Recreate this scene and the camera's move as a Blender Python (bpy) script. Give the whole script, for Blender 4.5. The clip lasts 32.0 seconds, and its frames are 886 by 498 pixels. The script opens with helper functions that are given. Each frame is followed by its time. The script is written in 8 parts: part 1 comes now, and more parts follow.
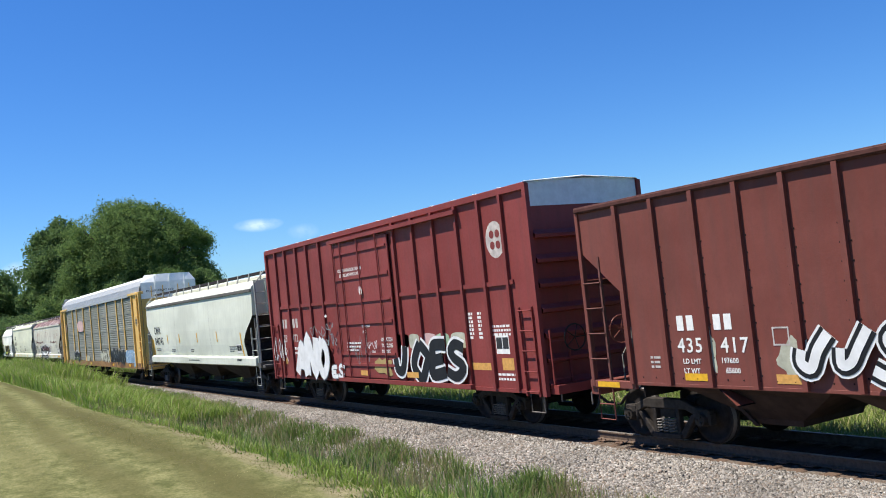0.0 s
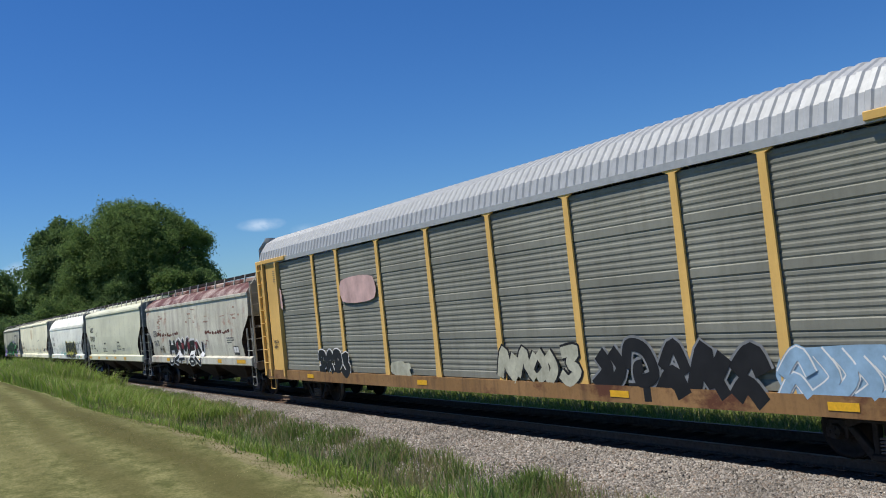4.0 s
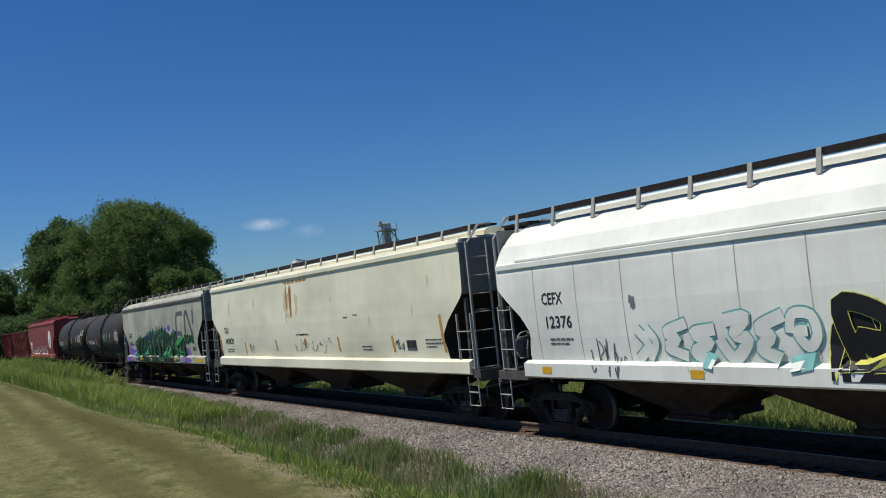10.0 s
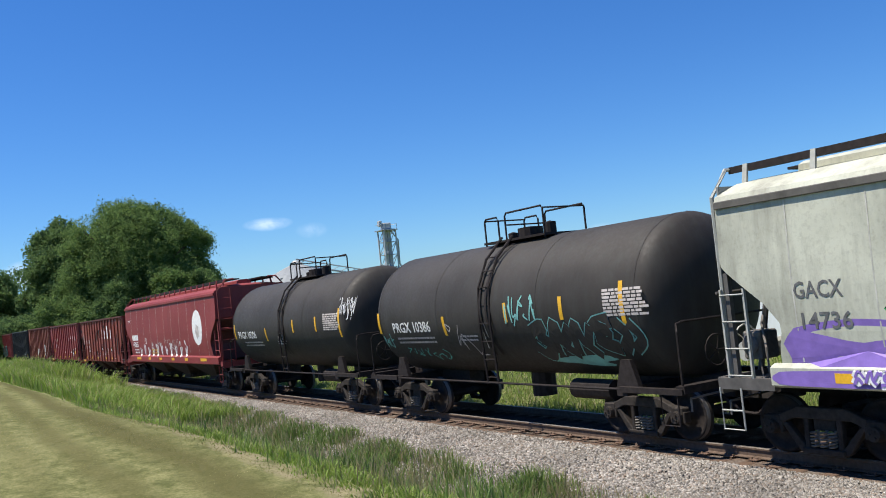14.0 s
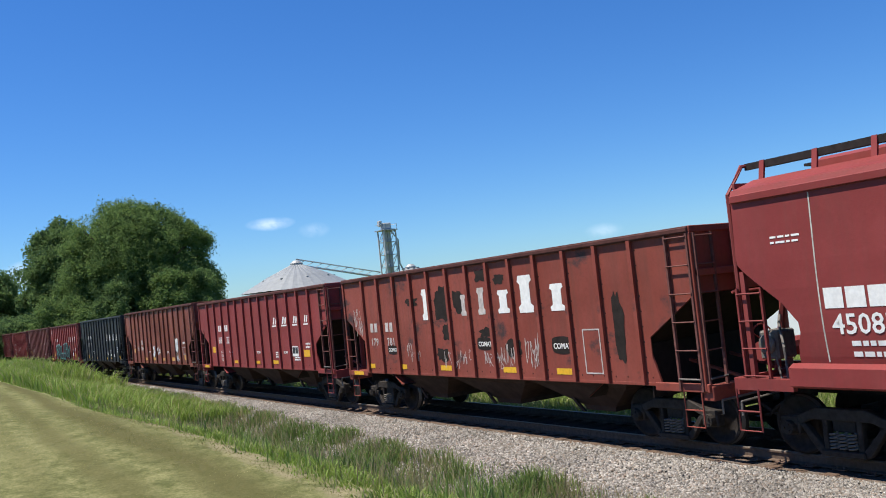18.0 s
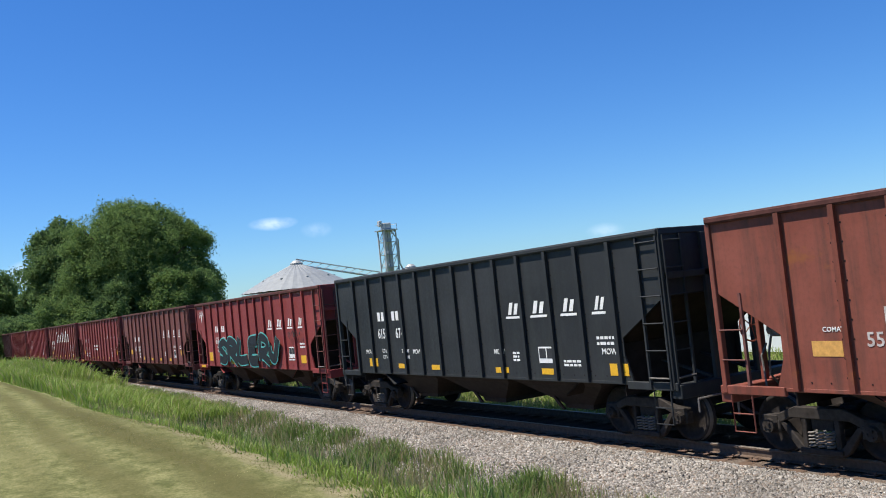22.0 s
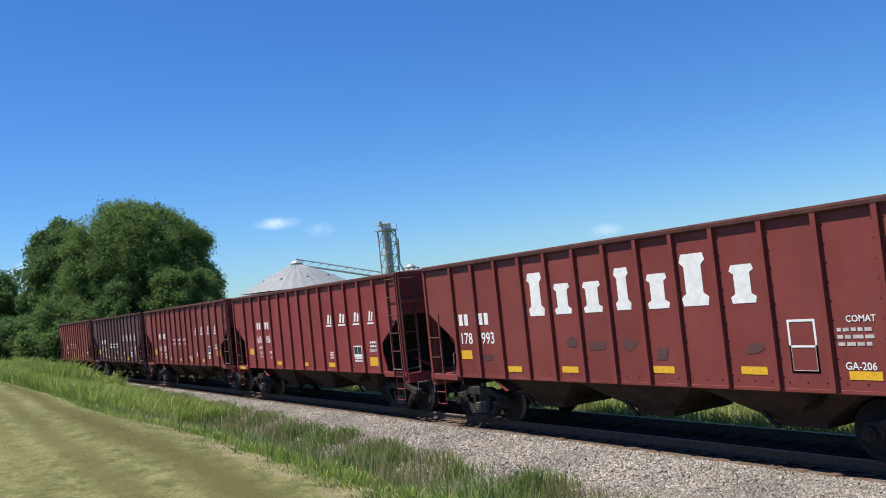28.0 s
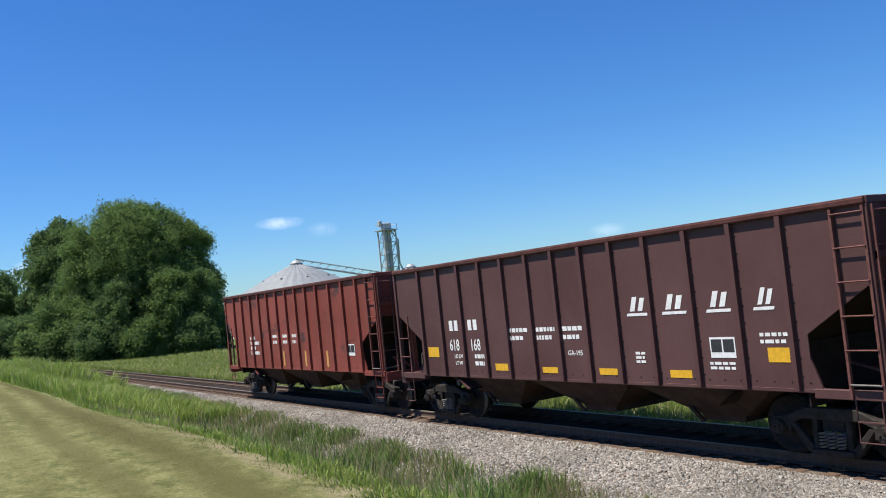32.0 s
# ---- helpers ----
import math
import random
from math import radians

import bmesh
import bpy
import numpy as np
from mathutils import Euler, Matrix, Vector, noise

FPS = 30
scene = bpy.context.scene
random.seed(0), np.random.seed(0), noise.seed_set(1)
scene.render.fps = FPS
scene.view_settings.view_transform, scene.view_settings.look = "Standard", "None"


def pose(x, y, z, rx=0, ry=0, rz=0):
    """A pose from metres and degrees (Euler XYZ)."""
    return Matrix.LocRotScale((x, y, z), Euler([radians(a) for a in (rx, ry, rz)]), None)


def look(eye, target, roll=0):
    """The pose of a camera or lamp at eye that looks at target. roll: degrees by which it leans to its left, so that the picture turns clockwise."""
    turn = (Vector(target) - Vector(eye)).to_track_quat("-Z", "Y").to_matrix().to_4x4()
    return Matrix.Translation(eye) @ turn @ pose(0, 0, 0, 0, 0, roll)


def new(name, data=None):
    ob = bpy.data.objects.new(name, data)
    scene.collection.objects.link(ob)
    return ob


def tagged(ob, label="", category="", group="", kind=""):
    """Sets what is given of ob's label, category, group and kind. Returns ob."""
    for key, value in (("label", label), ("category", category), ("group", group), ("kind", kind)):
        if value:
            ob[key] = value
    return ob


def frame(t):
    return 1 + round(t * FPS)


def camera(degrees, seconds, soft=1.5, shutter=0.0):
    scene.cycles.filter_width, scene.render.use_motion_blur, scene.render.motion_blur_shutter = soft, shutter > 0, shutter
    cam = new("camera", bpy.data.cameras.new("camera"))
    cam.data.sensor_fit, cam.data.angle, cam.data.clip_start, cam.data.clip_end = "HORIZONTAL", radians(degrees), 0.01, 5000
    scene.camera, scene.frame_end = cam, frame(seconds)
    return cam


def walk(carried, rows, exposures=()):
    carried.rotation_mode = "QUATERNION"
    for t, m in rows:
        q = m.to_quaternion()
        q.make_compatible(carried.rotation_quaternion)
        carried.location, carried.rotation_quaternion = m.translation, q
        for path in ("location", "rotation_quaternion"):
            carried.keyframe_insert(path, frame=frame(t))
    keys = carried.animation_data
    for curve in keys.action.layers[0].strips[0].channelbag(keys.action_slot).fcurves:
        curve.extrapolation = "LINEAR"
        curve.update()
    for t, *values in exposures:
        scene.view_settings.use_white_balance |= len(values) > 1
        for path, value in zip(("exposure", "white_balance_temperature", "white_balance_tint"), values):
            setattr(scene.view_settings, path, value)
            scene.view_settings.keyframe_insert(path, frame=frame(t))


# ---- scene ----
# ---- camera ----
TRACK_X = 12.75          # centre line of the track; the line runs along y, rail tops at z = 0
cam = camera(51.5, 32.0, soft=1.0)
CAM_POSE = pose(0, 0, 3.021, 92.872, 5.913, -30.840)
walk(cam, [(0, CAM_POSE), (32, CAM_POSE)], exposures=[(0, 0.66), (1.0, 0.66), (1.8, 0.36), (3, 0.03), (5.5, 0.19), (7, 0.09), (8, -0.07), (9, -0.17), (10, -0.28), (11, -0.17), (12, -0.03), (13, 0.40), (14, 0.55), (15, 0.66), (15.5, 0.66), (17.5, 0.57), (20, 0.53), (21, 0.53), (22, 0.59), (23, 0.64), (24, 0.56), (25, 0.54), (32, 0.53)])

# ---- light: clear summer sky and one sun ----
SUN_ELEVATION, SUN_AZIMUTH = radians(65), radians(-60)   # azimuth from +y towards +x
world = bpy.data.worlds.new("sky")
scene.world = world
world.use_nodes = True
wn = world.node_tree.nodes
wn.clear()
sky = wn.new("ShaderNodeTexSky")
sky.sky_type = "NISHITA"
sky.sun_disc = False
sky.sun_elevation, sky.sun_rotation = SUN_ELEVATION, SUN_AZIMUTH
sky.air_density, sky.dust_density, sky.ozone_density = 1.0, 0.05, 3.0
w_bg = wn.new("ShaderNodeBackground")
w_bg.inputs["Strength"].default_value = 0.066
w_out = wn.new("ShaderNodeOutputWorld")
w_hue = wn.new("ShaderNodeHueSaturation")     # a deep, saturated summer blue
w_hue.inputs["Saturation"].default_value = 1.22
world.node_tree.links.new(sky.outputs[0], w_hue.inputs["Color"])
w_tint = wn.new("ShaderNodeMix")
w_tint.data_type, w_tint.blend_type = "RGBA", "MULTIPLY"
w_tint.inputs[0].default_value = 1.0
w_tint.inputs[7].default_value = (0.66, 0.99, 1.425, 1)
world.node_tree.links.new(w_hue.outputs[0], w_tint.inputs[6])
world.node_tree.links.new(w_tint.outputs[2], w_bg.inputs[0])
world.node_tree.links.new(w_bg.outputs[0], w_out.inputs[0])

sun_data = bpy.data.lights.new("sun", "SUN")
sun_data.energy, sun_data.angle, sun_data.color = 5.0, radians(0.5), (1.0, 0.94, 0.84)
sun = new("sun", sun_data)
sun_way = Vector((math.sin(SUN_AZIMUTH) * math.cos(SUN_ELEVATION), math.cos(SUN_AZIMUTH) * math.cos(SUN_ELEVATION), math.sin(SUN_ELEVATION)))
sun.matrix_world = look(sun_way * 200, (0, 0, 0))

RNG = np.random.default_rng(7)
rnd = random.Random(11)


# ---- material makers ----
class Nodes:
    """A small writer of node trees."""

    def __init__(self, name):
        self.mat = bpy.data.materials.new(name)
        self.mat.use_nodes = True
        self.tree = self.mat.node_tree
        self.tree.nodes.clear()
        self.out = self.tree.nodes.new("ShaderNodeOutputMaterial")
        self.bsdf = self.tree.nodes.new("ShaderNodeBsdfPrincipled")
        self.link(self.bsdf.outputs[0], self.out.inputs[0])
        self.coord = self.tree.nodes.new("ShaderNodeTexCoord")

    def link(self, a, b):
        self.tree.links.new(a, b)

    def node(self, kind, **values):
        n = self.tree.nodes.new(kind)
        for key, value in values.items():
            n.inputs[key.replace("_", " ")].default_value = value
        return n

    def mapped(self, scale=(1, 1, 1), place=(0, 0, 0), source="Object"):
        m = self.node("ShaderNodeMapping")
        m.inputs["Scale"].default_value = scale
        m.inputs["Location"].default_value = place
        self.link(self.coord.outputs[source], m.inputs[0])
        return m.outputs[0]

    def noise(self, vec, scale, detail=4.0, rough=0.55):
        n = self.node("ShaderNodeTexNoise", Scale=scale, Detail=detail, Roughness=rough)
        self.link(vec, n.inputs["Vector"])
        return n.outputs["Fac"]

    def ramp(self, value, low, high, a=0.0, b=1.0):
        n = self.tree.nodes.new("ShaderNodeMapRange")
        n.inputs[1].default_value, n.inputs[2].default_value = low, high
        n.inputs[3].default_value, n.inputs[4].default_value = a, b
        self.link(value, n.inputs[0])
        return n.outputs[0]

    def mix(self, fac, a, b):
        n = self.tree.nodes.new("ShaderNodeMix")
        n.data_type = "RGBA"
        for sock, v in ((n.inputs[0], fac), (n.inputs[6], a), (n.inputs[7], b)):
            if isinstance(v, (int, float)):
                sock.default_value = v
            elif isinstance(v, (tuple, list)):
                sock.default_value = (*v[:3], 1)
            else:
                self.link(v, sock)
        return n.outputs[2]

    def math(self, op, a, b=None):
        n = self.tree.nodes.new("ShaderNodeMath")
        n.operation = op
        for sock, v in ((n.inputs[0], a), (n.inputs[1], b)):
            if v is None:
                continue
            if isinstance(v, (int, float)):
                sock.default_value = v
            else:
                self.link(v, sock)
        return n.outputs[0]

    def bump(self, height, strength=0.2, distance=0.01):
        n = self.node("ShaderNodeBump", Strength=strength, Distance=distance)
        self.link(height, n.inputs["Height"])
        self.link(n.outputs[0], self.bsdf.inputs["Normal"])

    def finish(self, colour, rough, metal=0.0):
        for sock, v in ((self.bsdf.inputs["Base Color"], colour), (self.bsdf.inputs["Roughness"], rough), (self.bsdf.inputs["Metallic"], metal)):
            if isinstance(v, (int, float)):
                sock.default_value = v
            elif isinstance(v, (tuple, list)):
                sock.default_value = (*v[:3], 1)
            else:
                self.link(v, sock)
        return self.mat


def paint(name, colour, dirt=(0.12, 0.09, 0.07), amount=0.35, rough=0.55, rust=0.0, rust_colour=(0.16, 0.06, 0.035), seed=0.0, fade=0.25, run=3.0):
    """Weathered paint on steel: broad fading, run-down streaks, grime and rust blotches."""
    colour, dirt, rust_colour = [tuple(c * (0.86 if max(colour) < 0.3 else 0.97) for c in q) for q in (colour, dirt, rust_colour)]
    n = Nodes(name)
    p = (seed * 3.1, seed * 1.7, seed * 2.3)
    broad = n.noise(n.mapped((0.5, 0.35, 0.6), p), 1.0, 3)
    streak = n.noise(n.mapped((run, run, 0.22), p), 1.6, 5, 0.65)
    grain = n.noise(n.mapped((1, 1, 1), p), 14.0, 4, 0.7)
    pale = tuple(min(1, c * 1.12 + 0.03 * fade) for c in colour)
    deep = tuple(c * (1 - 0.45 * fade) for c in colour)
    base = n.mix(n.ramp(broad, 0.35, 0.65), deep, pale)
    base = n.mix(n.math("MULTIPLY", n.ramp(streak, 0.46, 0.75), amount), base, dirt)
    base = n.mix(n.math("MULTIPLY", n.ramp(grain, 0.5, 0.85), amount * 0.6), base, dirt)
    dust = n.noise(n.mapped((1.3, 1.0, 0.6), (p[2], p[0], p[1])), 2.2, 7, 0.72)
    base = n.mix(n.ramp(dust, 0.5, 0.72, 0, 0.4 * amount + 0.08), base, tuple(min(1, c * 1.3 + 0.025) for c in colour))
    base = n.mix(n.ramp(dust, 0.42, 0.25, 0, 0.5 * amount + 0.1), base, tuple(c * 0.62 for c in colour))
    if rust:
        spots = n.noise(n.mapped((0.9, 0.55, 0.9), (p[0] + 5, p[1], p[2])), 1.4, 7, 0.68)
        base = n.mix(n.ramp(spots, 0.62 - 0.18 * rust, 0.70 - 0.12 * rust), base, rust_colour)
    n.bump(n.math("ADD", n.math("MULTIPLY", grain, 0.2), n.math("MULTIPLY", broad, 1.6)), 0.35, 0.03)
    n.bsdf.inputs["Specular IOR Level"].default_value = 0.22
    return n.finish(base, n.ramp(grain, 0.3, 0.7, rough - 0.08, rough + 0.15))


def plain(name, colour, rough=0.6, metal=0.0, vary=0.18, scale=6.0):
    n = Nodes(name)
    g = n.noise(n.mapped(), scale, 5, 0.65)
    base = n.mix(n.ramp(g, 0.3, 0.7), tuple(c * (1 - vary) for c in colour), tuple(min(1, c * (1 + vary)) for c in colour))
    n.bump(g, 0.15, 0.006)
    n.bsdf.inputs["Specular IOR Level"].default_value = 0.3 if rough < 0.65 else 0.12
    return n.finish(base, rough, metal)


def island(name, a, b, rough=0.8, scale=3.0, translucent=0.0, third=None):
    """Colour varied from piece to piece of a joined mesh, with a broad drift."""
    n = Nodes(name)
    geo = n.tree.nodes.new("ShaderNodeNewGeometry")
    r = geo.outputs["Random Per Island"]
    base = n.mix(r, a, b)
    if third:
        base = n.mix(n.ramp(r, 0.82, 0.86), base, third)
    n.bsdf.inputs["Specular IOR Level"].default_value = 0.2
    drift = n.noise(n.mapped(), scale, 3)
    base = n.mix(n.ramp(drift, 0.35, 0.7, 0, 0.45), base, tuple(x * 0.62 for x in a))
    m = n.finish(base, rough)
    if translucent:
        t = n.tree.nodes.new("ShaderNodeBsdfTranslucent")
        n.link(base, t.inputs[0])
        s = n.tree.nodes.new("ShaderNodeMixShader")
        s.inputs[0].default_value = translucent
        n.link(n.bsdf.outputs[0], s.inputs[1])
        n.link(t.outputs[0], s.inputs[2])
        n.link(s.outputs[0], n.out.inputs[0])
    return m


# ---- mesh makers ----
def quads(bm, rows, close=False):
    """Faces between successive rows of points."""
    made = [[bm.verts.new(p) for p in row] for row in rows]
    for a, b in zip(made, made[1:]):
        n = len(a)
        for i in range(n if close else n - 1):
            j = (i + 1) % n
            bm.faces.new((a[i], a[j], b[j], b[i]))
    return made


def box(bm, x0, x1, y0, y1, z0, z1):
    v = [bm.verts.new(p) for p in ((x0, y0, z0), (x1, y0, z0), (x1, y1, z0), (x0, y1, z0), (x0, y0, z1), (x1, y0, z1), (x1, y1, z1), (x0, y1, z1))]
    for f in ((3, 2, 1, 0), (4, 5, 6, 7), (0, 1, 5, 4), (1, 2, 6, 5), (2, 3, 7, 6), (3, 0, 4, 7)):
        bm.faces.new([v[i] for i in f])
    return bm


def slab(bm, poly, x0, x1):
    """A plate: polygon of (y, z) given once, thick from x0 to x1."""
    a = [bm.verts.new((x0, y, z)) for y, z in poly]
    b = [bm.verts.new((x1, y, z)) for y, z in poly]
    bm.faces.new(a)
    bm.faces.new(b[::-1])
    n = len(poly)
    for i in range(n):
        j = (i + 1) % n
        bm.faces.new((a[j], a[i], b[i], b[j]))


def extrude_y(bm, poly, y0, y1, caps=True):
    """A bar along y with a cross-section of (x, z)."""
    a = [bm.verts.new((x, y0, z)) for x, z in poly]
    b = [bm.verts.new((x, y1, z)) for x, z in poly]
    n = len(poly)
    for i in range(n):
        j = (i + 1) % n
        bm.faces.new((a[i], a[j], b[j], b[i]))
    if caps:
        bm.faces.new(a[::-1])
        bm.faces.new(b)


def tube(bm, points, r, n=6):
    """A round bar through points."""
    pts = [Vector(p) for p in points]
    rows = []
    for i, p in enumerate(pts):
        d = (pts[min(i + 1, len(pts) - 1)] - pts[max(i - 1, 0)]).normalized()
        u = d.cross((0, 0, 1) if abs(d.z) < 0.9 else (0, 1, 0)).normalized()
        w = d.cross(u)
        rows.append([p + r * (math.cos(2 * math.pi * k / n) * u + math.sin(2 * math.pi * k / n) * w) for k in range(n)])
    made = quads(bm, rows, True)
    bm.faces.new(made[0][::-1])
    bm.faces.new(made[-1])


def disc_x(bm, x0, x1, y, z, r, n=20, r1=None):
    """A round plate or hub with its axis along x."""
    r1 = r if r1 is None else r1
    rows = [[(x, y + q * math.cos(2 * math.pi * k / n), z + q * math.sin(2 * math.pi * k / n)) for k in range(n)] for x, q in ((x0, r), (x1, r1))]
    made = quads(bm, rows, True)
    bm.faces.new(made[0][::-1])
    bm.faces.new(made[-1])


def ob_from(name, bm, material, smooth=False, bevel=0.0):
    bmesh.ops.recalc_face_normals(bm, faces=bm.faces)
    if bevel:
        bmesh.ops.bevel(bm, geom=list(bm.edges), offset=bevel, segments=1, affect="EDGES", profile=0.5)
    me = bpy.data.meshes.new(name)
    bm.to_mesh(me)
    bm.free()
    if smooth:
        for f in me.polygons:
            f.use_smooth = True
    me.materials.append(material)
    return new(name, me)


def part(name, bm, material, parent, label="", smooth=False, bevel=0.0):
    ob = ob_from(name, bm, material, smooth, bevel)
    ob.parent = parent
    if label:
        tagged(ob, label=label)
    return ob


def np_mesh(name, verts, tris, material, smooth=False):
    me = bpy.data.meshes.new(name)
    verts = np.asarray(verts, dtype=np.float32)
    tris = np.asarray(tris, dtype=np.int32)
    me.vertices.add(len(verts))
    me.vertices.foreach_set("co", verts.ravel())
    me.loops.add(tris.size)
    me.loops.foreach_set("vertex_index", tris.ravel())
    me.polygons.add(len(tris))
    me.polygons.foreach_set("loop_start", np.arange(0, tris.size, 3, dtype=np.int32))
    if smooth:
        me.polygons.foreach_set("use_smooth", np.ones(len(tris), dtype=bool))
    me.update(calc_edges=True)
    me.materials.append(material)
    return new(name, me)


def clone(ob, parent, m=None):
    """A copy of a part with its sub-parts, on the same meshes, under another parent."""
    c = ob.copy()
    scene.collection.objects.link(c)
    c.parent = parent
    if m is not None:
        c.matrix_basis = m
    for child in ob.children:
        clone(child, c)
    return c


def shared(name, data, parent, m=None, label=""):
    """Another object on the same mesh."""
    ob = new(name, data)
    ob.parent = parent
    if m is not None:
        ob.matrix_basis = m
    if label:
        tagged(ob, label=label)
    return ob


def empty(name, x, y, z, label, category, group=""):
    ob = new(name)
    ob.empty_display_size = 0.3
    ob.matrix_basis = pose(x, y, z)
    return tagged(ob, label=label, category=category, group=group)

# ---- materials of the land ----
def lawn_material():
    """Dry mown grass: brown swaths along the mowing, blotches, clipped straw."""
    n = Nodes("mown_lawn")
    n.bsdf.inputs["Specular IOR Level"].default_value = 0.05
    v = n.mapped()
    axis = n.tree.nodes.new("ShaderNodeSeparateXYZ")
    n.link(v, axis.inputs[0])
    sway = n.noise(n.mapped((0.5, 0.16, 0.5)), 1.0, 3, 0.6)
    across = n.math("ADD", n.math("ADD", axis.outputs[0], n.math("MULTIPLY", axis.outputs[1], -0.028)), n.math("MULTIPLY", sway, 0.8))
    fine = n.noise(n.mapped((9, 5, 8)), 2.2, 5, 0.75)
    clump = n.noise(n.mapped((1.9, 1.0, 1.0)), 1.8, 8, 0.78)
    blot = n.noise(n.mapped((0.5, 0.22, 0.5), (3, 1, 0)), 1.0, 4, 0.6)
    base = n.mix(n.ramp(clump, 0.38, 0.62), (0.092, 0.100, 0.036), (0.235, 0.226, 0.100))
    base = n.mix(n.ramp(blot, 0.48, 0.66, 0, 0.55), base, (0.24, 0.228, 0.104))
    for place, wide, much in LAWN_SWATHS:
        off = n.math("ABSOLUTE", n.math("SUBTRACT", across, place))
        band = n.math("MULTIPLY", n.ramp(off, wide * 0.25, wide, 1.0, 0.0), n.ramp(clump, 0.25, 0.55, 0.5, 1.0))
        base = n.mix(n.math("MULTIPLY", band, much), base, (0.092, 0.083, 0.032))
    base = n.mix(n.ramp(fine, 0.42, 0.7, 0, 0.65), base, (0.06, 0.068, 0.02))
    rim = n.math("SUBTRACT", axis.outputs[0], n.math("MULTIPLY", axis.outputs[1], 0.036))
    worn = n.math("MULTIPLY", n.ramp(rim, 3.55, 3.72), n.ramp(n.noise(n.mapped((0.9, 0.5, 0.5)), 1.6, 5, 0.7), 0.45, 0.56))
    base = n.mix(n.math("MULTIPLY", worn, 0.62), base, (0.30, 0.25, 0.16))
    n.bump(n.math("ADD", fine, clump), 0.5, 0.035)
    return n.finish(base, 0.95)


LAWN_SWATHS = ((3.5, 0.5, 0.85), (2.5, 0.4, 0.65), (1.62, 0.35, 0.3))


def soil_material():
    n = Nodes("rough_ground")
    n.bsdf.inputs["Specular IOR Level"].default_value = 0.05
    v = n.mapped()
    fine = n.noise(v, 7.0, 6, 0.7)
    mid = n.noise(v, 0.35, 4, 0.6)
    base = n.mix(n.ramp(mid, 0.35, 0.65), (0.085, 0.135, 0.028), (0.15, 0.19, 0.052))
    base = n.mix(n.ramp(fine, 0.45, 0.8, 0, 0.7), base, (0.20, 0.16, 0.09))
    edge = n.tree.nodes.new("ShaderNodeSeparateXYZ")
    n.link(v, edge.inputs[0])
    worn = n.math("MULTIPLY", n.ramp(edge.outputs[0], 5.6, 4.8), n.ramp(n.noise(n.mapped((0.9, 0.5, 0.5)), 1.6, 5, 0.7), 0.45, 0.56))
    base = n.mix(n.math("MULTIPLY", worn, 0.62), base, (0.30, 0.25, 0.16))
    n.bump(fine, 0.6, 0.05)
    return n.finish(base, 0.95)


def gravel_material():
    n = Nodes("ballast_bed")
    n.bsdf.inputs["Specular IOR Level"].default_value = 0.05
    v = n.mapped()
    cell = n.tree.nodes.new("ShaderNodeTexVoronoi")
    cell.inputs["Scale"].default_value = 17.0
    n.link(v, cell.inputs["Vector"])
    base = n.mix(n.ramp(cell.outputs["Color"], 0.1, 0.9), (0.17, 0.156, 0.128), (0.37, 0.345, 0.295))
    base = n.mix(n.ramp(cell.outputs["Distance"], 0.0, 0.6, 0.0, 0.7), base, (0.09, 0.08, 0.075))
    base = n.mix(n.ramp(n.noise(v, 0.6, 3), 0.45, 0.75, 0, 0.4), base, (0.16, 0.12, 0.10))
    axis = n.tree.nodes.new("ShaderNodeSeparateXYZ")
    n.link(v, axis.inputs[0])
    near = n.math("ABSOLUTE", n.math("SUBTRACT", axis.outputs[0], TRACK_X))
    rusty = n.math("MULTIPLY", n.ramp(near, 1.25, 1.6, 0.75, 0.0), n.ramp(n.noise(v, 2.5, 4), 0.3, 0.6, 0.4, 1.0))
    base = n.mix(rusty, base, (0.12, 0.075, 0.05))
    base = n.mix(n.math("MULTIPLY", n.ramp(axis.outputs[0], 14.1, 14.6), n.ramp(n.noise(v, 1.5, 4), 0.3, 0.6, 0.5, 1.0)), base, (0.36, 0.28, 0.16))
    # near black between the rails: shade under the train put into the colour
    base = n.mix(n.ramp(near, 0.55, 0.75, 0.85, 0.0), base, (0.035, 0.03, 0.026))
    n.bump(cell.outputs["Distance"], 0.9, 0.04)
    return n.finish(base, 0.9)


M_LAWN, M_SOIL, M_GRAVEL = lawn_material(), soil_material(), gravel_material()
M_STONE = island("ballast_stones", (0.11, 0.10, 0.088), (0.54, 0.50, 0.445), 0.9, 0.7, third=(0.28, 0.225, 0.18))
M_WEED = island("weed_blades", (0.115, 0.195, 0.05), (0.26, 0.35, 0.10), 0.6, 0.9, 0.4, third=(0.34, 0.31, 0.17))
M_BANK = island("bank_blades", (0.17, 0.265, 0.045), (0.36, 0.46, 0.11), 0.6, 0.25, 0.38, third=(0.42, 0.39, 0.19))
M_SEED = island("seed_stems", (0.235, 0.215, 0.115), (0.42, 0.365, 0.21), 0.8, 0.5, 0.45)
M_TURF = island("turf_blades", (0.13, 0.14, 0.038), (0.29, 0.275, 0.10), 0.9, 0.9, 0.5, third=(0.36, 0.33, 0.17))
M_DRYGRASS = island("verge_blades", (0.17, 0.235, 0.05), (0.34, 0.39, 0.115), 0.7, 0.3, 0.35, third=(0.48, 0.41, 0.23))
M_RAILTOP = plain("rail_head_steel", (0.22, 0.19, 0.16), 0.5, 0.45, 0.15, 20)
M_RAIL = plain("rail_rust", (0.125, 0.088, 0.066), 0.85, 0.1, 0.3, 12)


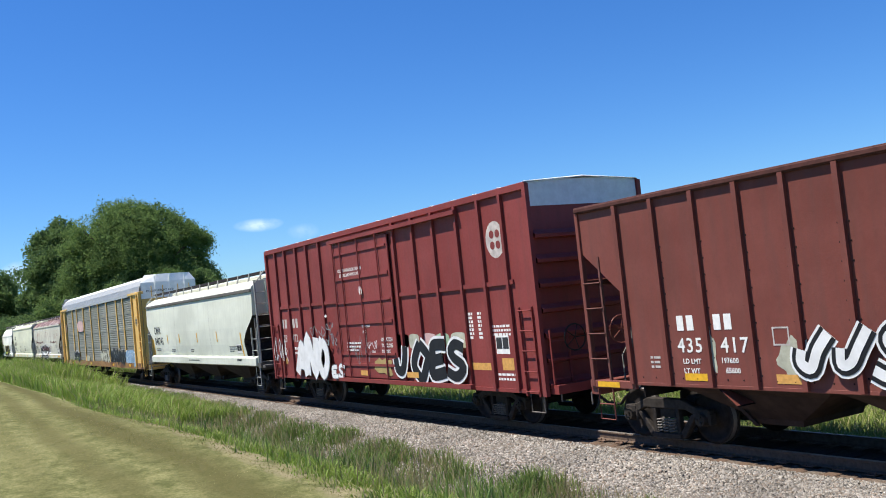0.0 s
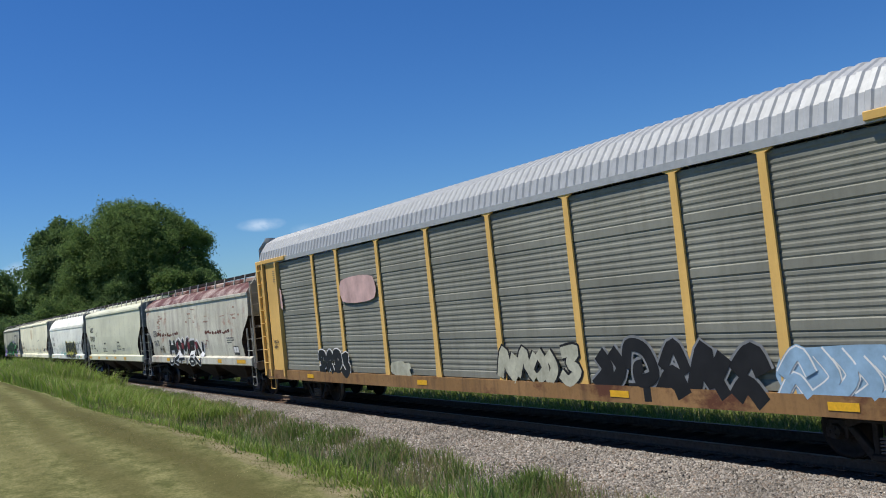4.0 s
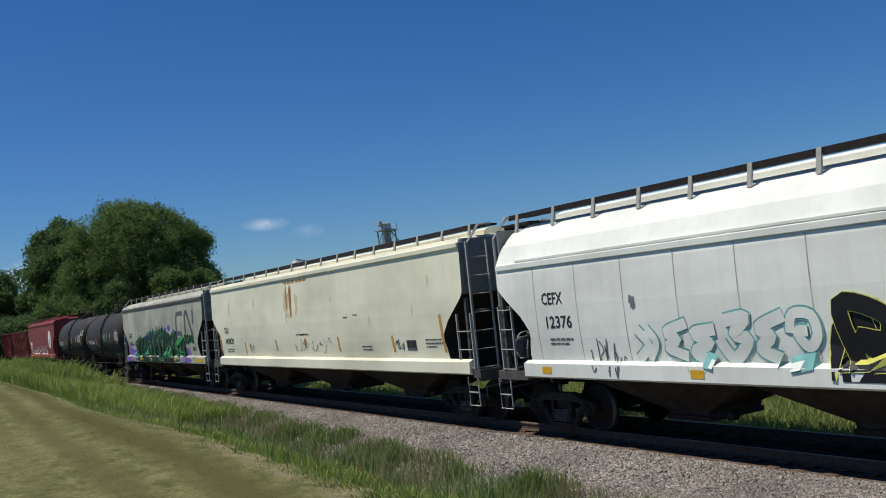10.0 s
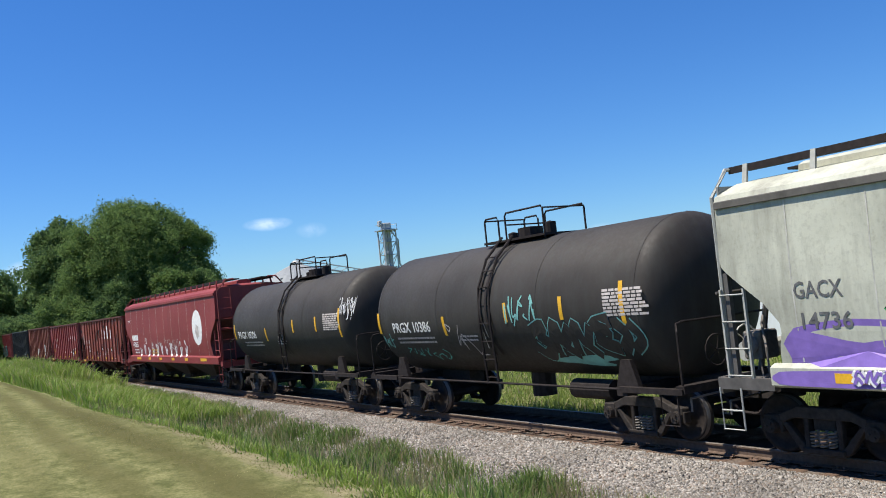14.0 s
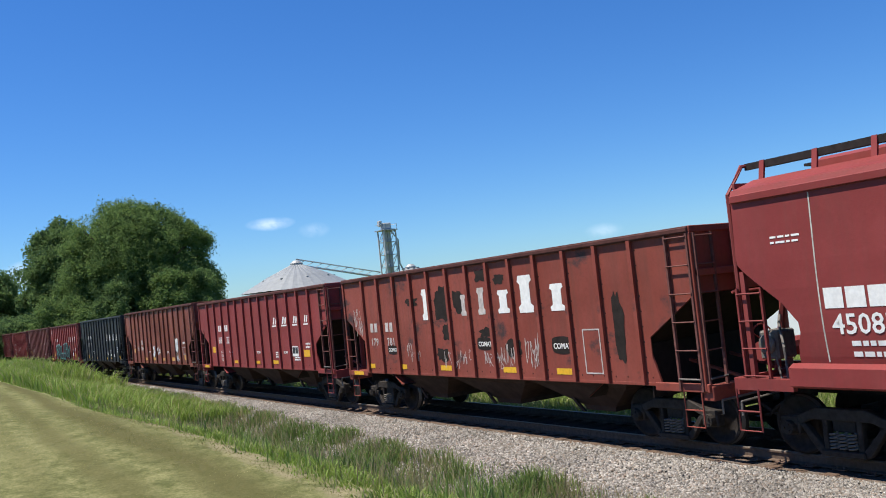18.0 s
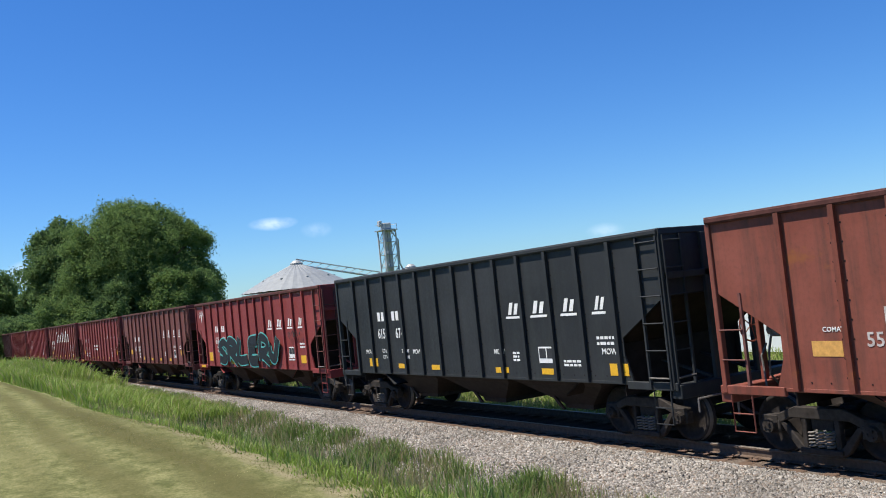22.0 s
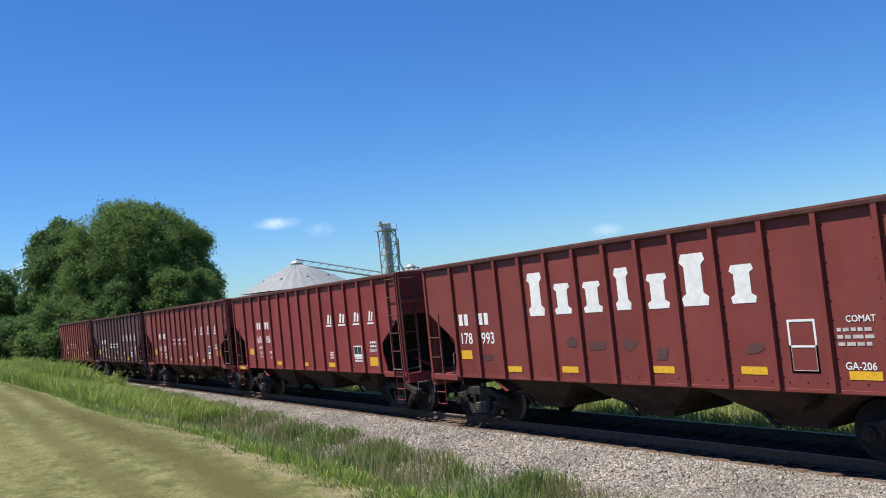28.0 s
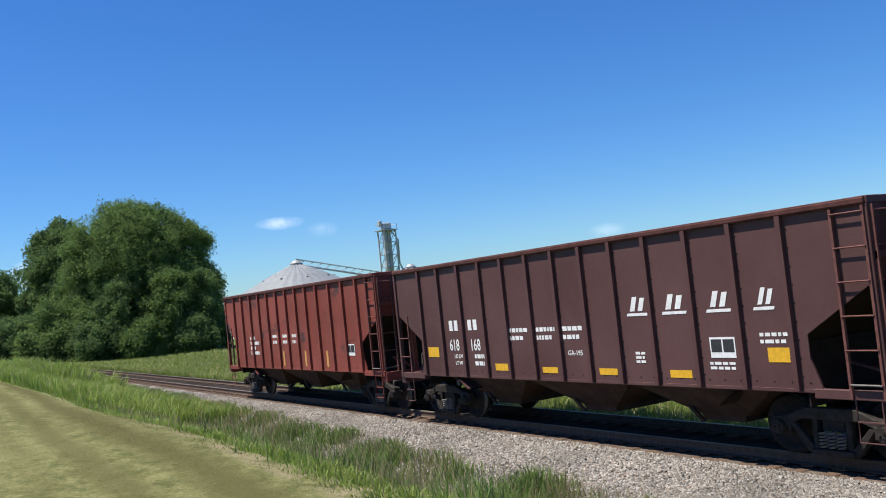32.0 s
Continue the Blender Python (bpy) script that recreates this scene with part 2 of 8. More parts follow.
def tie_material():
    """Weathered brown ends, near black between the rails where the train's shade is painted in."""
    n = Nodes("creosoted_wood")
    n.bsdf.inputs["Specular IOR Level"].default_value = 0.05
    v = n.mapped()
    g = n.noise(n.mapped((1.5, 14, 8)), 2.0, 5, 0.7)
    base = n.mix(n.ramp(g, 0.3, 0.7), (0.07, 0.046, 0.034), (0.17, 0.115, 0.083))
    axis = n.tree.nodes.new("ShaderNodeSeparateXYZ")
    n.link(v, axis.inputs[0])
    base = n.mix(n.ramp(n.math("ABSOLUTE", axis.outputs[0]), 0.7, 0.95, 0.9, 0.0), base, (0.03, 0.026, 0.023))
    n.bump(g, 0.5, 0.02)
    return n.finish(base, 0.9)


M_TIE = tie_material()
M_TIEPLATE = plain("tie_plate_rust", (0.17, 0.11, 0.08), 0.85, 0.1, 0.3, 15)


# ---- the ground: one sheet, higher lawn, ditch, track bed, field ----
def step(a, b, x):
    u = min(1, max(0, (x - a) / (b - a)))
    return u * u * (3 - 2 * u)


def land(x, y):
    z = 1.0 - 1.62 * step(4.0, 8.0, x) - 0.12 * step(15.0, 19, x) - 0.3 * step(30, 110, y) * step(16, 26, x) + 0.95 * step(4.7, 7.2, x) * (1 - step(8.1, 9.4, x)) * step(26, 62, y) - 1.6 * step(60, 115, y) * (1 - step(6, 9, x))
    far = max(0, math.hypot(x - 10, y) - 120)
    z += 0.035 * math.sin(x * 0.9 + y * 0.23) * step(-30, 2, x) * (1 - step(9, 10, x)) + 0.03 * math.sin(y * 0.37 + 1.0)
    return z - 0.0005 * far


def lay_ground():
    xs = [-2500, -1200, -500, -200, -80, -40, -20, -10, -5, -2, 0, 1, 2, 3, 4, 4.5, 5, 5.5, 6, 6.5, 7, 7.5, 8, 8.5, 9, 18, 19, 20, 21, 22, 23, 24, 26, 30, 40, 60, 100, 200, 500, 1200, 2500]
    ys = [-2500, -1000, -300, -100, -40, -20, -10, -5] + [i * 2.0 for i in range(0, 50)] + [100, 105, 110, 120, 130, 150, 180, 240, 350, 600, 1200, 2600, 4000]
    bm = bmesh.new()
    grid = [[bm.verts.new((x, y, land(x, y))) for x in xs] for y in ys]
    for r0, r1 in zip(grid, grid[1:]):
        for i in range(len(xs) - 1):
            f = bm.faces.new((r0[i], r0[i + 1], r1[i + 1], r1[i]))
            f.material_index = 0 if xs[i + 1] <= 4.5 and r0[i].co.y < 80 else 1
            f.smooth = True
    g = ob_from("ground", bm, M_LAWN)
    g.data.materials.append(M_SOIL)
    tagged(g, label="mown lawn falling to a rough grassy ditch and field", category="ground", kind="structure")
    bm = bmesh.new()
    prof = [(7.6, -0.85), (8.3, -0.60), (9.05, -0.44), (9.85, -0.30), (10.65, -0.22), (11.4, -0.20), (14.15, -0.20), (14.4, -0.25), (15.4, -0.78), (17.2, -1.1)]
    yy = [-80 + 2.0 * i for i in range(0, 180)] + [300, 400, 600, 1000]
    made = [[bm.verts.new((x + 0.06 * math.sin(y * 1.3 + i), y, z + (0.025 * math.sin(y * 0.8 + i * 2.1) if 0 < i < 5 else 0))) for i, (x, z) in enumerate(prof)] for y in yy]
    for a, b in zip(made, made[1:]):
        for i in range(len(prof) - 1):
            bm.faces.new((a[i], a[i + 1], b[i + 1], b[i]))
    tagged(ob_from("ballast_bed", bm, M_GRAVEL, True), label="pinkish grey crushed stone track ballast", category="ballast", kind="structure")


lay_ground()


def bed_height(x):
    prof = [(7.6, -0.85), (8.3, -0.60), (9.05, -0.44), (9.85, -0.30), (10.65, -0.22), (11.4, -0.20), (14.15, -0.20), (14.4, -0.25), (15.4, -0.78), (17.2, -1.1)]
    return np.interp(x, [p[0] for p in prof], [p[1] for p in prof])


def land_np(x, y):
    def st(a, b, q):
        u = np.clip((q - a) / (b - a), 0, 1)
        return u * u * (3 - 2 * u)
    z = 1.0 - 1.62 * st(4.0, 8.0, x) - 0.12 * st(15.0, 19, x) - 0.3 * st(30, 110, y) * st(16, 26, x) + 0.95 * st(4.7, 7.2, x) * (1 - st(8.1, 9.4, x)) * st(26, 62, y) - 1.6 * st(60, 115, y) * (1 - st(6, 9, x))
    far = np.maximum(0, np.hypot(x - 10, y) - 120)
    z = z + 0.035 * np.sin(x * 0.9 + y * 0.23) * st(-30, 2, x) * (1 - st(9, 10, x)) + 0.03 * np.sin(y * 0.37 + 1.0)
    return z - 0.0005 * far


def lay_stones(n=100000):
    """Loose ballast stones, thinning with distance."""
    y = 7.0 + 48 * RNG.random(n) ** 1.8
    x = 7.9 + 3.6 * RNG.random(n)
    z = bed_height(x) + 0.012
    r = 0.008 + 0.014 * RNG.random(n)
    base = np.array([(-1, -1, -.7), (1, -1, -.7), (1, 1, -.7), (-1, 1, -.7), (-.7, -.8, .7), (.9, -.6, .6), (.6, .8, .8), (-.8, .7, .6)])
    tri = np.array([(4, 5, 6), (4, 6, 7), (0, 1, 5), (0, 5, 4), (1, 2, 6), (1, 6, 5), (2, 3, 7), (2, 7, 6), (3, 0, 4), (3, 4, 7)])
    a = RNG.random(n) * 6.28
    tilt = RNG.normal(0, 0.5, n)
    v = base[None] * (1 + 0.35 * RNG.normal(size=(n, 8, 3)))
    v = v * (r[:, None, None] * (0.7 + 0.7 * RNG.random((n, 1, 3))))
    ca, sa, ct, st = np.cos(a)[:, None], np.sin(a)[:, None], np.cos(tilt)[:, None], np.sin(tilt)[:, None]
    X, Y, Z = v[..., 0], v[..., 1] * ct - v[..., 2] * st, v[..., 1] * st + v[..., 2] * ct
    w = np.stack([X * ca - Y * sa + x[:, None], X * sa + Y * ca + y[:, None], Z + z[:, None]], -1)
    t = (tri[None] + 8 * np.arange(n)[:, None, None]).reshape(-1, 3)
    tagged(np_mesh("ballast_stones", w.reshape(-1, 3), t, M_STONE), label="loose crushed pinkish grey ballast stones", category="stones", kind="stuff")


def blades(name, x, y, z, height, width, lean, material, label, category, droop=0.5):
    """Grass blades, each a bent tapering strip of three pieces."""
    n = len(x)
    a = RNG.random(n) * 6.28
    dx, dy = np.cos(a), np.sin(a)
    l = lean * height * (0.3 + RNG.random(n))
    f = RNG.random(n) * 6.28
    wx, wy = np.cos(f) * width * 0.5, np.sin(f) * width * 0.5
    levels = ((0.0, 0.0, 1.0), (0.45, 0.18, 0.95), (0.8, 0.55, 0.6))
    pts = []
    for h, s, w in levels:
        cx, cy, cz = x + dx * l * s, y + dy * l * s, z + height * h
        pts.append(np.stack([cx - wx * w, cy - wy * w, cz], -1))
        pts.append(np.stack([cx + wx * w, cy + wy * w, cz], -1))
    pts.append(np.stack([x + dx * l, y + dy * l, z + height * (1 - 0.25 * droop * RNG.random(n))], -1))
    v = np.stack(pts, 1).reshape(-1, 3)
    tri = np.array([(0, 1, 3), (0, 3, 2), (2, 3, 5), (2, 5, 4), (4, 5, 6)])
    t = (tri[None] + 7 * np.arange(n)[:, None, None]).reshape(-1, 3)
    return tagged(np_mesh(name, v, t, material), label=label, category=category, kind="stuff")


def patch(x, y, s, seed):
    """A smooth field of 0 to 1, for clumps."""
    return 0.5 + 0.25 * (np.sin(x * s * 1.7 + seed) * np.cos(y * s + seed * 2) + np.sin(x * s * 0.6 - y * s * 1.9 + seed * 3))


def sow():
    lay_stones()
    # weeds in the ditch, tall and in clumps, thinner towards lawn and ballast
    def rim(y):
        return np.interp(y, [6, 9.7, 12.8, 20, 40, 90], [3.9, 4.0, 4.2, 4.2, 4.5, 4.5])

    def verge(x, y):
        """Where the weeds give way to the ballast, with a ragged edge."""
        v = np.interp(y, [6, 10.5, 15, 20, 26, 34, 45, 60], [9.0, 9.25, 9.5, 9.8, 10.1, 10.5, 10.9, 11.0])
        return v + 0.28 * np.sin(y * 1.9 + 0.6) * np.sin(y * 0.83) + 0.16 * np.sin(y * 5.1 + 1.0)

    def ground(x, y):
        return np.where(x > 7.6, np.maximum(land_np(x, y), bed_height(x)), land_np(x, y)) - 0.02

    n = 330000
    y = 6.0 + 70 * RNG.random(n) ** 1.9
    edge = verge(0, y)
    x = rim(y) + (edge + 0.35 - rim(y)) * RNG.random(n)
    u = (x - rim(y)) / (edge - rim(y))                      # 0 at the lawn, 1 at the ballast
    c = patch(x, y, 1.1, 1.0) * 0.6 + 0.4 * patch(x, y, 2.7, 5.0)
    grow = np.clip(u / 0.12, 0, 1) * np.clip((1.03 - u) / 0.1, 0.02, 1)
    keep = RNG.random(n) < (0.05 + 1.1 * c ** 2.0) * (0.04 + 0.96 * grow)
    x, y, u, c, grow = x[keep], y[keep], u[keep], c[keep], grow[keep]
    z = ground(x, y)
    room = np.maximum(0.06, 3.0 - 3.15 * x / verge(0, y) - z + 0.1 * RNG.random(len(x)))     # lower towards the ballast
    k = RNG.random(len(x))
    # three plants: low bright grass by the lawn, brown seeding stems in drifts, broad green blades by the ballast
    drift = np.clip(2.2 * patch(x, y, 0.75, 2.5) - 0.7, 0, 1)
    low = k < np.clip(1.25 - 2.3 * u, 0.04, 0.92)
    brown = ~low & (RNG.random(len(x)) < 0.85 * drift * np.clip(1.5 - 0.9 * u, 0.3, 1))
    broad = ~low & ~brown
    h = grow * (0.10 + 0.20 * c * RNG.random(len(x)))
    blades("ditch_grass", x[low], y[low], z[low], h[low], (0.009 + 0.008 * RNG.random(len(x)) + y * 0.0003)[low], 0.8, M_BANK, "bright yellow-green grass at the foot of the weeds", "grass")
    h = np.minimum(room, grow ** 0.5 * (0.14 + 0.62 * c ** 1.4 * RNG.random(len(x)) ** 0.7))
    blades("ditch_weeds", x[broad], y[broad], z[broad], h[broad], (0.008 + 0.011 * RNG.random(len(x)) + y * 0.00028)[broad], 0.42, M_WEED, "tall green weeds and grasses beside the ballast", "weeds")
    h = np.minimum(room, grow ** 0.5 * (0.2 + 0.34 * RNG.random(len(x))))
    blades("seed_grass", x[brown], y[brown], z[brown], h[brown], (0.006 + y * 0.00028)[brown], 0.35, M_SEED, "thin greyish brown grass stems gone to seed", "grass")
    # far verge, lit and paler
    n = 130000
    y = 6 + 170 * RNG.random(n) ** 2.4
    x = 14.7 + np.clip((y - 30) * 0.05, 0, 1.6) + 18 * RNG.random(n) ** 1.8
    z = np.maximum(bed_height(x), land_np(x, y)) - 0.02
    h = (0.18 + 0.36 * RNG.random(n)) * np.clip((x - 14.2) / 1.1, 0.4, 1)
    blades("far_verge_grass", x, y, z, h, 0.014 + 0.0007 * y, 0.6, M_DRYGRASS, "sunlit pale green and straw verge grass", "grass")
    # left distance: tall grass bank between lawn and track
    n = 60000
    y = 30 + 150 * RNG.random(n) ** 1.4
    x = 4.9 + 5.4 * RNG.random(n)
    z = land_np(x, y) - 0.03
    h = 0.35 + 0.7 * RNG.random(n) * patch(x, y, 0.5, 4) + 0.5 * RNG.random(n) * (x > 6.5) + 0.3 * np.clip((y - 38) / 12, 0, 1)
    h = np.where(y < 50, np.minimum(h, np.maximum(0.05, 3.0 - 3.2 * x / verge(0, y) - z)), h)
    blades("bank_grass", x, y, z, h, 0.02 + 0.0005 * y, 0.5, M_BANK, "tall bright green grass on the far bank", "grass")
    # clipped blades of the lawn
    n = 32000
    y = 7.0 + 24 * RNG.random(n) ** 1.5
    x = rim(y) + 0.3 - (2.2 + y * 0.12) * RNG.random(n)
    c = patch(x, y, 1.9, 3.0)
    blades("lawn_turf", x, y, land_np(x, y) - 0.006, 0.008 + 0.014 * c * RNG.random(n), 0.007 + y * 0.0002, 1.0, M_TURF, "short clipped dry grass of the lawn", "grass")


# ---- the track ----
def lay_track():
    for side, name in ((-1, "rail_near"), (1, "rail_far")):
        xc = TRACK_X + side * 0.7525
        bm = bmesh.new()
        prof = [(-0.076, -0.17), (0.076, -0.17), (0.076, -0.157), (0.012, -0.14), (0.012, -0.045), (0.036, -0.034), (0.036, -0.006), (0.026, 0), (-0.026, 0), (-0.036, -0.006), (-0.036, -0.034), (-0.012, -0.045), (-0.012, -0.14), (-0.076, -0.157)]
        extrude_y(bm, [(xc + x, z) for x, z in prof], -120, 600)
        for f in bm.faces:
            if f.calc_center_median().z > -0.007:
                f.material_index = 1
        r = ob_from(name, bm, M_RAIL)
        r.data.materials.append(M_RAILTOP)
        tagged(r, label="rusty steel rail with a bright worn head", category="rail", kind="structure")
    bm = bmesh.new()
    box(bm, -1.26, 1.26, -0.115, 0.115, -0.36, -0.188)
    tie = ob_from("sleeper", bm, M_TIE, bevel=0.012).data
    bpy.data.objects.remove(bpy.data.objects["sleeper"])
    bm = bmesh.new()
    box(bm, -0.18, 0.18, -0.1, 0.1, -0.172, -0.158)
    for dx in (-0.11, 0.11):
        for dy in (-0.06, 0.06):
            box(bm, dx - 0.012, dx + 0.012, dy - 0.012, dy + 0.012, -0.158, -0.13)
    plate = ob_from("tie_plate", bm, M_TIEPLATE).data
    bpy.data.objects.remove(bpy.data.objects["tie_plate"])
    bed = bpy.data.objects["ballast_bed"]
    for i in range(150):
        y = 2.0 + 0.535 * i
        m = pose(TRACK_X + rnd.uniform(-0.05, 0.05), y + rnd.uniform(-0.03, 0.03), rnd.uniform(-0.012, 0.008), 0, 0, rnd.uniform(-1.5, 1.5))
        s = shared("sleeper", tie, bed, m)
        shared("tie_plate", plate, s, pose(TRACK_X - 0.7525 - m.translation.x, 0, 0.001))
    bm = bmesh.new()
    for i in range(400):
        y = 2.0 + 0.535 * (150 + i)
        box(bm, TRACK_X - 1.3, TRACK_X + 1.3, y - 0.115, y + 0.115, -0.35, -0.172)
    far = part("far_sleepers", bm, M_TIE, bed)
    tagged(far, kind="stuff")


lay_track()
sow()

# ---- materials of the train ----
M_STEEL = plain("grimy_cast_steel", (0.042, 0.036, 0.032), 0.75, 0.2, 0.4, 9)
M_SPRING = plain("dusty_grey_springs", (0.17, 0.155, 0.14), 0.7, 0.2, 0.25, 14)
M_WHEEL = plain("wheel_steel", (0.032, 0.027, 0.025), 0.7, 0.2, 0.35, 8)
M_TREAD = plain("worn_wheel_tread", (0.13, 0.12, 0.11), 0.5, 0.6, 0.1, 10)
M_BLACKIRON = plain("black_ironwork", (0.032, 0.026, 0.024), 0.7, 0.1, 0.35, 9)
M_CAPBLUE = plain("blue_bearing_cap", (0.13, 0.22, 0.34), 0.5, 0.1, 0.2, 12)
M_WHITE = plain("white_lettering", (0.78, 0.77, 0.74), 0.6, 0, 0.12, 9)
M_INK = plain("black_lettering", (0.035, 0.035, 0.037), 0.6, 0, 0.2, 9)
M_AMBER = plain("amber_reflector", (0.72, 0.40, 0.03), 0.4, 0, 0.15, 14)
M_FADEDAMBER = plain("faded_reflector", (0.60, 0.32, 0.09), 0.5, 0, 0.2, 14)

M_DARKCHORD = plain("grimy_dark_red_chord", (0.085, 0.035, 0.03), 0.75, 0, 0.3, 5)
# grime, with the deep shade of the end bays put into the colour
M_GRIMESHADE = plain("grimy_shaded_slope_steel", (0.02, 0.015, 0.013), 0.85, 0, 0.35, 4)
M_DUSTY = plain("dusty_red_ladder_paint", (0.15, 0.065, 0.055), 0.75, 0, 0.3, 8)
M_VALVE = plain("dusty_grey_brake_gear", (0.15, 0.14, 0.125), 0.7, 0.1, 0.3, 12)
M_SEAM = plain("dirty_weld_seam", (0.46, 0.45, 0.40), 0.8, 0, 0.3, 3)

GROUP = "cars of the freight train"
SPINNERS = []      # wheelsets that turn: (object, its car)


# ---- trucks (bogies), built once ----
def make_truck():
    bm = bmesh.new()
    box(bm, -1.0, 1.0, -0.2, 0.2, 0.42, 0.62)
    box(bm, -0.35, 0.35, -0.16, 0.16, 0.6, 0.72)
    truck = ob_from("truck", bm, M_STEEL, bevel=0.02)
    bm = bmesh.new()
    arch = [(-1.05, 0.62), (-0.72, 0.66), (-0.42, 0.78), (0.42, 0.78), (0.72, 0.66), (1.05, 0.62), (1.05, 0.5), (0.74, 0.5), (0.5, 0.6), (-0.5, 0.6), (-0.74, 0.5), (-1.05, 0.5)]
    slab(bm, arch, -0.07, 0.07)
    for s in (-1, 1):
        slab(bm, [(s * 0.76, 0.56), (s * 0.62, 0.52), (s * 0.30, 0.16), (s * 0.34, 0.06), (s * 0.44, 0.12)], -0.06, 0.06)
        slab(bm, [(s * 0.33, 0.62), (s * 0.24, 0.62), (s * 0.24, 0.16), (s * 0.33, 0.16)], -0.06, 0.06)
        box(bm, -0.085, 0.085, s * 0.889 - 0.15, s * 0.889 + 0.15, 0.5, 0.63)
        box(bm, -0.08, 0.08, s * 1.04 - 0.03, s * 1.04 + 0.03, 0.36, 0.56)
        box(bm, -0.08, 0.08, s * 0.735 - 0.03, s * 0.735 + 0.03, 0.36, 0.56)
    box(bm, -0.11, 0.11, -0.36, 0.36, 0.08, 0.17)
    frame_ob = ob_from("sideframe", bm, M_STEEL, bevel=0.014)
    frame_ob.parent = truck
    frame_ob.matrix_basis = pose(-1.0, 0, 0)
    shared("sideframe", frame_ob.data, truck, pose(1.0, 0, 0))
    bm = bmesh.new()
    coil = [(0.06 * math.cos(a), 0.065 * math.sin(a), 0.18 + 0.25 * k / 40) for k, a in ((k, 2 * math.pi * k / 8) for k in range(41))]
    tube(bm, coil, 0.016, 4)
    springs = ob_from("coil_spring", bm, M_SPRING)
    springs.parent = truck
    springs.matrix_basis = pose(-1.04, -0.15, 0)
    for dy in (0.0, 0.15):
        shared("coil_spring", springs.data, truck, pose(-1.04, dy, 0))
    # wheelset: axle, dished wheels with flanges
    bm = bmesh.new()
    n = 28
    for s in (-1, 1):
        prof = [(0.66, 0.09), (0.69, 0.12), (0.71, 0.36), (0.69, 0.40), (0.685, 0.482), (0.72, 0.485), (0.735, 0.458), (0.82, 0.452), (0.822, 0.39), (0.775, 0.36), (0.765, 0.16), (0.80, 0.13), (0.82, 0.08), (1.0, 0.075), (1.0, 0.001)]
        rows = [[(s * x, r * math.cos(2 * math.pi * k / n), r * math.sin(2 * math.pi * k / n)) for k in range(n)] for x, r in prof]
        quads(bm, rows, True)
    tube(bm, [(-0.68, 0, 0), (0.68, 0, 0)], 0.09, 10)
    for f in bm.faces:
        c = f.calc_center_median()
        if math.hypot(c.y, c.z) > 0.45 and abs(c.x) > 0.74:
            f.material_index = 1
        f.smooth = True
    wheel = ob_from("wheelset", bm, M_WHEEL)
    wheel.data.materials.append(M_TREAD)
    wheel.parent = truck
    wheel.matrix_basis = pose(0, -0.889, 0.457)
    shared("wheelset", wheel.data, truck, pose(0, 0.889, 0.457))
    bm = bmesh.new()
    disc_x(bm, -0.09, 0.06, 0, 0, 0.105, 14, 0.13)
    for k in range(3):
        a = k * 2.094
        disc_x(bm, -0.115, -0.09, 0.055 * math.cos(a), 0.055 * math.sin(a), 0.022, 6)
    cap = ob_from("bearing_cap", bm, M_STEEL)
    cap.parent = truck
    cap.matrix_basis = pose(-1.06, -0.889, 0.457)
    shared("bearing_cap", cap.data, truck, pose(-1.06, 0.889, 0.457))
    return truck


TRUCK = make_truck()


def add_trucks(car, half_base):
    for y in (-half_base, half_base):
        t = clone(TRUCK, car, pose(0, y, 0))
        for ch in t.children:
            if ch.name.startswith("wheelset"):
                SPINNERS.append((ch, car))


def coupler(car, end, z=0.84):
    """Draft gear, coupler shank and knuckle reaching from the end sill to the coupling line, with the brake hose."""
    s = 1 if end > 0 else -1
    bm = bmesh.new()
    box(bm, -0.09, 0.09, min(end, end - s * 0.75), max(end, end - s * 0.75), z - 0.08, z + 0.08)
    box(bm, -0.16, 0.16, min(end - s * 0.02, end - s * 0.28), max(end - s * 0.02, end - s * 0.28), z - 0.14, z + 0.14)
    part("coupler", bm, M_STEEL, car, bevel=0.015)
    bm = bmesh.new()
    tube(bm, [(-0.45, end - s * 0.6, z - 0.05), (-0.45, end - s * 0.35, z - 0.2), (-0.4, end - s * 0.15, z - 0.34), (-0.35, end, z - 0.36)], 0.03, 6)
    part("brake_hose", bm, M_BLACKIRON, car)
    bm = bmesh.new()
    tube(bm, [(-1.35, end - s * 0.42, z + 0.02), (-0.2, end - s * 0.4, z + 0.05)], 0.02, 6)
    tube(bm, [(-1.35, end - s * 0.42, z + 0.02), (-1.35, end - s * 0.42, z - 0.2)], 0.018, 6)
    part("uncoupling_lever", bm, M_SPRING, car)


def ladder(car, m, width, z0, z1, material, pitch=0.42, stile=0.035, first=0.1):
    """A ladder in the plane across its local x, standing at pose m: two stiles with rungs between."""
    bm = bmesh.new()
    for s in (-1, 1):
        box(bm, s * width / 2 - stile / 2, s * width / 2 + stile / 2, -0.025, 0.025, z0, z1)
    lad = part("ladder", bm, material, car)
    lad.matrix_basis = m
    bm = bmesh.new()
    tube(bm, [(-width / 2, -0.03, 0), (width / 2, -0.03, 0)], 0.013, 5)
    rung = None
    z = z0 + first
    while z < z1 - 0.05:
        if rung is None:
            ob = part("rung", bm, material, lad)
            rung = ob.data
            ob.matrix_basis = pose(0, 0, z)
        else:
            shared("rung", rung, lad, pose(0, 0, z))
        z += pitch
    return lad


def grab(car, points, material, r=0.014):
    bm = bmesh.new()
    tube(bm, points, r, 5)
    return part("grab_iron", bm, material, car)


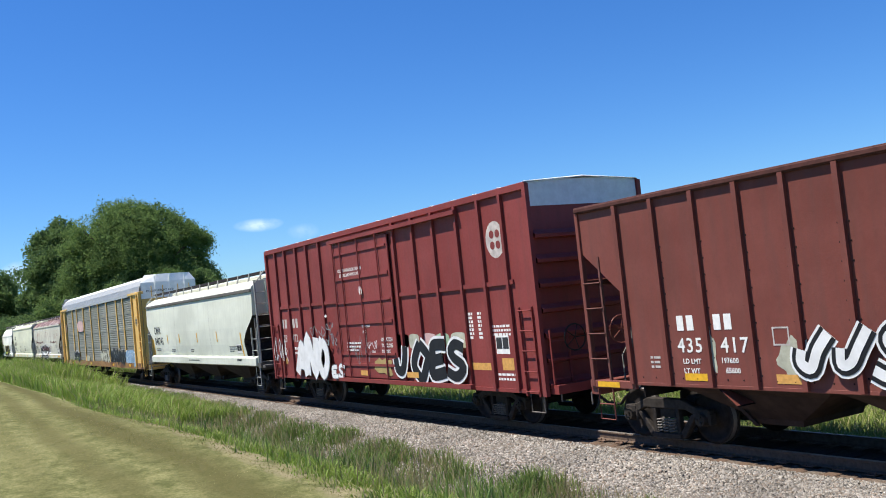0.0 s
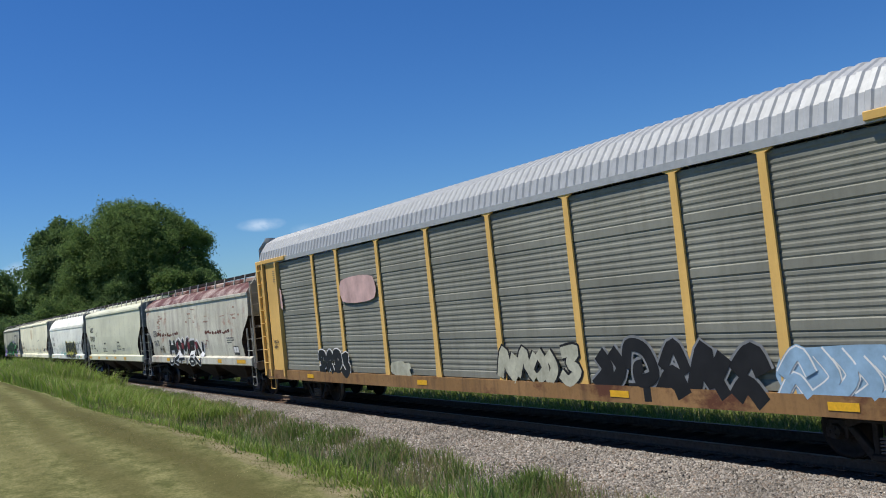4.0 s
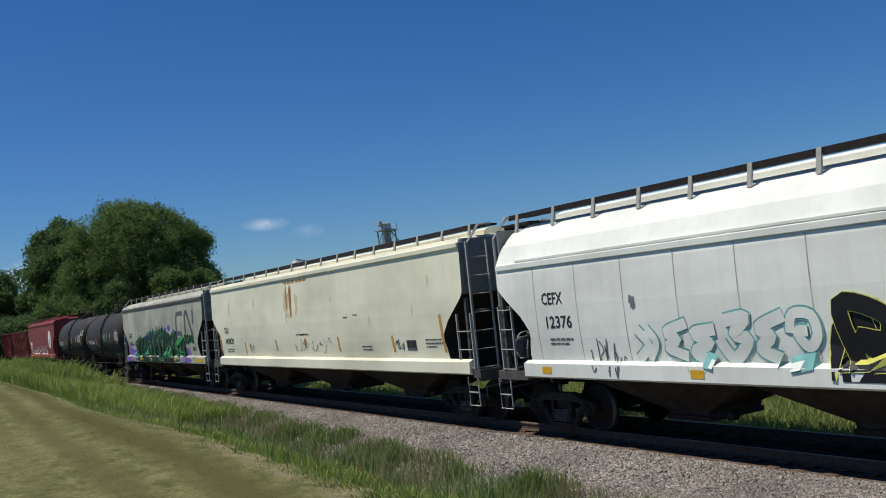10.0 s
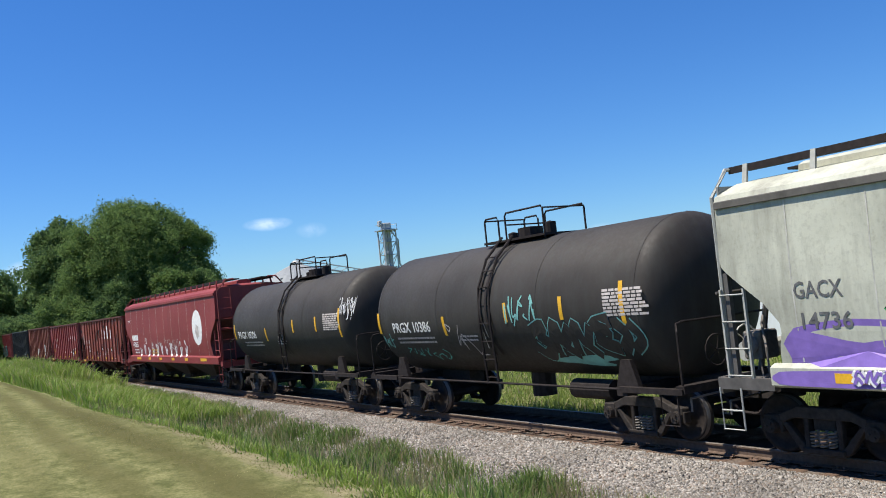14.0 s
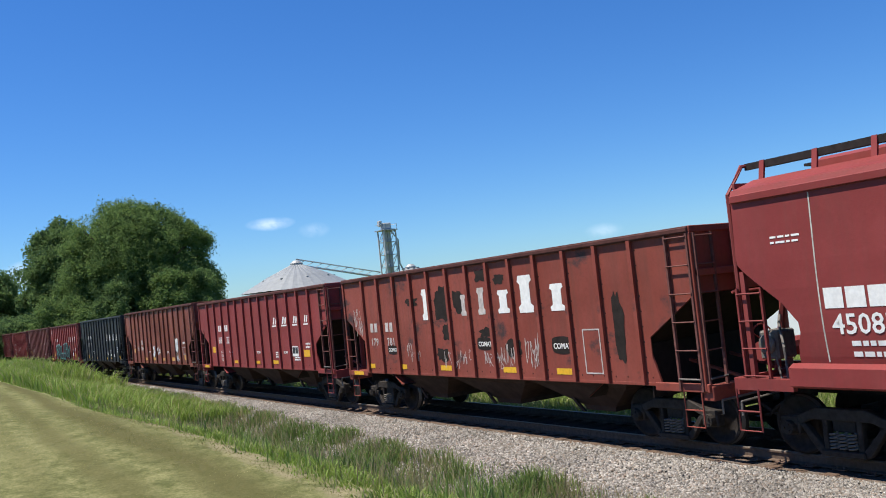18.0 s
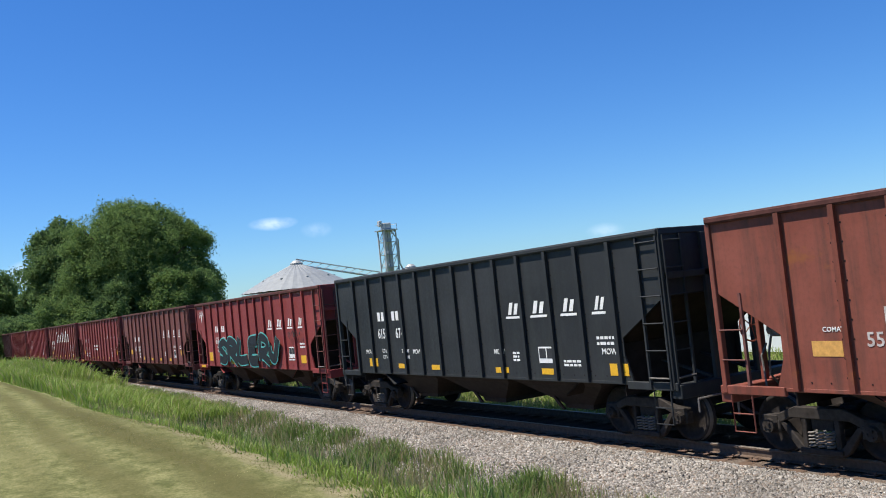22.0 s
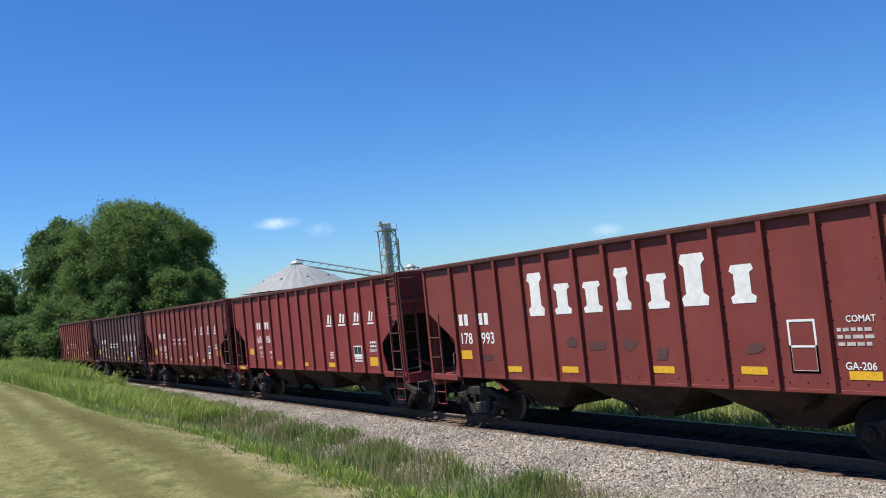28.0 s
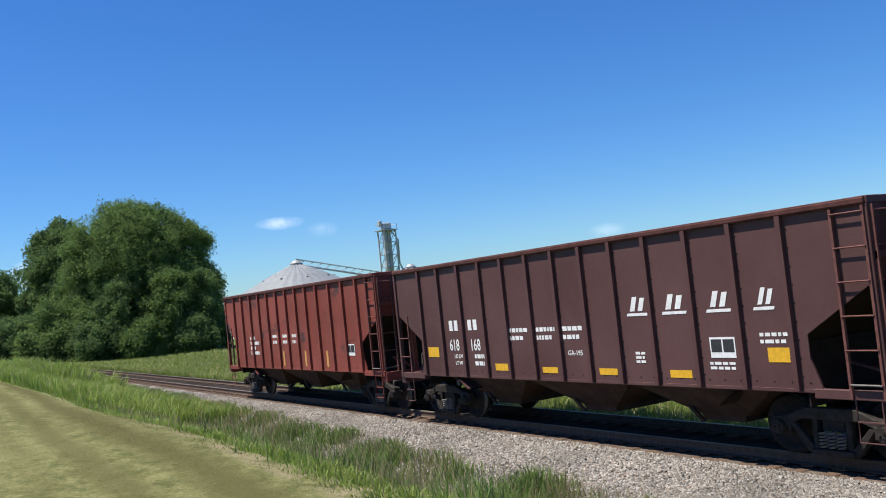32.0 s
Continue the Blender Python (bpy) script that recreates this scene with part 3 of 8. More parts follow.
def brake_wheel(car, x, y, z, material, r=0.27):
    bm = bmesh.new()
    ring = [(x + r * math.cos(a), y, z + r * math.sin(a)) for a in [2 * math.pi * k / 18 for k in range(19)]]
    tube(bm, ring, 0.016, 5)
    for k in range(5):
        a = 2 * math.pi * k / 5
        tube(bm, [(x, y, z), (x + r * math.cos(a), y, z + r * math.sin(a))], 0.011, 4)
    part("brake_wheel", bm, material, car)




SKIN = (-1.585, -1.59)      # nominal depths that stand for the bulging side of a covered hopper


def bend(me, x, place=None):
    """Lay flat paint onto the bulging side."""
    for v in me.vertices:
        z = v.co.z if place is None else place + v.co.y
        out = -side_x(z) - x - 0.002
        if place is None:
            v.co.x += out
        else:
            v.co.z -= out


def sign(car, name, x, poly_list, material, label="", proud=0.004):
    """Flat paint on the near side at depth x: a list of polygons in (y, z)."""
    bm = bmesh.new()
    for poly in poly_list:
        slab(bm, poly, x - proud, x - proud + 0.003)
    ob = part(name, bm, material, car, label)
    if x in SKIN:
        bend(ob.data, x)
    return ob


def rect(y, z, w, h, slant=0.0):
    """A rectangle with its left end (towards +y) at y and its foot at z."""
    return [(y, z), (y - w, z), (y - w - slant, z + h), (y - slant, z + h)]


def words(car, text, x, y, z, size, material, label="", spacing=1.0, align="LEFT", squeeze=1.0):
    """Lettering on the near side; y is the left end as read, z the foot line."""
    cu = bpy.data.curves.new("lettering", "FONT")
    cu.body, cu.size, cu.extrude, cu.space_character, cu.align_x = text, size, 0.0015, spacing, align
    cu.resolution_u = 2
    cu.offset = 0.012 * size
    tmp = bpy.data.objects.new("lettering", cu)
    me = bpy.data.meshes.new_from_object(tmp)
    bpy.data.objects.remove(tmp)
    bpy.data.curves.remove(cu)
    me.materials.clear()
    me.materials.append(material)
    for v in me.vertices:
        v.co.x *= squeeze
    if x in SKIN:
        bend(me, x, z)
    ob = new("lettering", me)
    ob.parent = car
    ob.matrix_basis = Matrix.Translation((x - 0.004, y, z)) @ Matrix(((0, 0, -1, 0), (-1, 0, 0, 0), (0, 1, 0, 0), (0, 0, 0, 1)))
    if label:
        tagged(ob, label=label)
    return ob


def small_print(car, x, y, z, widths, h, gap, material, name="stencil_text"):
    """Rows of short bars for writing too small to read."""
    r = random.Random(int(abs(y * 131 + z * 977)))
    polys = []
    for k, w in enumerate(widths):
        yy = y
        while yy > y - w:
            d = min(r.uniform(0.05, 0.16), yy - (y - w) + 0.02)
            polys.append(rect(yy, z - k * (h + gap), d, h))
            yy -= d + 0.03
    return tagged(sign(car, name, x, polys, material), kind="stuff")


# ---- open-top hopper ----
def open_hopper(name, y_mid, half, pitch, top, colour, label, ribs=13, foot=1.12, bays=3, cut=1.16, cut_z=(2.62, 1.92), ends=None, rib_at=None, chord=None):
    car = empty(name, TRACK_X, y_mid, 0, label, "freight car", GROUP)
    ends = ends or colour
    w = 1.5
    poly = [(-half, top), (-half, cut_z[0]), (-half + cut, cut_z[1]), (-half + cut, foot), (half - cut, foot), (half - cut, cut_z[1]), (half, cut_z[0]), (half, top)]
    for s in (-1, 1):
        bm = bmesh.new()
        slab(bm, poly, s * w - 0.01, s * w + 0.01)
        part("side_sheet", bm, colour, car)
        bm = bmesh.new()
        box(bm, s * w - 0.06, s * w + 0.08 if s > 0 else s * w + 0.06, -half - 0.02, half + 0.02, top - 0.05, top + 0.07)
        if s < 0:
            box(bm, -w - 0.08, -w - 0.05, -half - 0.02, half + 0.02, top - 0.03, top + 0.05)
        part("top_chord", bm, chord or M_DARKCHORD, car, bevel=0.012)
        bm = bmesh.new()
        box(bm, s * w - 0.014, s * w + 0.014, -half + cut - 0.02, half - cut + 0.02, foot - 0.05, foot + 0.015)
        box(bm, s * w - 0.04, s * w + 0.04, -half - 0.1, -half + cut - 0.02, foot - 0.12, foot + 0.02)
        box(bm, s * w - 0.04, s * w + 0.04, half - cut + 0.02, half + 0.1, foot - 0.12, foot + 0.02)
        part("side_sill", bm, ends, car, bevel=0.01)
    # ribs
    inner = half - cut + 0.02
    ys = [0.96 * q for q in rib_at] if rib_at else [0.96 * q for q in (5.76, 4.8, 3.83, 2.88, 1.96, 1.02, 0.1, -0.8, -1.7, -2.63, -3.64, -4.63, -5.62)]
    bm = bmesh.new()
    slab(bm, [(-0.045, foot - 0.02), (0.045, foot - 0.02), (0.045, top - 0.03), (-0.045, top - 0.03)], -0.065, 0)
    first = None
    for y in ys:
        if first is None:
            ob = part("rib", bm, ends, car)
            ob.matrix_basis = pose(-w - 0.012, y, 0)
            first = ob.data
        else:
            shared("rib", first, car, pose(-w - 0.012, y, 0))
        shared("rib", first, car, pose(w + 0.012, y, 0, 0, 0, 180))
    # bolt heads beside the ribs and along the sill
    n, v, t = 6, [], []
    spots = [(y + d, 1.3 + 0.27 * j) for y in ys for j in range(9) for d in (-0.09, 0.09) if abs(y) < 5.4] + [(-5.6 + 0.32 * k, foot + 0.1) for k in range(36)]
    for y, z in spots:
        i = len(v)
        v += [(-w - 0.022, y, z)] + [(-w - 0.013, y + 0.016 * math.cos(2 * math.pi * k / n), z + 0.016 * math.sin(2 * math.pi * k / n)) for k in range(n)]
        t += [(i, i + 1 + k, i + 1 + (k + 1) % n) for k in range(n)]
    bolts = np_mesh("bolt_heads", v, t, M_GRIMESHADE)
    bolts.parent = car
    tagged(bolts, kind="stuff")
    for s in (-1, 1):
        # end wall over the slope sheet
        bm = bmesh.new()
        zc, run = cut_z[0], cut * (cut_z[0] - 0.8) / (cut_z[0] - cut_z[1])
        box(bm, -w + 0.01, w - 0.01, s * half - 0.012, s * half + 0.012, zc, top)
        quads(bm, [[(-w + 0.01, s * half, zc + 0.01), (w - 0.01, s * half, zc + 0.01)], [(-w + 0.01, s * (half - run), 0.81), (w - 0.01, s * (half - run), 0.81)]])
        part("end_sheet", bm, colour, car)
        # dark underside sheet: grimy, and blackened to carry the shade beneath
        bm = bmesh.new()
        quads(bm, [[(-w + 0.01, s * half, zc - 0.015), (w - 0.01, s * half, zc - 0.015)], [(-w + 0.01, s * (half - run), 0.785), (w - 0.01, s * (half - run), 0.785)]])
        part("slope_sheet", bm, M_GRIMESHADE, car)
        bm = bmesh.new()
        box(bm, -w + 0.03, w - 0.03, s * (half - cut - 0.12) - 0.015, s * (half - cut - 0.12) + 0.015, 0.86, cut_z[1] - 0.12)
        part("bolster_web", bm, M_GRIMESHADE, car)
        bm = bmesh.new()
        box(bm, -w - 0.04, w + 0.04, s * half - 0.05, s * half + 0.05, top - 0.04, top + 0.072)
        box(bm, -w, w, s * half - 0.04 + s * 0.05, s * half + 0.04 + s * 0.05, 2.9, 3.02)
        part("end_chord", bm, ends, car, bevel=0.01)
        bm = bmesh.new()
        e0, e1 = sorted((s * (half - 0.1), s * (half + 0.14)))
        box(bm, -w, w, e0, e1, foot - 0.26, foot - 0.02)
        part("end_sill", bm, ends, car, bevel=0.012)
        # corner angles from sill to chord, inner posts and braces over the platform
        for x in (-w, w):
            bm = bmesh.new()
            box(bm, x - 0.05, x + 0.05, s * half - 0.045, s * half + 0.045, foot - 0.1, top - 0.04)
            part("corner_post", bm, ends, car, bevel=0.008)
        for x in (-0.52, 0.52):
            bm = bmesh.new()
            box(bm, x - 0.06, x + 0.06, s * (half + 0.05) - 0.04, s * (half + 0.05) + 0.04, foot - 0.04, top - 0.04)
            part("end_post", bm, ends, car, bevel=0.008)
            bm = bmesh.new()
            tube(bm, [(x, s * (half - 0.05), foot), (x, s * (half - 1.4), foot + 0.32)], 0.035, 5)
            part("end_brace", bm, ends, car)
        coupler(car, s * pitch / 2)
        # gusset and stiffened web where the side sheet gives way to the platform
        bm = bmesh.new()
        slab(bm, [(s * (half - cut - 0.1), foot), (s * (half - cut + 0.16), foot), (s * (half - cut - 0.02), foot + 0.5), (s * (half - cut - 0.1), foot + 0.5)], -w - 0.008, -w + 0.03)
        part("gusset", bm, ends, car)
    rungs = chord or M_DUSTY
    # tall ladders on the leading corner, side and end, sharing its post
    ladder(car, pose(-w - 0.05, -half + 0.27, 0, 0, 0, -90), 0.5, foot - 0.1, top - 0.05, rungs, 0.47, 0.04, 0.2)
    ladder(car, pose(-w + 0.22, -half - 0.07, 0), 0.4, foot - 0.1, top - 0.05, rungs, 0.47, 0.04, 0.2)
    grab(car, [(-w - 0.08, -half + 0.5, foot + 0.09), (-w - 0.1, -half + 0.48, foot + 0.1), (-w - 0.1, -half + 0.06, foot + 0.1), (-w - 0.08, -half + 0.04, foot + 0.09)], M_SPRING, 0.016)
    grab(car, [(-w + 0.02, -half - 0.1, foot + 0.1), (-w + 0.42, -half - 0.1, foot + 0.12)], M_SPRING, 0.016)
    # short ladder in the open end bay of the trailing corner
    high = cut_z[0] - 0.34 * (cut_z[0] - cut_z[1]) - 0.02
    bm = bmesh.new()
    box(bm, -w - 0.03, -w + 0.02, half - 0.5, half - 0.455, foot - 0.05, high + 0.22)
    part("ladder_stile", bm, rungs, car)
    for k in range(int((high - foot) / 0.47)):
        grab(car, [(-w - 0.045, half - 0.02, foot + 0.42 + 0.47 * k), (-w - 0.045, half - 0.48, foot + 0.42 + 0.47 * k)], rungs)
    # brake valve, pipes and lever in the trailing bay
    bm = bmesh.new()
    box(bm, -0.95, -0.6, half - 0.75, half - 0.5, foot + 0.72, foot + 0.95)
    tube(bm, [(-0.78, half - 0.9, foot + 0.82), (-0.78, half - 0.35, foot + 0.82)], 0.09, 8)
    part("brake_valve", bm, M_VALVE, car, bevel=0.015)
    bm = bmesh.new()
    tube(bm, [(-0.8, half - 0.4, foot + 0.75), (-0.86, half - 0.36, foot + 0.45), (-0.8, half - 0.3, foot + 0.1), (-0.5, half - 0.2, foot - 0.1)], 0.02, 6)
    tube(bm, [(-0.7, half - 0.65, foot + 0.7), (-0.7, half - 0.75, foot + 0.25), (-0.9, half - 0.9, foot + 0.05)], 0.02, 6)
    tube(bm, [(-1.3, half - 0.62, foot + 0.0), (-1.2, half - 0.5, foot + 0.45), (-1.0, half - 0.45, foot + 0.62)], 0.017, 6)
    part("brake_pipe", bm, M_VALVE, car)
    brake_wheel(car, -0.55, half + 0.2, 2.0, ends)
    # steps under the corners
    for s in (-1, 1):
        bm = bmesh.new()
        y0 = s * (half - 0.1)
        tube(bm, [(-w - 0.02, y0, foot - 0.1), (-w - 0.02, y0, 0.42), (-w - 0.02, y0 - s * 0.4, 0.42), (-w - 0.02, y0 - s * 0.4, foot - 0.1)], 0.016, 5)
        tube(bm, [(-w - 0.02, y0, 0.7), (-w - 0.02, y0 - s * 0.4, 0.7)], 0.014, 5)
        part("sill_step", bm, ends, car)
    # underframe and discharge bays
    bm = bmesh.new()
    box(bm, -0.2, 0.2, -half, half, 0.8, 1.05)
    part("centre_sill", bm, M_BLACKIRON, car)
    inner = half - 2.0
    step_y = 2 * inner / bays
    bm = bmesh.new()
    rows = []
    for z, fy, fx in ((foot - 0.02, 0.5, 1.46), (0.95, 0.42, 1.22), (0.5, 0.15, 0.78), (0.4, 0.14, 0.75)):
        rows.append([(-fx, -fy * step_y, z), (fx, -fy * step_y, z), (fx, fy * step_y, z), (-fx, fy * step_y, z)])
    made = quads(bm, rows, True)
    bm.faces.new(made[-1])
    bay = None
    for i in range(bays):
        y = -inner + (i + 0.5) * step_y
        if bay is None:
            ob = part("discharge_bay", bm, M_BLACKIRON if colour.name.startswith("black") else M_BAYBROWN, car)
            ob.matrix_basis = pose(0, y, 0)
            bay = ob.data
        else:
            shared("discharge_bay", bay, car, pose(0, y, 0))
        b2 = bmesh.new()
        slab(b2, [(y + 0.36 * step_y, foot - 0.06), (y + 0.33 * step_y, foot - 0.06), (y + 0.08 * step_y, 0.4), (y + 0.11 * step_y, 0.4)], -0.95, -0.9)
        part("door_arm", b2, M_BAYBROWN, car)
    add_trucks(car, half - 1.3)
    return car


# ---- covered hopper ----
def side_x(z):
    """Half width of the bulging side at a height."""
    return float(np.interp(z, (1.3, 1.5, 1.9, 2.2, 2.6, 3.0, 3.3, 4.0), (1.44, 1.50, 1.545, 1.56, 1.57, 1.565, 1.555, 1.535)))


def covered_hopper(name, y_mid, half, pitch, colour, roof, frame_mat, label, eave=3.57, crown=4.38, ends=None, rail_mat=None, board=True, sill_mat=None, supports=13, slope=None, seams=12, eave_mat=None, porch=False):
    car = empty(name, TRACK_X, y_mid, 0, label, "freight car", GROUP)
    ends = ends or frame_mat
    rail_mat = rail_mat or frame_mat
    sill_mat = sill_mat or colour
    # body: stacked outlines, tapering in to the hoppers at both ends
    def reach(z):
        return half - np.interp(z, (1.3, 1.7, 2.05, 2.4, 2.75, 2.97, 3.1), [(1.2 if porch else 1.0) * q for q in (0.9, 0.93, 1.04, 0.75, 0.3, 0.03, 0.0)])
    sec = [(z, side_x(z)) for z in (1.3, 1.45, 1.6, 1.75, 1.95, 2.1, 2.2, 2.4, 2.6, 2.75, 2.9, 3.0, 3.1, 3.3)] + [(eave, 1.53)]
    bm = bmesh.new()
    ny = 14
    rows = []
    for z, x in sec:
        e = reach(z)
        near = [(-x, -e + 2 * e * i / ny, z) for i in range(ny + 1)]
        rows.append(near + [(x, y, zz) for _, y, zz in reversed(near)])
    made = quads(bm, rows, True)
    bm.faces.new(made[-1])
    bm.faces.new(made[0])
    for f in bm.faces:
        c = f.calc_center_median()
        if abs(c.x) < 0.3 and c.z < 3.05:
            f.material_index = 1        # end slope sheets: dark plate, with the shade there put into its colour
        elif abs(c.x) < 0.3 and c.z < eave - 0.01:
            f.material_index = 2        # upright end walls, most with their shade put into the grey
    body = part("body", bm, colour, car)
    body.data.materials.append(slope or M_BLACKIRON)
    body.data.materials.append(colour if slope or porch else M_ENDSHADE)
    # roof
    bm = bmesh.new()
    rows = []
    d = 0.35
    for x, z, cutback in ((1.545, eave + 0.003, 0), (1.50, eave + 0.1, 0.0), (1.36, eave + (crown - eave) * 0.45, 0.03), (1.1, eave + (crown - eave) * 0.78, 0.12), (0.75, crown - 0.03, 0.3), (0.3, crown, 0.45)):
        e = half - cutback
        rows.append([(-x, -e, z), (-x, e, z), (x, e, z), (x, -e, z)])
    made = quads(bm, rows, True)
    bm.faces.new(made[-1])
    part("roof", bm, roof, car)
    for s in (-1, 1):
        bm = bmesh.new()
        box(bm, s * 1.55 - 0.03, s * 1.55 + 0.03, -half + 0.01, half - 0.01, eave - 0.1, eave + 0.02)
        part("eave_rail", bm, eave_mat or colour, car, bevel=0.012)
        bm = bmesh.new()
        extrude_y(bm, [(s * 1.50, 1.5), (s * 1.62, 1.44), (s * 1.62, 1.18), (s * 1.54, 1.14), (s * 1.42, 1.14), (s * 1.42, 1.42)], -half - 0.1, half - 0.78)
        part("side_sill", bm, sill_mat, car)
        for e in (-1, 1):
            bm = bmesh.new()
            y0, y1 = (-half - 0.42, -half - 0.11) if e < 0 else (half - 0.77, half + 0.3)
            box(bm, s * 1.5 - 0.05, s * 1.5 + 0.05, y0, y1, 1.08, 1.26)
            part("end_sill_rail", bm, frame_mat, car)
    # weld seams down the side
    bm = bmesh.new()
    zs = [1.52 + (eave - 1.64) * k / 10 for k in range(11)]
    quads(bm, [[(-side_x(z) - 0.0025, -0.011, z), (-side_x(z) - 0.0025, 0.011, z)] for z in zs])
    seam = None
    for i in range(1, seams):
        y = -half + 2 * half * i / seams
        if abs(y) > half - 1.3:
            continue
        if seam is None:
            ob = part("weld_seam", bm, M_SEAM, car)
            ob.matrix_basis = pose(0, y, 0)
            seam = ob.data
        else:
            shared("weld_seam", seam, car, pose(0, y, 0))
    # hatch trough, running boards and their brackets
    bm = bmesh.new()
    rows = [[(x, y, crown - 0.04 + h) for x, h in ((-0.32, 0), (-0.3, 0.16), (-0.15, 0.22), (0.15, 0.22), (0.3, 0.16), (0.32, 0))] for y in (-half + 0.7, half - 0.7)]
    made = quads(bm, rows)
    bm.faces.new(made[0])
    bm.faces.new(made[1][::-1])
    part("hatch_cover", bm, roof, car)
    zb = crown + 0.16
    for s in (-1, 1):
        bm = bmesh.new()
        box(bm, s * 0.72 - 0.26, s * 0.72 + 0.26, -half - 0.1, half + 0.1, zb, zb + 0.045)
        part("running_board", bm, M_BLACKIRON, car, "dark steel grating walkway")
        bm = bmesh.new()
        box(bm, s * 0.99 - 0.012, s * 0.99 + 0.012, -half - 0.1, half + 0.1, zb - 0.05, zb + 0.06)
        part("board_edge", bm, M_BLACKIRON, car)
    bm = bmesh.new()
    slab(bm, [(-0.045, -0.06), (0.045, -0.06), (0.045, 0.34), (-0.045, 0.34)], -0.02, 0.02)
    br = None
    for i in range(supports):
        y = -half + 0.25 + (2 * half - 0.5) * i / (supports - 1)
        m = pose(-1.06, y, zb - 0.27, 0, 12, 0)
        if br is None:
            ob = part("board_bracket", bm, rail_mat if rail_mat != frame_mat else roof, car)
            ob.matrix_basis = m
            br = ob.data
        else:
            shared("board_bracket", br, car, m)
        shared("board_bracket", br, car, pose(1.06, y, zb - 0.27, 0, -12, 0))
    # ends: platform, cage of posts, ladders
    for s in (-1, 1):
        bm = bmesh.new()
        y0, y1 = sorted((s * (half - 1.6), s * (half + 0.33)))
        box(bm, -1.44, 1.44, y0, y1, 1.12, 1.18)
        box(bm, -1.5, 1.5, s * (half + 0.33) - 0.04, s * (half + 0.33) + 0.04, 1.0, 1.26)
        part("end_platform", bm, frame_mat, car)
        for x in (-1.46, 1.46):
            bm = bmesh.new()
            y_post = s * (half + (0.22 if s < 0 else 0.1))
            tube(bm, [(x, y_post, 1.15), (x, y_post, 4.12), (x * 0.74, y_post, zb + 0.02), (x * 0.5, y_post, zb + 0.04)], 0.035, 6)
            part("end_post", bm, rail_mat, car)
            bm = bmesh.new()
            box(bm, x - 0.04, x + 0.04, s * (half - 0.02) - 0.04, s * (half - 0.02) + 0.04, 1.2, 2.9)
            part("corner_post", bm, frame_mat, car)
        for x in (-0.5, 0.5):
            bm = bmesh.new()
            tube(bm, [(x, s * (half + 0.36), 1.2), (x, s * (half - 0.02), 2.8)], 0.05, 6)
            part("end_brace", bm, frame_mat, car)
        if s < 0:
            ladder(car, pose(-1.52, -half + 0.1, 0, 0, 0, -90), 0.6, 1.2, 2.55, rail_mat, 0.42)
            ladder(car, pose(-1.2, -half - 0.24, 0), 0.56, 1.2, 4.2, rail_mat, 0.42)
            if porch:
                bm = bmesh.new()
                box(bm, -0.52, -0.14, -half - 0.36, -half - 0.03, 1.19, 4.25)
                part("end_column", bm, colour, car, bevel=0.012)
                for x in (-0.98, 0.3, 0.98):
                    bm = bmesh.new()
                    box(bm, x - 0.02, x + 0.02, -half - 0.12, -half - 0.02, 3.06, 4.2)
                    part("stiffener", bm, colour, car)
                bm = bmesh.new()
                box(bm, -0.6, 0.6, -half - 0.75, -half - 0.05, 4.5, 4.54)
                part("crossover_board", bm, M_EAVE, car, "dark grating at the end of the roof walk")
                for x in (-0.55, 0.55):
                    bm = bmesh.new()
                    tube(bm, [(x, -half - 0.72, 4.5), (x, -half - 0.03, 3.9)], 0.025, 5)
                    part("board_bracket", bm, M_EAVE, car)
                bm = bmesh.new()
                box(bm, -1.5, 1.5, -half - 0.72, -half - 0.4, 1.1, 1.19)
                part("porch_floor", bm, frame_mat, car)
        else:
            ladder(car, pose(-1.52, half - 0.14, 0, 0, 0, -90), 0.46, 1.2, 2.65, rail_mat, 0.42)
        bm = bmesh.new()
        for z in (2.6,):
            tube(bm, [(-1.46, s * (half + 0.24), z), (1.46, s * (half + 0.24), z)], 0.025, 5)
        part("end_rail", bm, frame_mat, car)
        # vertical end bulkhead, flat panels; the grey ones carry the end's shade
        bm = bmesh.new()
        box(bm, -1.42, 1.42, s * (half + 0.005) - 0.02, s * (half + 0.005) + 0.02, 3.05, crown - 0.1)
        part("end_sheet", bm, colour if porch else M_ENDSHADE if slope is None else ends, car)
        bm = bmesh.new()
        y0 = s * (half + 0.3)
        tube(bm, [(-1.55, y0, 1.1), (-1.55, y0, 0.45), (-1.55, y0 - s * 0.42, 0.45), (-1.55, y0 - s * 0.42, 1.1)], 0.018, 5)
        tube(bm, [(-1.55, y0, 0.75), (-1.55, y0 - s * 0.42, 0.75)], 0.016, 5)
        part("sill_step", bm, rail_mat, car)
        coupler(car, s * pitch / 2)
    brake_wheel(car, -0.6, half + 0.5, 1.75, rail_mat)
    bm = bmesh.new()
    tube(bm, [(-0.9, half + 0.3, 1.6), (0.2, half + 0.3, 1.6)], 0.16, 10)
    part("air_reservoir", bm, rail_mat, car)
    bm = bmesh.new()
    box(bm, -1.15, -0.7, half - 0.25, half + 0.1, 1.5, 1.95)
    disc_x(bm, -1.22, -1.15, half - 0.08, 1.74, 0.16, 12)
    part("brake_valve", bm, M_SPRING, car, bevel=0.03)
    bm = bmesh.new()
    tube(bm, [(-1.3, half - 0.5, 1.2), (-1.25, half - 0.45, 1.7), (-1.0, half - 0.2, 2.05), (-0.6, half + 0.1, 2.15)], 0.022, 6)
    tube(bm, [(-1.2, half - 0.3, 1.2), (-1.15, half - 0.2, 1.55), (-0.9, half + 0.05, 1.62)], 0.018, 6)
    part("brake_pipe", bm, M_SPRING, car)
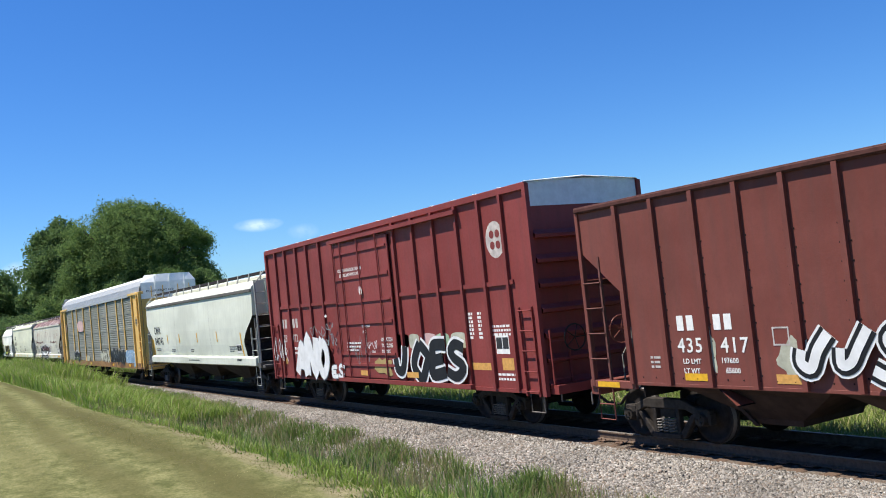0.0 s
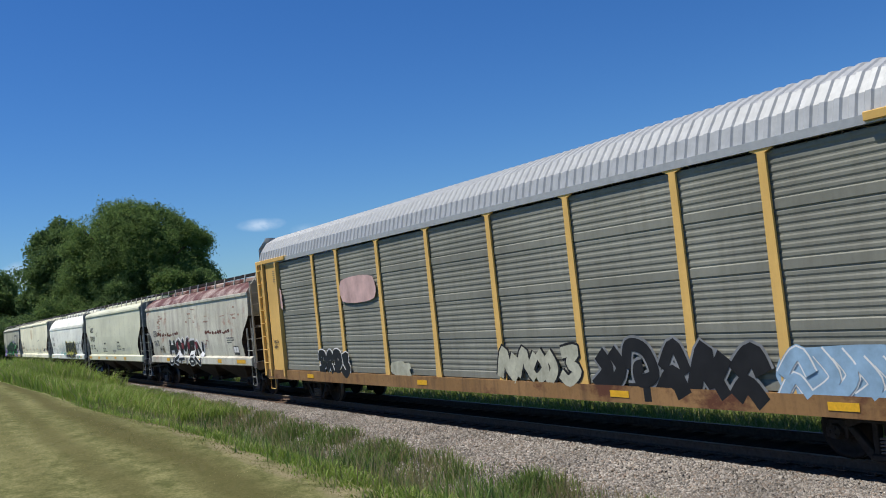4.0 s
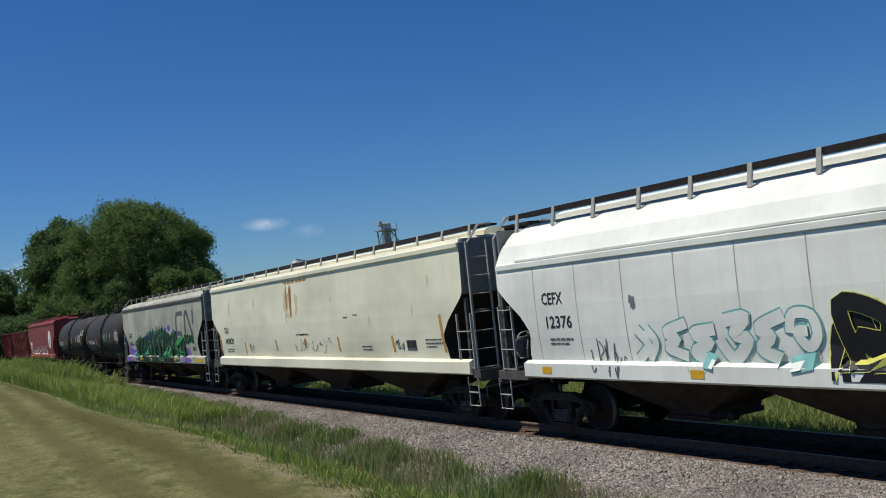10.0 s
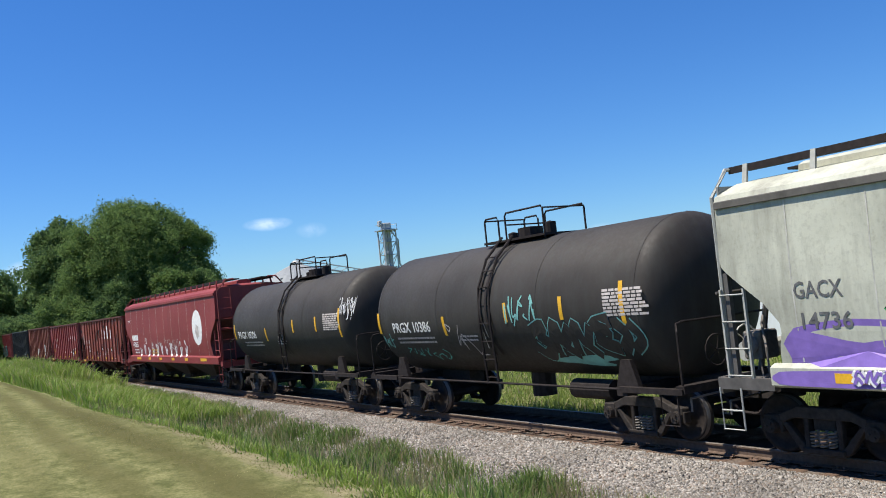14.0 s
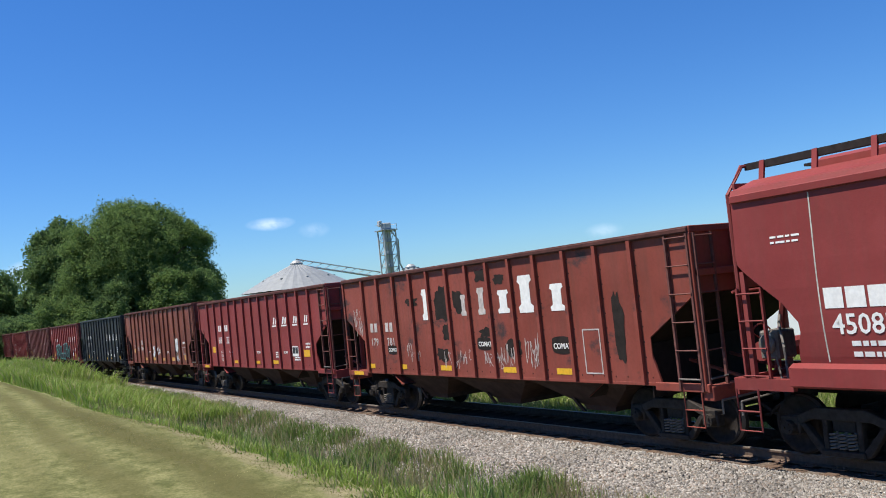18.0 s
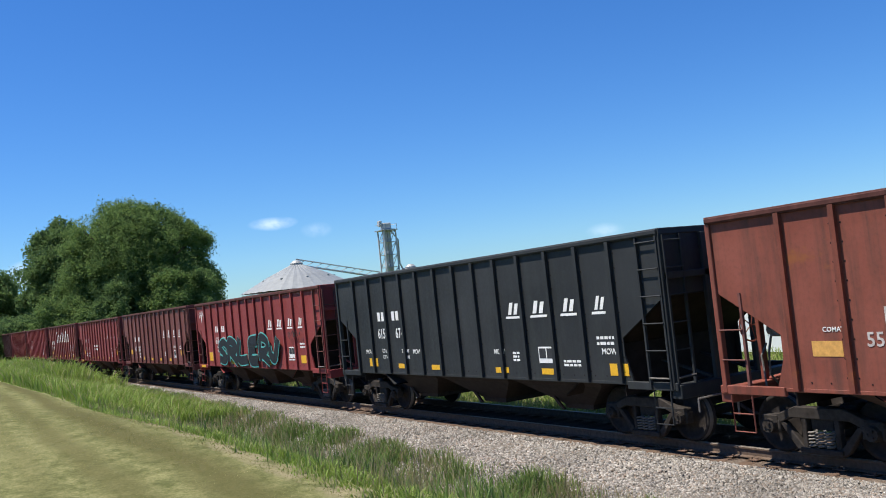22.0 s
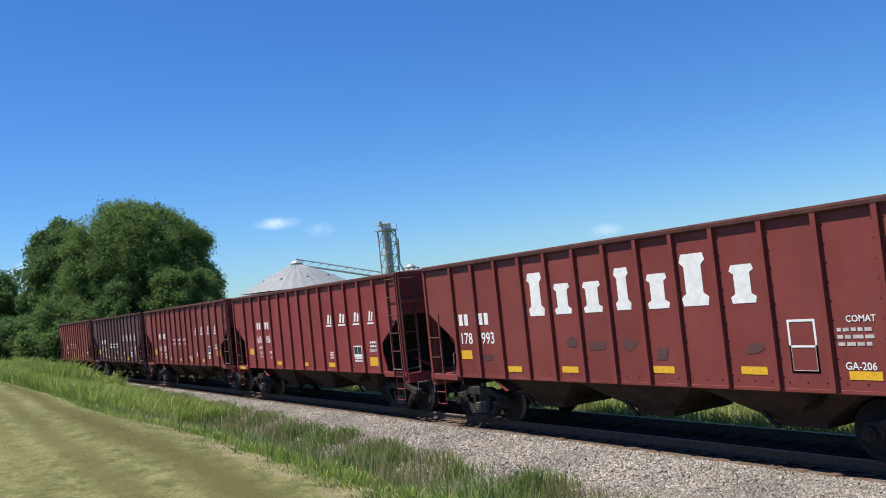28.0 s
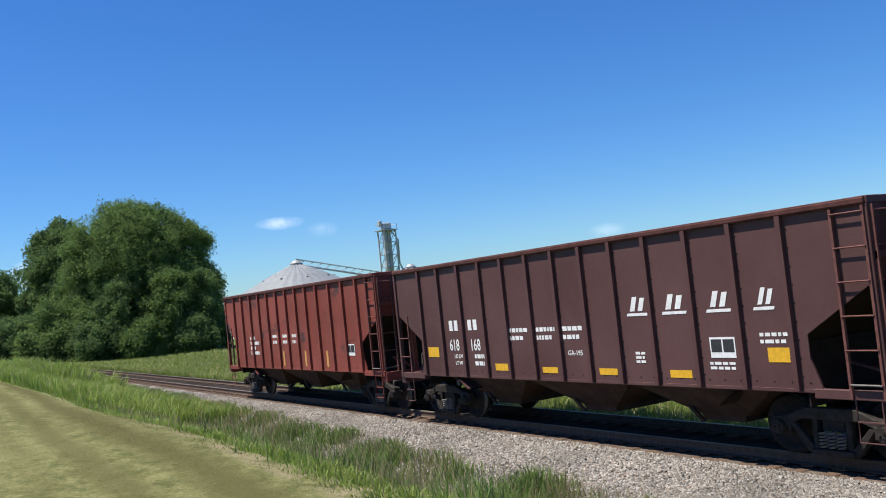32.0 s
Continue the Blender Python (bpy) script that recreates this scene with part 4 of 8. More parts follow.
    # underframe and bays
    bm = bmesh.new()
    box(bm, -0.2, 0.2, -half, half, 0.86, 1.15)
    part("centre_sill", bm, M_BLACKIRON, car)
    inner = half - 2.1
    bays = 3
    sy = 2 * inner / bays
    bm = bmesh.new()
    rows = []
    for z, fy, fx in ((1.3, 0.5, 1.42), (1.08, 0.47, 1.24), (0.52, 0.13, 0.68), (0.4, 0.125, 0.66)):
        rows.append([(-fx, -fy * sy, z), (fx, -fy * sy, z), (fx, fy * sy, z), (-fx, fy * sy, z)])
    made = quads(bm, rows, True)
    bm.faces.new(made[-1])
    bay = None
    for i in range(bays):
        y = -0.3 - inner + (i + 0.5) * sy
        if bay is None:
            ob = part("discharge_bay", bm, M_BAY, car)
            ob.matrix_basis = pose(0, y, 0)
            bay = ob.data
        else:
            shared("discharge_bay", bay, car, pose(0, y, 0))
        b2 = bmesh.new()
        box(b2, -0.7, 0.7, y - 0.52, y + 0.52, 0.34, 0.43)
        tube(b2, [(-0.62, y - 0.5, 0.46), (-0.62, y - 1.0, 0.47)], 0.04, 6)
        disc_x(b2, -0.72, -0.55, y - 1.0, 0.47, 0.08, 8)
        part("outlet_gate", b2, M_BLACKIRON, car)
    # end slope sheets below the body
    add_trucks(car, half - 1.13)
    return car


# ---- boxcar ----
def boxcar(name, y_mid, half, pitch, colour, roof, label):
    car = empty(name, TRACK_X, y_mid, 0, label, "freight car", GROUP)
    top, foot, w = 5.13, 0.86, 1.5
    for s in (-1, 1):
        bm = bmesh.new()
        slab(bm, [(-half, foot), (half, foot), (half, top), (-half, top)], s * w - 0.015, s * w + 0.015)
        part("side_sheet", bm, colour, car)
        bm = bmesh.new()
        box(bm, s * 1.53 - 0.05, s * 1.53 + 0.05, -half - 0.01, half + 0.01, top - 0.12, top + 0.03)
        part("top_chord", bm, colour, car, bevel=0.01)
        bm = bmesh.new()
        box(bm, s * 1.5 - 0.04, s * 1.5 + 0.018, -half + 0.01, half - 0.01, foot - 0.06, foot + 0.02)
        part("side_sill", bm, colour, car)
        for e in (-1, 1):
            bm = bmesh.new()
            box(bm, s * 1.54 - 0.05, s * 1.54 + 0.05, e * half - 0.06, e * half + 0.06, foot - 0.1, top)
            part("corner_post", bm, colour, car)
    door = (-0.35 + 1.55, -0.35 - 1.55)   # door from left end to right end as seen from the lawn
    ys = [6.8, 5.94, 4.97, 4.08, 3.08, -1.78, -2.81, -3.82, -4.9, -5.87, -6.75]
    bm = bmesh.new()
    slab(bm, [(-0.045, foot), (0.045, foot), (0.045, top - 0.1), (-0.045, top - 0.1)], -0.07, 0)
    rib = None
    for y in ys:
        if rib is None:
            ob = part("rib", bm, colour, car)
            rib = ob.data
            ob.matrix_basis = pose(-w - 0.016, y, 0)
        else:
            shared("rib", rib, car, pose(-w - 0.016, y, 0))
        shared("rib", rib, car, pose(w + 0.016, y, 0, 0, 0, 180))
    bm = bmesh.new()
    box(bm, -w - 0.055, -w - 0.016, 2.1, half - 0.75, 3.1, 3.2)
    part("belt_rail", bm, colour, car)
    bm = bmesh.new()
    box(bm, -w - 0.055, -w - 0.016, -half + 0.75, -1.78, 3.1, 3.2)
    part("belt_rail", bm, colour, car)
    # plug door with its rods and rails
    bm = bmesh.new()
    slab(bm, [(2.05, foot + 0.1), (-1.5, foot + 0.1), (-1.5, top - 0.35), (2.05, top - 0.35)], -w - 0.1, -w - 0.06)
    d = part("door", bm, colour, car, bevel=0.01)
    bm = bmesh.new()
    for z, k in ((1.32, 0.035), (1.62, 0.03), (2.5, 0.045), (3.08, 0.02), (3.78, 0.045), (4.5, 0.03)):
        box(bm, -w - 0.13, -w - 0.1, -1.42, 1.98, z - k, z + k)
    part("door_stiffener", bm, colour, d)
    bm = bmesh.new()
    for y in (1.9, 1.38, 0.24, -0.92):
        tube(bm, [(-w - 0.14, y, foot + 0.05), (-w - 0.14, y, top - 0.2)], 0.022, 6)
    part("door_rod", bm, colour, d)
    for z in (foot + 0.02, top - 0.24):
        bm = bmesh.new()
        box(bm, -w - 0.16, -w - 0.05, -5.0, 2.2, z - 0.05, z + 0.05)
        part("door_track", bm, colour, car)
    # roof with cross ribs
    bm = bmesh.new()
    rows = [[(-1.56, y, top + 0.03), (0, y, top + 0.11), (1.56, y, top + 0.03)] for y in (-half - 0.03, half + 0.03)]
    quads(bm, rows)
    rows = [[(-1.56, y, top + 0.0), (0, y, top + 0.08), (1.56, y, top + 0.0)] for y in (-half - 0.03, half + 0.03)]
    quads(bm, rows)
    for k in range(17):
        y = -half + 2 * half * k / 16
        quads(bm, [[(-1.56, y - 0.05, top + 0.04), (0, y - 0.05, top + 0.12), (1.56, y - 0.05, top + 0.04)], [(-1.56, y, top + 0.05), (0, y, top + 0.14), (1.56, y, top + 0.05)], [(-1.56, y + 0.05, top + 0.04), (0, y + 0.05, top + 0.12), (1.56, y + 0.05, top + 0.04)]])
    part("roof", bm, roof, car)
    for s in (-1, 1):
        # corrugated end: wide horizontal ribs
        bm = bmesh.new()
        rows = []
        z = foot
        prof = [(foot - 0.05, 0)]
        for k in range(7):
            z0 = foot + 0.02 + k * 0.51
            prof += [(z0 + 0.02, 0.0), (z0 + 0.03, 0.03), (z0 + 0.05, 0.12), (z0 + 0.12, 0.13), (z0 + 0.2, 0.02), (z0 + 0.22, 0.0)]
        prof += [(top - 0.5, 0), (top + 0.02, 0)]
        quads(bm, [[(x, s * (half + dy), z) for x in (-w, w)] for z, dy in prof])
        part("end_wall", bm, colour, car)
        bm = bmesh.new()
        slab_y = s * (half + 0.012)
        quads(bm, [[(-w + 0.02, slab_y, top - 0.48), (w - 0.02, slab_y, top - 0.48)], [(-w + 0.02, slab_y, top + 0.02), (w - 0.02, slab_y, top + 0.02)], [(-0.7, slab_y, top + 0.075), (0.7, slab_y, top + 0.075)]])
        part("end_panel", bm, roof, car, "pale grey upper end panel")
        bm = bmesh.new()
        y0, y1 = sorted((s * (half - 0.2), s * (half + 0.3)))
        box(bm, -1.45, 1.45, y0, y1, 0.8, 0.98)
        part("end_sill", bm, colour, car)
        ladder(car, pose(-w + 0.3, s * (half + 0.16), 0, 0, 0, 0 if s < 0 else 180), 0.45, 1.0, 2.1, colour, 0.38)
        ladder(car, pose(-w - 0.06, s * (half - 0.4), 0, 0, 0, -90), 0.45, 0.75, 2.6, colour, 0.42)
        bm = bmesh.new()
        y0 = s * (half - 0.15)
        tube(bm, [(-w, y0, 0.9), (-w, y0, 0.42), (-w, y0 - s * 0.45, 0.42), (-w, y0 - s * 0.45, 0.9)], 0.018, 5)
        part("sill_step", bm, M_SPRING, car)
        coupler(car, s * pitch / 2)
    bm = bmesh.new()
    box(bm, -0.2, 0.2, -half, half, 0.7, 1.0)
    box(bm, -1.4, 1.4, -half + 0.05, half - 0.05, 0.9, 1.0)
    part("underframe", bm, M_BLACKIRON, car)
    brake_wheel(car, -0.9, -half - 0.3, 1.9, M_STEEL)
    add_trucks(car, half - 2.5)
    return car


# ---- enclosed car carrier ----
def autorack(name, y_mid, half, pitch, yellow, grey, silver, label):
    car = empty(name, TRACK_X, y_mid, 0, label, "freight car", GROUP)
    top, foot, w = 4.8, 1.0, 1.48
    for s in (-1, 1):
        # perforated corrugated screens between posts, in four bands with flat joints
        at = (half - 1.85, 8.45, 6.65, 4.0, 1.3, -1.44, -4.17, -7.03, -8.87, 1.7 - half)
        prof = []
        band = (top - foot - 0.2) / 4
        for b in range(4):
            z = foot + 0.08 + b * band
            prof += [(z, 0.025), (z + 0.14, 0.025)]
            for k in range(6):
                q = z + 0.16 + k * (band - 0.16) / 6
                prof += [(q, 0.006), (q + 0.03, 0.016), (q + 0.075, 0.016), (q + 0.1, 0.006)]
        for y1, y0 in zip(at, at[1:]):
            bm = bmesh.new()
            quads(bm, [[(s * (w + dx), y0 + 0.02, z), (s * (w + dx), y1 - 0.02, z)] for z, dx in prof])
            part("side_screen", bm, grey, car)
        post = None
        for y in at[1:-1]:
            if post is None:
                b2 = bmesh.new()
                slab(b2, [(-0.14, foot - 0.1), (0.14, foot - 0.1), (0.1, foot + 0.5), (0.075, top - 0.16), (0.2, top - 0.12), (0.2, top - 0.02), (-0.2, top - 0.02), (-0.2, top - 0.12), (-0.075, top - 0.16), (-0.1, foot + 0.5)], s * (w + 0.055) - 0.02, s * (w + 0.055) + 0.02)
                ob = part("post", b2, yellow, car)
                ob.matrix_basis = pose(0, y, 0)
                post = ob.data
            else:
                shared("post", post, car, pose(0, y, 0))
        for e in (-1, 1):
            bm = bmesh.new()
            y0, y1 = sorted((e * (half - 1.9), e * half))
            slab(bm, [(y0, foot - 0.1), (y1, foot - 0.1), (y1, top), (y0, top)], s * (w + 0.03) - 0.03, s * (w + 0.03) + 0.03)
            part("end_panel", bm, yellow, car)
            for back, hw, low in ((0.06, 0.07, 0.02), (0.6, 0.045, 0.06), (1.85, 0.06, 0.1)):
                ym = e * (half - back)
                bm = bmesh.new()
                box(bm, s * (w + 0.1) - 0.05, s * (w + 0.1) + 0.05, ym - hw, ym + hw, foot - 0.15, top - low)
                part("end_post", bm, yellow, car)
            if s < 0:
                for k in range(8):
                    zr = foot + 0.3 + 0.46 * k
                    grab(car, [(-w - 0.05, e * (half - 0.14), zr - 0.03), (-w - 0.17, e * (half - 0.16), zr), (-w - 0.17, e * (half - 0.52), zr), (-w - 0.05, e * (half - 0.54), zr - 0.03)], yellow, 0.016)
                # black strip on the panel, imitating the shade in the post's gap
                bm = bmesh.new()
                y0, y1 = sorted((e * (half - 0.66), e * (half - 0.73)))
                box(bm, -w - 0.066, -w - 0.05, y0, y1, foot + 0.02, top - 0.1)
                part("door_slot", bm, M_BLACKIRON, car, "dark strip drawn for the shaded gap beside the end post")
        bm = bmesh.new()
        box(bm, s * w - 0.05, s * w + 0.08 if s > 0 else s * w + 0.05, -half, half, top - 0.1, top + 0.03)
        if s < 0:
            box(bm, -w - 0.09, -w - 0.04, -half, half, top - 0.1, top + 0.03)
        part("top_chord", bm, silver, car)
        for e in (-1, 1):
            bm = bmesh.new()
            y0, y1 = sorted((e * (half - 2.7), e * (half + 0.04)))
            box(bm, s * w - 0.14, s * w + 0.14, y0, y1, top - 0.07, top + 0.06)
            part("end_header", bm, yellow, car, bevel=0.012)
        bm = bmesh.new()
        box(bm, s * w - 0.09, s * w + 0.09, -half + 0.02, half - 0.02, foot - 0.25, foot + 0.06)
        part("side_sill", bm, M_CARRIERSILL, car, "rust-streaked brown side sill")
    # arched corrugated roof
    arch = [(-1.5, top + 0.03), (-1.42, top + 0.35), (-1.2, top + 0.66), (-0.8, top + 0.86), (0, top + 0.93), (0.8, top + 0.86), (1.2, top + 0.66), (1.42, top + 0.35), (1.5, top + 0.03)]
    bm = bmesh.new()
    rows = []
    k = 0
    y = -half + 0.35
    while y < half - 0.35:
        for dy, g in ((0, 1.0), (0.09, 1.0), (0.12, 1.022), (0.21, 1.022)):
            rows.append([(x * g, y + dy, top + (z - top) * g) for x, z in arch])
        y += 0.24
    quads(bm, rows)
    part("roof", bm, silver, car)
    for e in (-1, 1):
        bm = bmesh.new()
        ye = e * half
        # tri-fold end doors: vertical panels below, slanted caps above
        xs = (-1.46, -0.75, -0.02, 0.02, 0.75, 1.46)
        fold = (0.0, 0.28, 0.34, 0.34, 0.28, 0.0)
        quads(bm, [[(x, ye + e * d, z) for x, d in zip(xs, fold)] for z in (foot, top - 0.35)])
        d = part("end_door", bm, yellow, car)
        bm = bmesh.new()
        quads(bm, [[(x, ye + e * d, z) for x, d in zip(xs, fold)] for z in (top - 0.35, top + 0.5)] + [[(x * 0.82, ye + e * (d - 0.12), top + 0.9) for x, d in zip(xs, fold)]])
        for x in (-0.78, -0.02, 0.78):
            tube(bm, [(x, ye + e * 0.36, top - 0.4), (x, ye + e * 0.34, top + 0.8)], 0.03, 5)
        part("door_cap", bm, M_CAPWHITE, car, "white painted upper end door")
        bm = bmesh.new()
        for x in (-1.0, -0.4, 0.4, 1.0):
            tube(bm, [(x, ye + e * 0.36, foot), (x, ye + e * 0.36, top + 0.3)], 0.025, 5)
        part("door_rod", bm, yellow, d)
        bm = bmesh.new()
        y0, y1 = sorted((ye - e * 0.5, ye + e * 0.35))
        box(bm, -1.4, 1.4, y0, y1, foot - 0.3, foot - 0.02)
        part("end_sill", bm, yellow, car)
        bm = bmesh.new()
        yy = ye - e * 0.1
        tube(bm, [(-w, yy, 0.85), (-w, yy, 0.38), (-w, yy - e * 0.45, 0.38), (-w, yy - e * 0.45, 0.85)], 0.018, 5)
        part("sill_step", bm, yellow, car)
        coupler(car, e * pitch / 2, 0.84)
    bm = bmesh.new()
    box(bm, -1.35, 1.35, -half, half, 0.8, 1.0)
    box(bm, -0.25, 0.25, -half, half, 0.6, 0.85)
    part("flat_deck", bm, M_BLACKIRON, car)
    bm = bmesh.new()
    box(bm, -1.45, 1.45, -half + 0.1, half - 0.1, 2.85, 2.95)
    part("upper_deck", bm, M_BLACKIRON, car)
    add_trucks(car, half - 3.2)
    return car


# ---- tank car ----
def tank_car(name, y_mid, half, pitch, colour, label, radius=1.54, zc=2.57):
    car = empty(name, TRACK_X, y_mid, 0, label, "freight car", GROUP)
    n = 40
    bm = bmesh.new()
    prof = [(-half, 0.02)] + [(-half + 0.62 * (1 - math.cos(a)), radius * math.sin(a)) for a in [math.pi / 2 * k / 7 for k in range(1, 8)]]
    prof += [(-y, r) for y, r in reversed(prof)]
    rows = [[(r * math.cos(2 * math.pi * k / n), y, zc + r * math.sin(2 * math.pi * k / n)) for k in range(n)] for y, r in prof]
    quads(bm, rows, True)
    part("tank_shell", bm, colour, car, smooth=True)
    for y in (-half + 0.66, -half * 0.36, half * 0.36, half - 0.66):
        bm = bmesh.new()
        rows = [[((radius + 0.006) * math.cos(2 * math.pi * k / n), y + d, zc + (radius + 0.006) * math.sin(2 * math.pi * k / n)) for k in range(n)] for d in (-0.02, 0.02)]
        quads(bm, rows, True)
        part("weld_band", bm, colour, car, smooth=True)
    for y in (0.0, -0.23):
        bm = bmesh.new()
        arc = [((radius + 0.03) * math.cos(a), y, zc + (radius + 0.03) * math.sin(a)) for a in [math.radians(80 + 140 * k / 20) for k in range(21)]]
        rows = [[(p[0], p[1] - 0.035, p[2]), (p[0], p[1] + 0.035, p[2])] for p in arc]
        quads(bm, rows)
        part("tank_strap", bm, M_BLACKIRON, car)
    # ladder up the middle
    for y in (0.07, -0.35):
        bm = bmesh.new()
        tube(bm, [(-1.48, y, 0.95), (-1.56, y, 2.3), (-1.5, y, 3.1), (-1.2, y, 3.72), (-0.7, y, zc + radius + 0.08)], 0.03, 6)
        part("ladder_stile", bm, M_BLACKIRON, car)
    bm = bmesh.new()
    tube(bm, [(0, -0.35, 0), (0, 0.07, 0)], 0.014, 5)
    rung = None
    for z, x in ((1.1, -1.49), (1.5, -1.52), (1.9, -1.545), (2.3, -1.565), (2.7, -1.535), (3.1, -1.5), (3.45, -1.36), (3.75, -1.17)):
        if rung is None:
            ob = part("rung", bm, M_BLACKIRON, car)
            ob.matrix_basis = pose(x, 0, z)
            rung = ob.data
        else:
            shared("rung", rung, car, pose(x, 0, z))
    # top platform with rails, manway and valves
    zt = zc + radius
    bm = bmesh.new()
    box(bm, -0.62, 0.62, -1.42, 0.95, zt - 0.02, zt + 0.03)
    part("top_platform", bm, M_BLACKIRON, car)
    for x in (-0.58, 0.58):
        for line in ([(x, 0.9, zt - 0.06), (x, 0.9, zt + 0.5), (x, 0.84, zt + 0.58), (x, 0.4, zt + 0.58), (x, 0.34, zt + 0.5), (x, 0.34, zt - 0.02)], [(x, 0.06, zt - 0.02), (x, 0.06, zt + 0.56), (x, 0.0, zt + 0.63), (x, -1.32, zt + 0.63), (x, -1.38, zt + 0.56), (x, -1.38, zt - 0.06)]):
            bm = bmesh.new()
            tube(bm, line, 0.024, 6)
            part("guard_hoop", bm, M_BLACKIRON, car)
    for y, z in ((0.9, zt + 0.54), (-1.38, zt + 0.58), (0.06, zt + 0.36)):
        bm = bmesh.new()
        tube(bm, [(-0.58, y, z), (0.58, y, z)], 0.02, 6)
        part("guard_rail", bm, M_BLACKIRON, car)
    for what, y, r, h in (("manway", -0.1, 0.3, 0.26), ("valve", -0.85, 0.14, 0.3), ("valve", 0.6, 0.12, 0.2)):
        bm = bmesh.new()
        rows = [[(q * math.cos(2 * math.pi * k / 14), y + q * math.sin(2 * math.pi * k / 14), z) for k in range(14)] for q, z in ((r, zt - 0.05), (r, zt + h), (0.01, zt + h + 0.03))]
        quads(bm, rows, True)
        part(what, bm, M_BLACKIRON, car)
    # stub sills, saddles, walkway rail along the foot
    for s in (-1, 1):
        yb = s * (half - 1.28)
        bm = bmesh.new()
        y0, y1 = sorted((yb - s * 1.5, s * (half + 0.2)))
        box(bm, -0.22, 0.22, y0, y1, 0.72, 1.1)
        part("stub_sill", bm, M_BLACKIRON, car)
        for sx in (-1, 1):
            bm = bmesh.new()
            slab(bm, [(yb - 0.3, 1.0), (yb + 0.3, 1.0), (yb + 0.12, 1.5), (yb - 0.12, 1.5)], sx * 1.3 - 0.05, sx * 1.3 + 0.05)
            part("saddle", bm, M_BLACKIRON, car)
        bm = bmesh.new()
        box(bm, -1.5, 1.5, yb - 0.14, yb + 0.14, 0.86, 1.02)
        box(bm, -1.5, 1.5, s * (half + 0.18) - 0.1, s * (half + 0.18) + 0.1, 0.95, 1.08)
        y0, y1 = sorted((yb, s * (half + 0.25)))
        box(bm, -1.54, -1.42, y0, y1, 0.93, 1.03)
        box(bm, 1.42, 1.54, y0, y1, 0.93, 1.03)
        part("end_platform", bm, M_BLACKIRON, car)
        bm = bmesh.new()
        tube(bm, [(-1.45, s * (half + 0.2), 1.0), (-1.45, s * (half + 0.2), 2.0), (-1.4, s * (half + 0.15), 2.12), (-1.2, s * (half + 0.1), 2.15), (0.9, s * (half + 0.1), 2.15)], 0.022, 6)
        tube(bm, [(-1.5, s * (half + 0.1), 1.0), (-1.5, s * (half + 0.1), 0.4), (-1.5, s * (half - 0.3), 0.4), (-1.5, s * (half - 0.3), 0.95)], 0.018, 5)
        part("hand_rail", bm, M_BLACKIRON, car)
        coupler(car, s * pitch / 2)
    bm = bmesh.new()
    for sx in (-1, 1):
        tube(bm, [(sx * 1.48, -half + 1.2, 0.98), (sx * 1.48, half - 1.2, 0.98)], 0.026, 6)
    part("side_rail", bm, M_BLACKIRON, car)
    bm = bmesh.new()
    rows = [[(0.28 * math.cos(2 * math.pi * k / 12), 0.28 * math.sin(2 * math.pi * k / 12), z) for k in range(12)] for z in (0.5, 1.08)]
    quads(bm, rows, True)
    part("bottom_outlet", bm, M_BLACKIRON, car)
    bm = bmesh.new()
    tube(bm, [(-0.9, -2.3, 0.86), (-0.9, -3.5, 0.86)], 0.2, 10)
    part("air_reservoir", bm, M_BLACKIRON, car)
    add_trucks(car, half - 1.28)
    brake_wheel(car, -0.6, -half - 0.25, 1.6, M_BLACKIRON)
    return car


M_BAYBROWN = plain("grimy_brown_bay_steel", (0.05, 0.032, 0.027), 0.85, 0.0, 0.35, 3)
# covered hopper bays: dirty steel, darkened for the shade under the sill
M_BAY = plain("grimy_shaded_bay_steel", (0.046, 0.037, 0.03), 0.85, 0.05, 0.4, 3)

# ---- colours of the cars ----
RED = (0.222, 0.046, 0.038)
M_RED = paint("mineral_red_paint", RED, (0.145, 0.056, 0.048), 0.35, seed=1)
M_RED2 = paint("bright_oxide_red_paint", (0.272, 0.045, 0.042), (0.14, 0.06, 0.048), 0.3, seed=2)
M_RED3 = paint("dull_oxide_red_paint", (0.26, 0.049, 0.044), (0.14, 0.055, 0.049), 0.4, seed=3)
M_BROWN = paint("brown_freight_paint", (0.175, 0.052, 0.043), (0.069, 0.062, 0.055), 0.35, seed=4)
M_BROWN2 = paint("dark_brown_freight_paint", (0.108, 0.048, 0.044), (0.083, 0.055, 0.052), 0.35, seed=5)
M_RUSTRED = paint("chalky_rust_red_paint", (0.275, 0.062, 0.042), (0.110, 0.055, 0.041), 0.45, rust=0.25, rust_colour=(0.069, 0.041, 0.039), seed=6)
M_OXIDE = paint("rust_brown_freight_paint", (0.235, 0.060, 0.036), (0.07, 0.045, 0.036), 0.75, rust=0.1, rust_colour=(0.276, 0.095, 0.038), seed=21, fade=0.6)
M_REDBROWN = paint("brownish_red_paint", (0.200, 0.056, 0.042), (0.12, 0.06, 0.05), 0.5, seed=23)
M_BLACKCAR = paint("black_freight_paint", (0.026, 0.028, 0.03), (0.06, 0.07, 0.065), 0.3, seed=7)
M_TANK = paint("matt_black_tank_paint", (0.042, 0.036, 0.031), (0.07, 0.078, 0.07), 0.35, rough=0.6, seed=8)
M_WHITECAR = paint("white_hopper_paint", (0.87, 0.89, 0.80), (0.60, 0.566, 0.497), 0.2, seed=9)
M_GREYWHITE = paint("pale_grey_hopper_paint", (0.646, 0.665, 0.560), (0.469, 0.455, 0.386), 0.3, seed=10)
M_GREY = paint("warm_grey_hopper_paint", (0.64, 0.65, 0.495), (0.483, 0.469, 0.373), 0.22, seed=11)
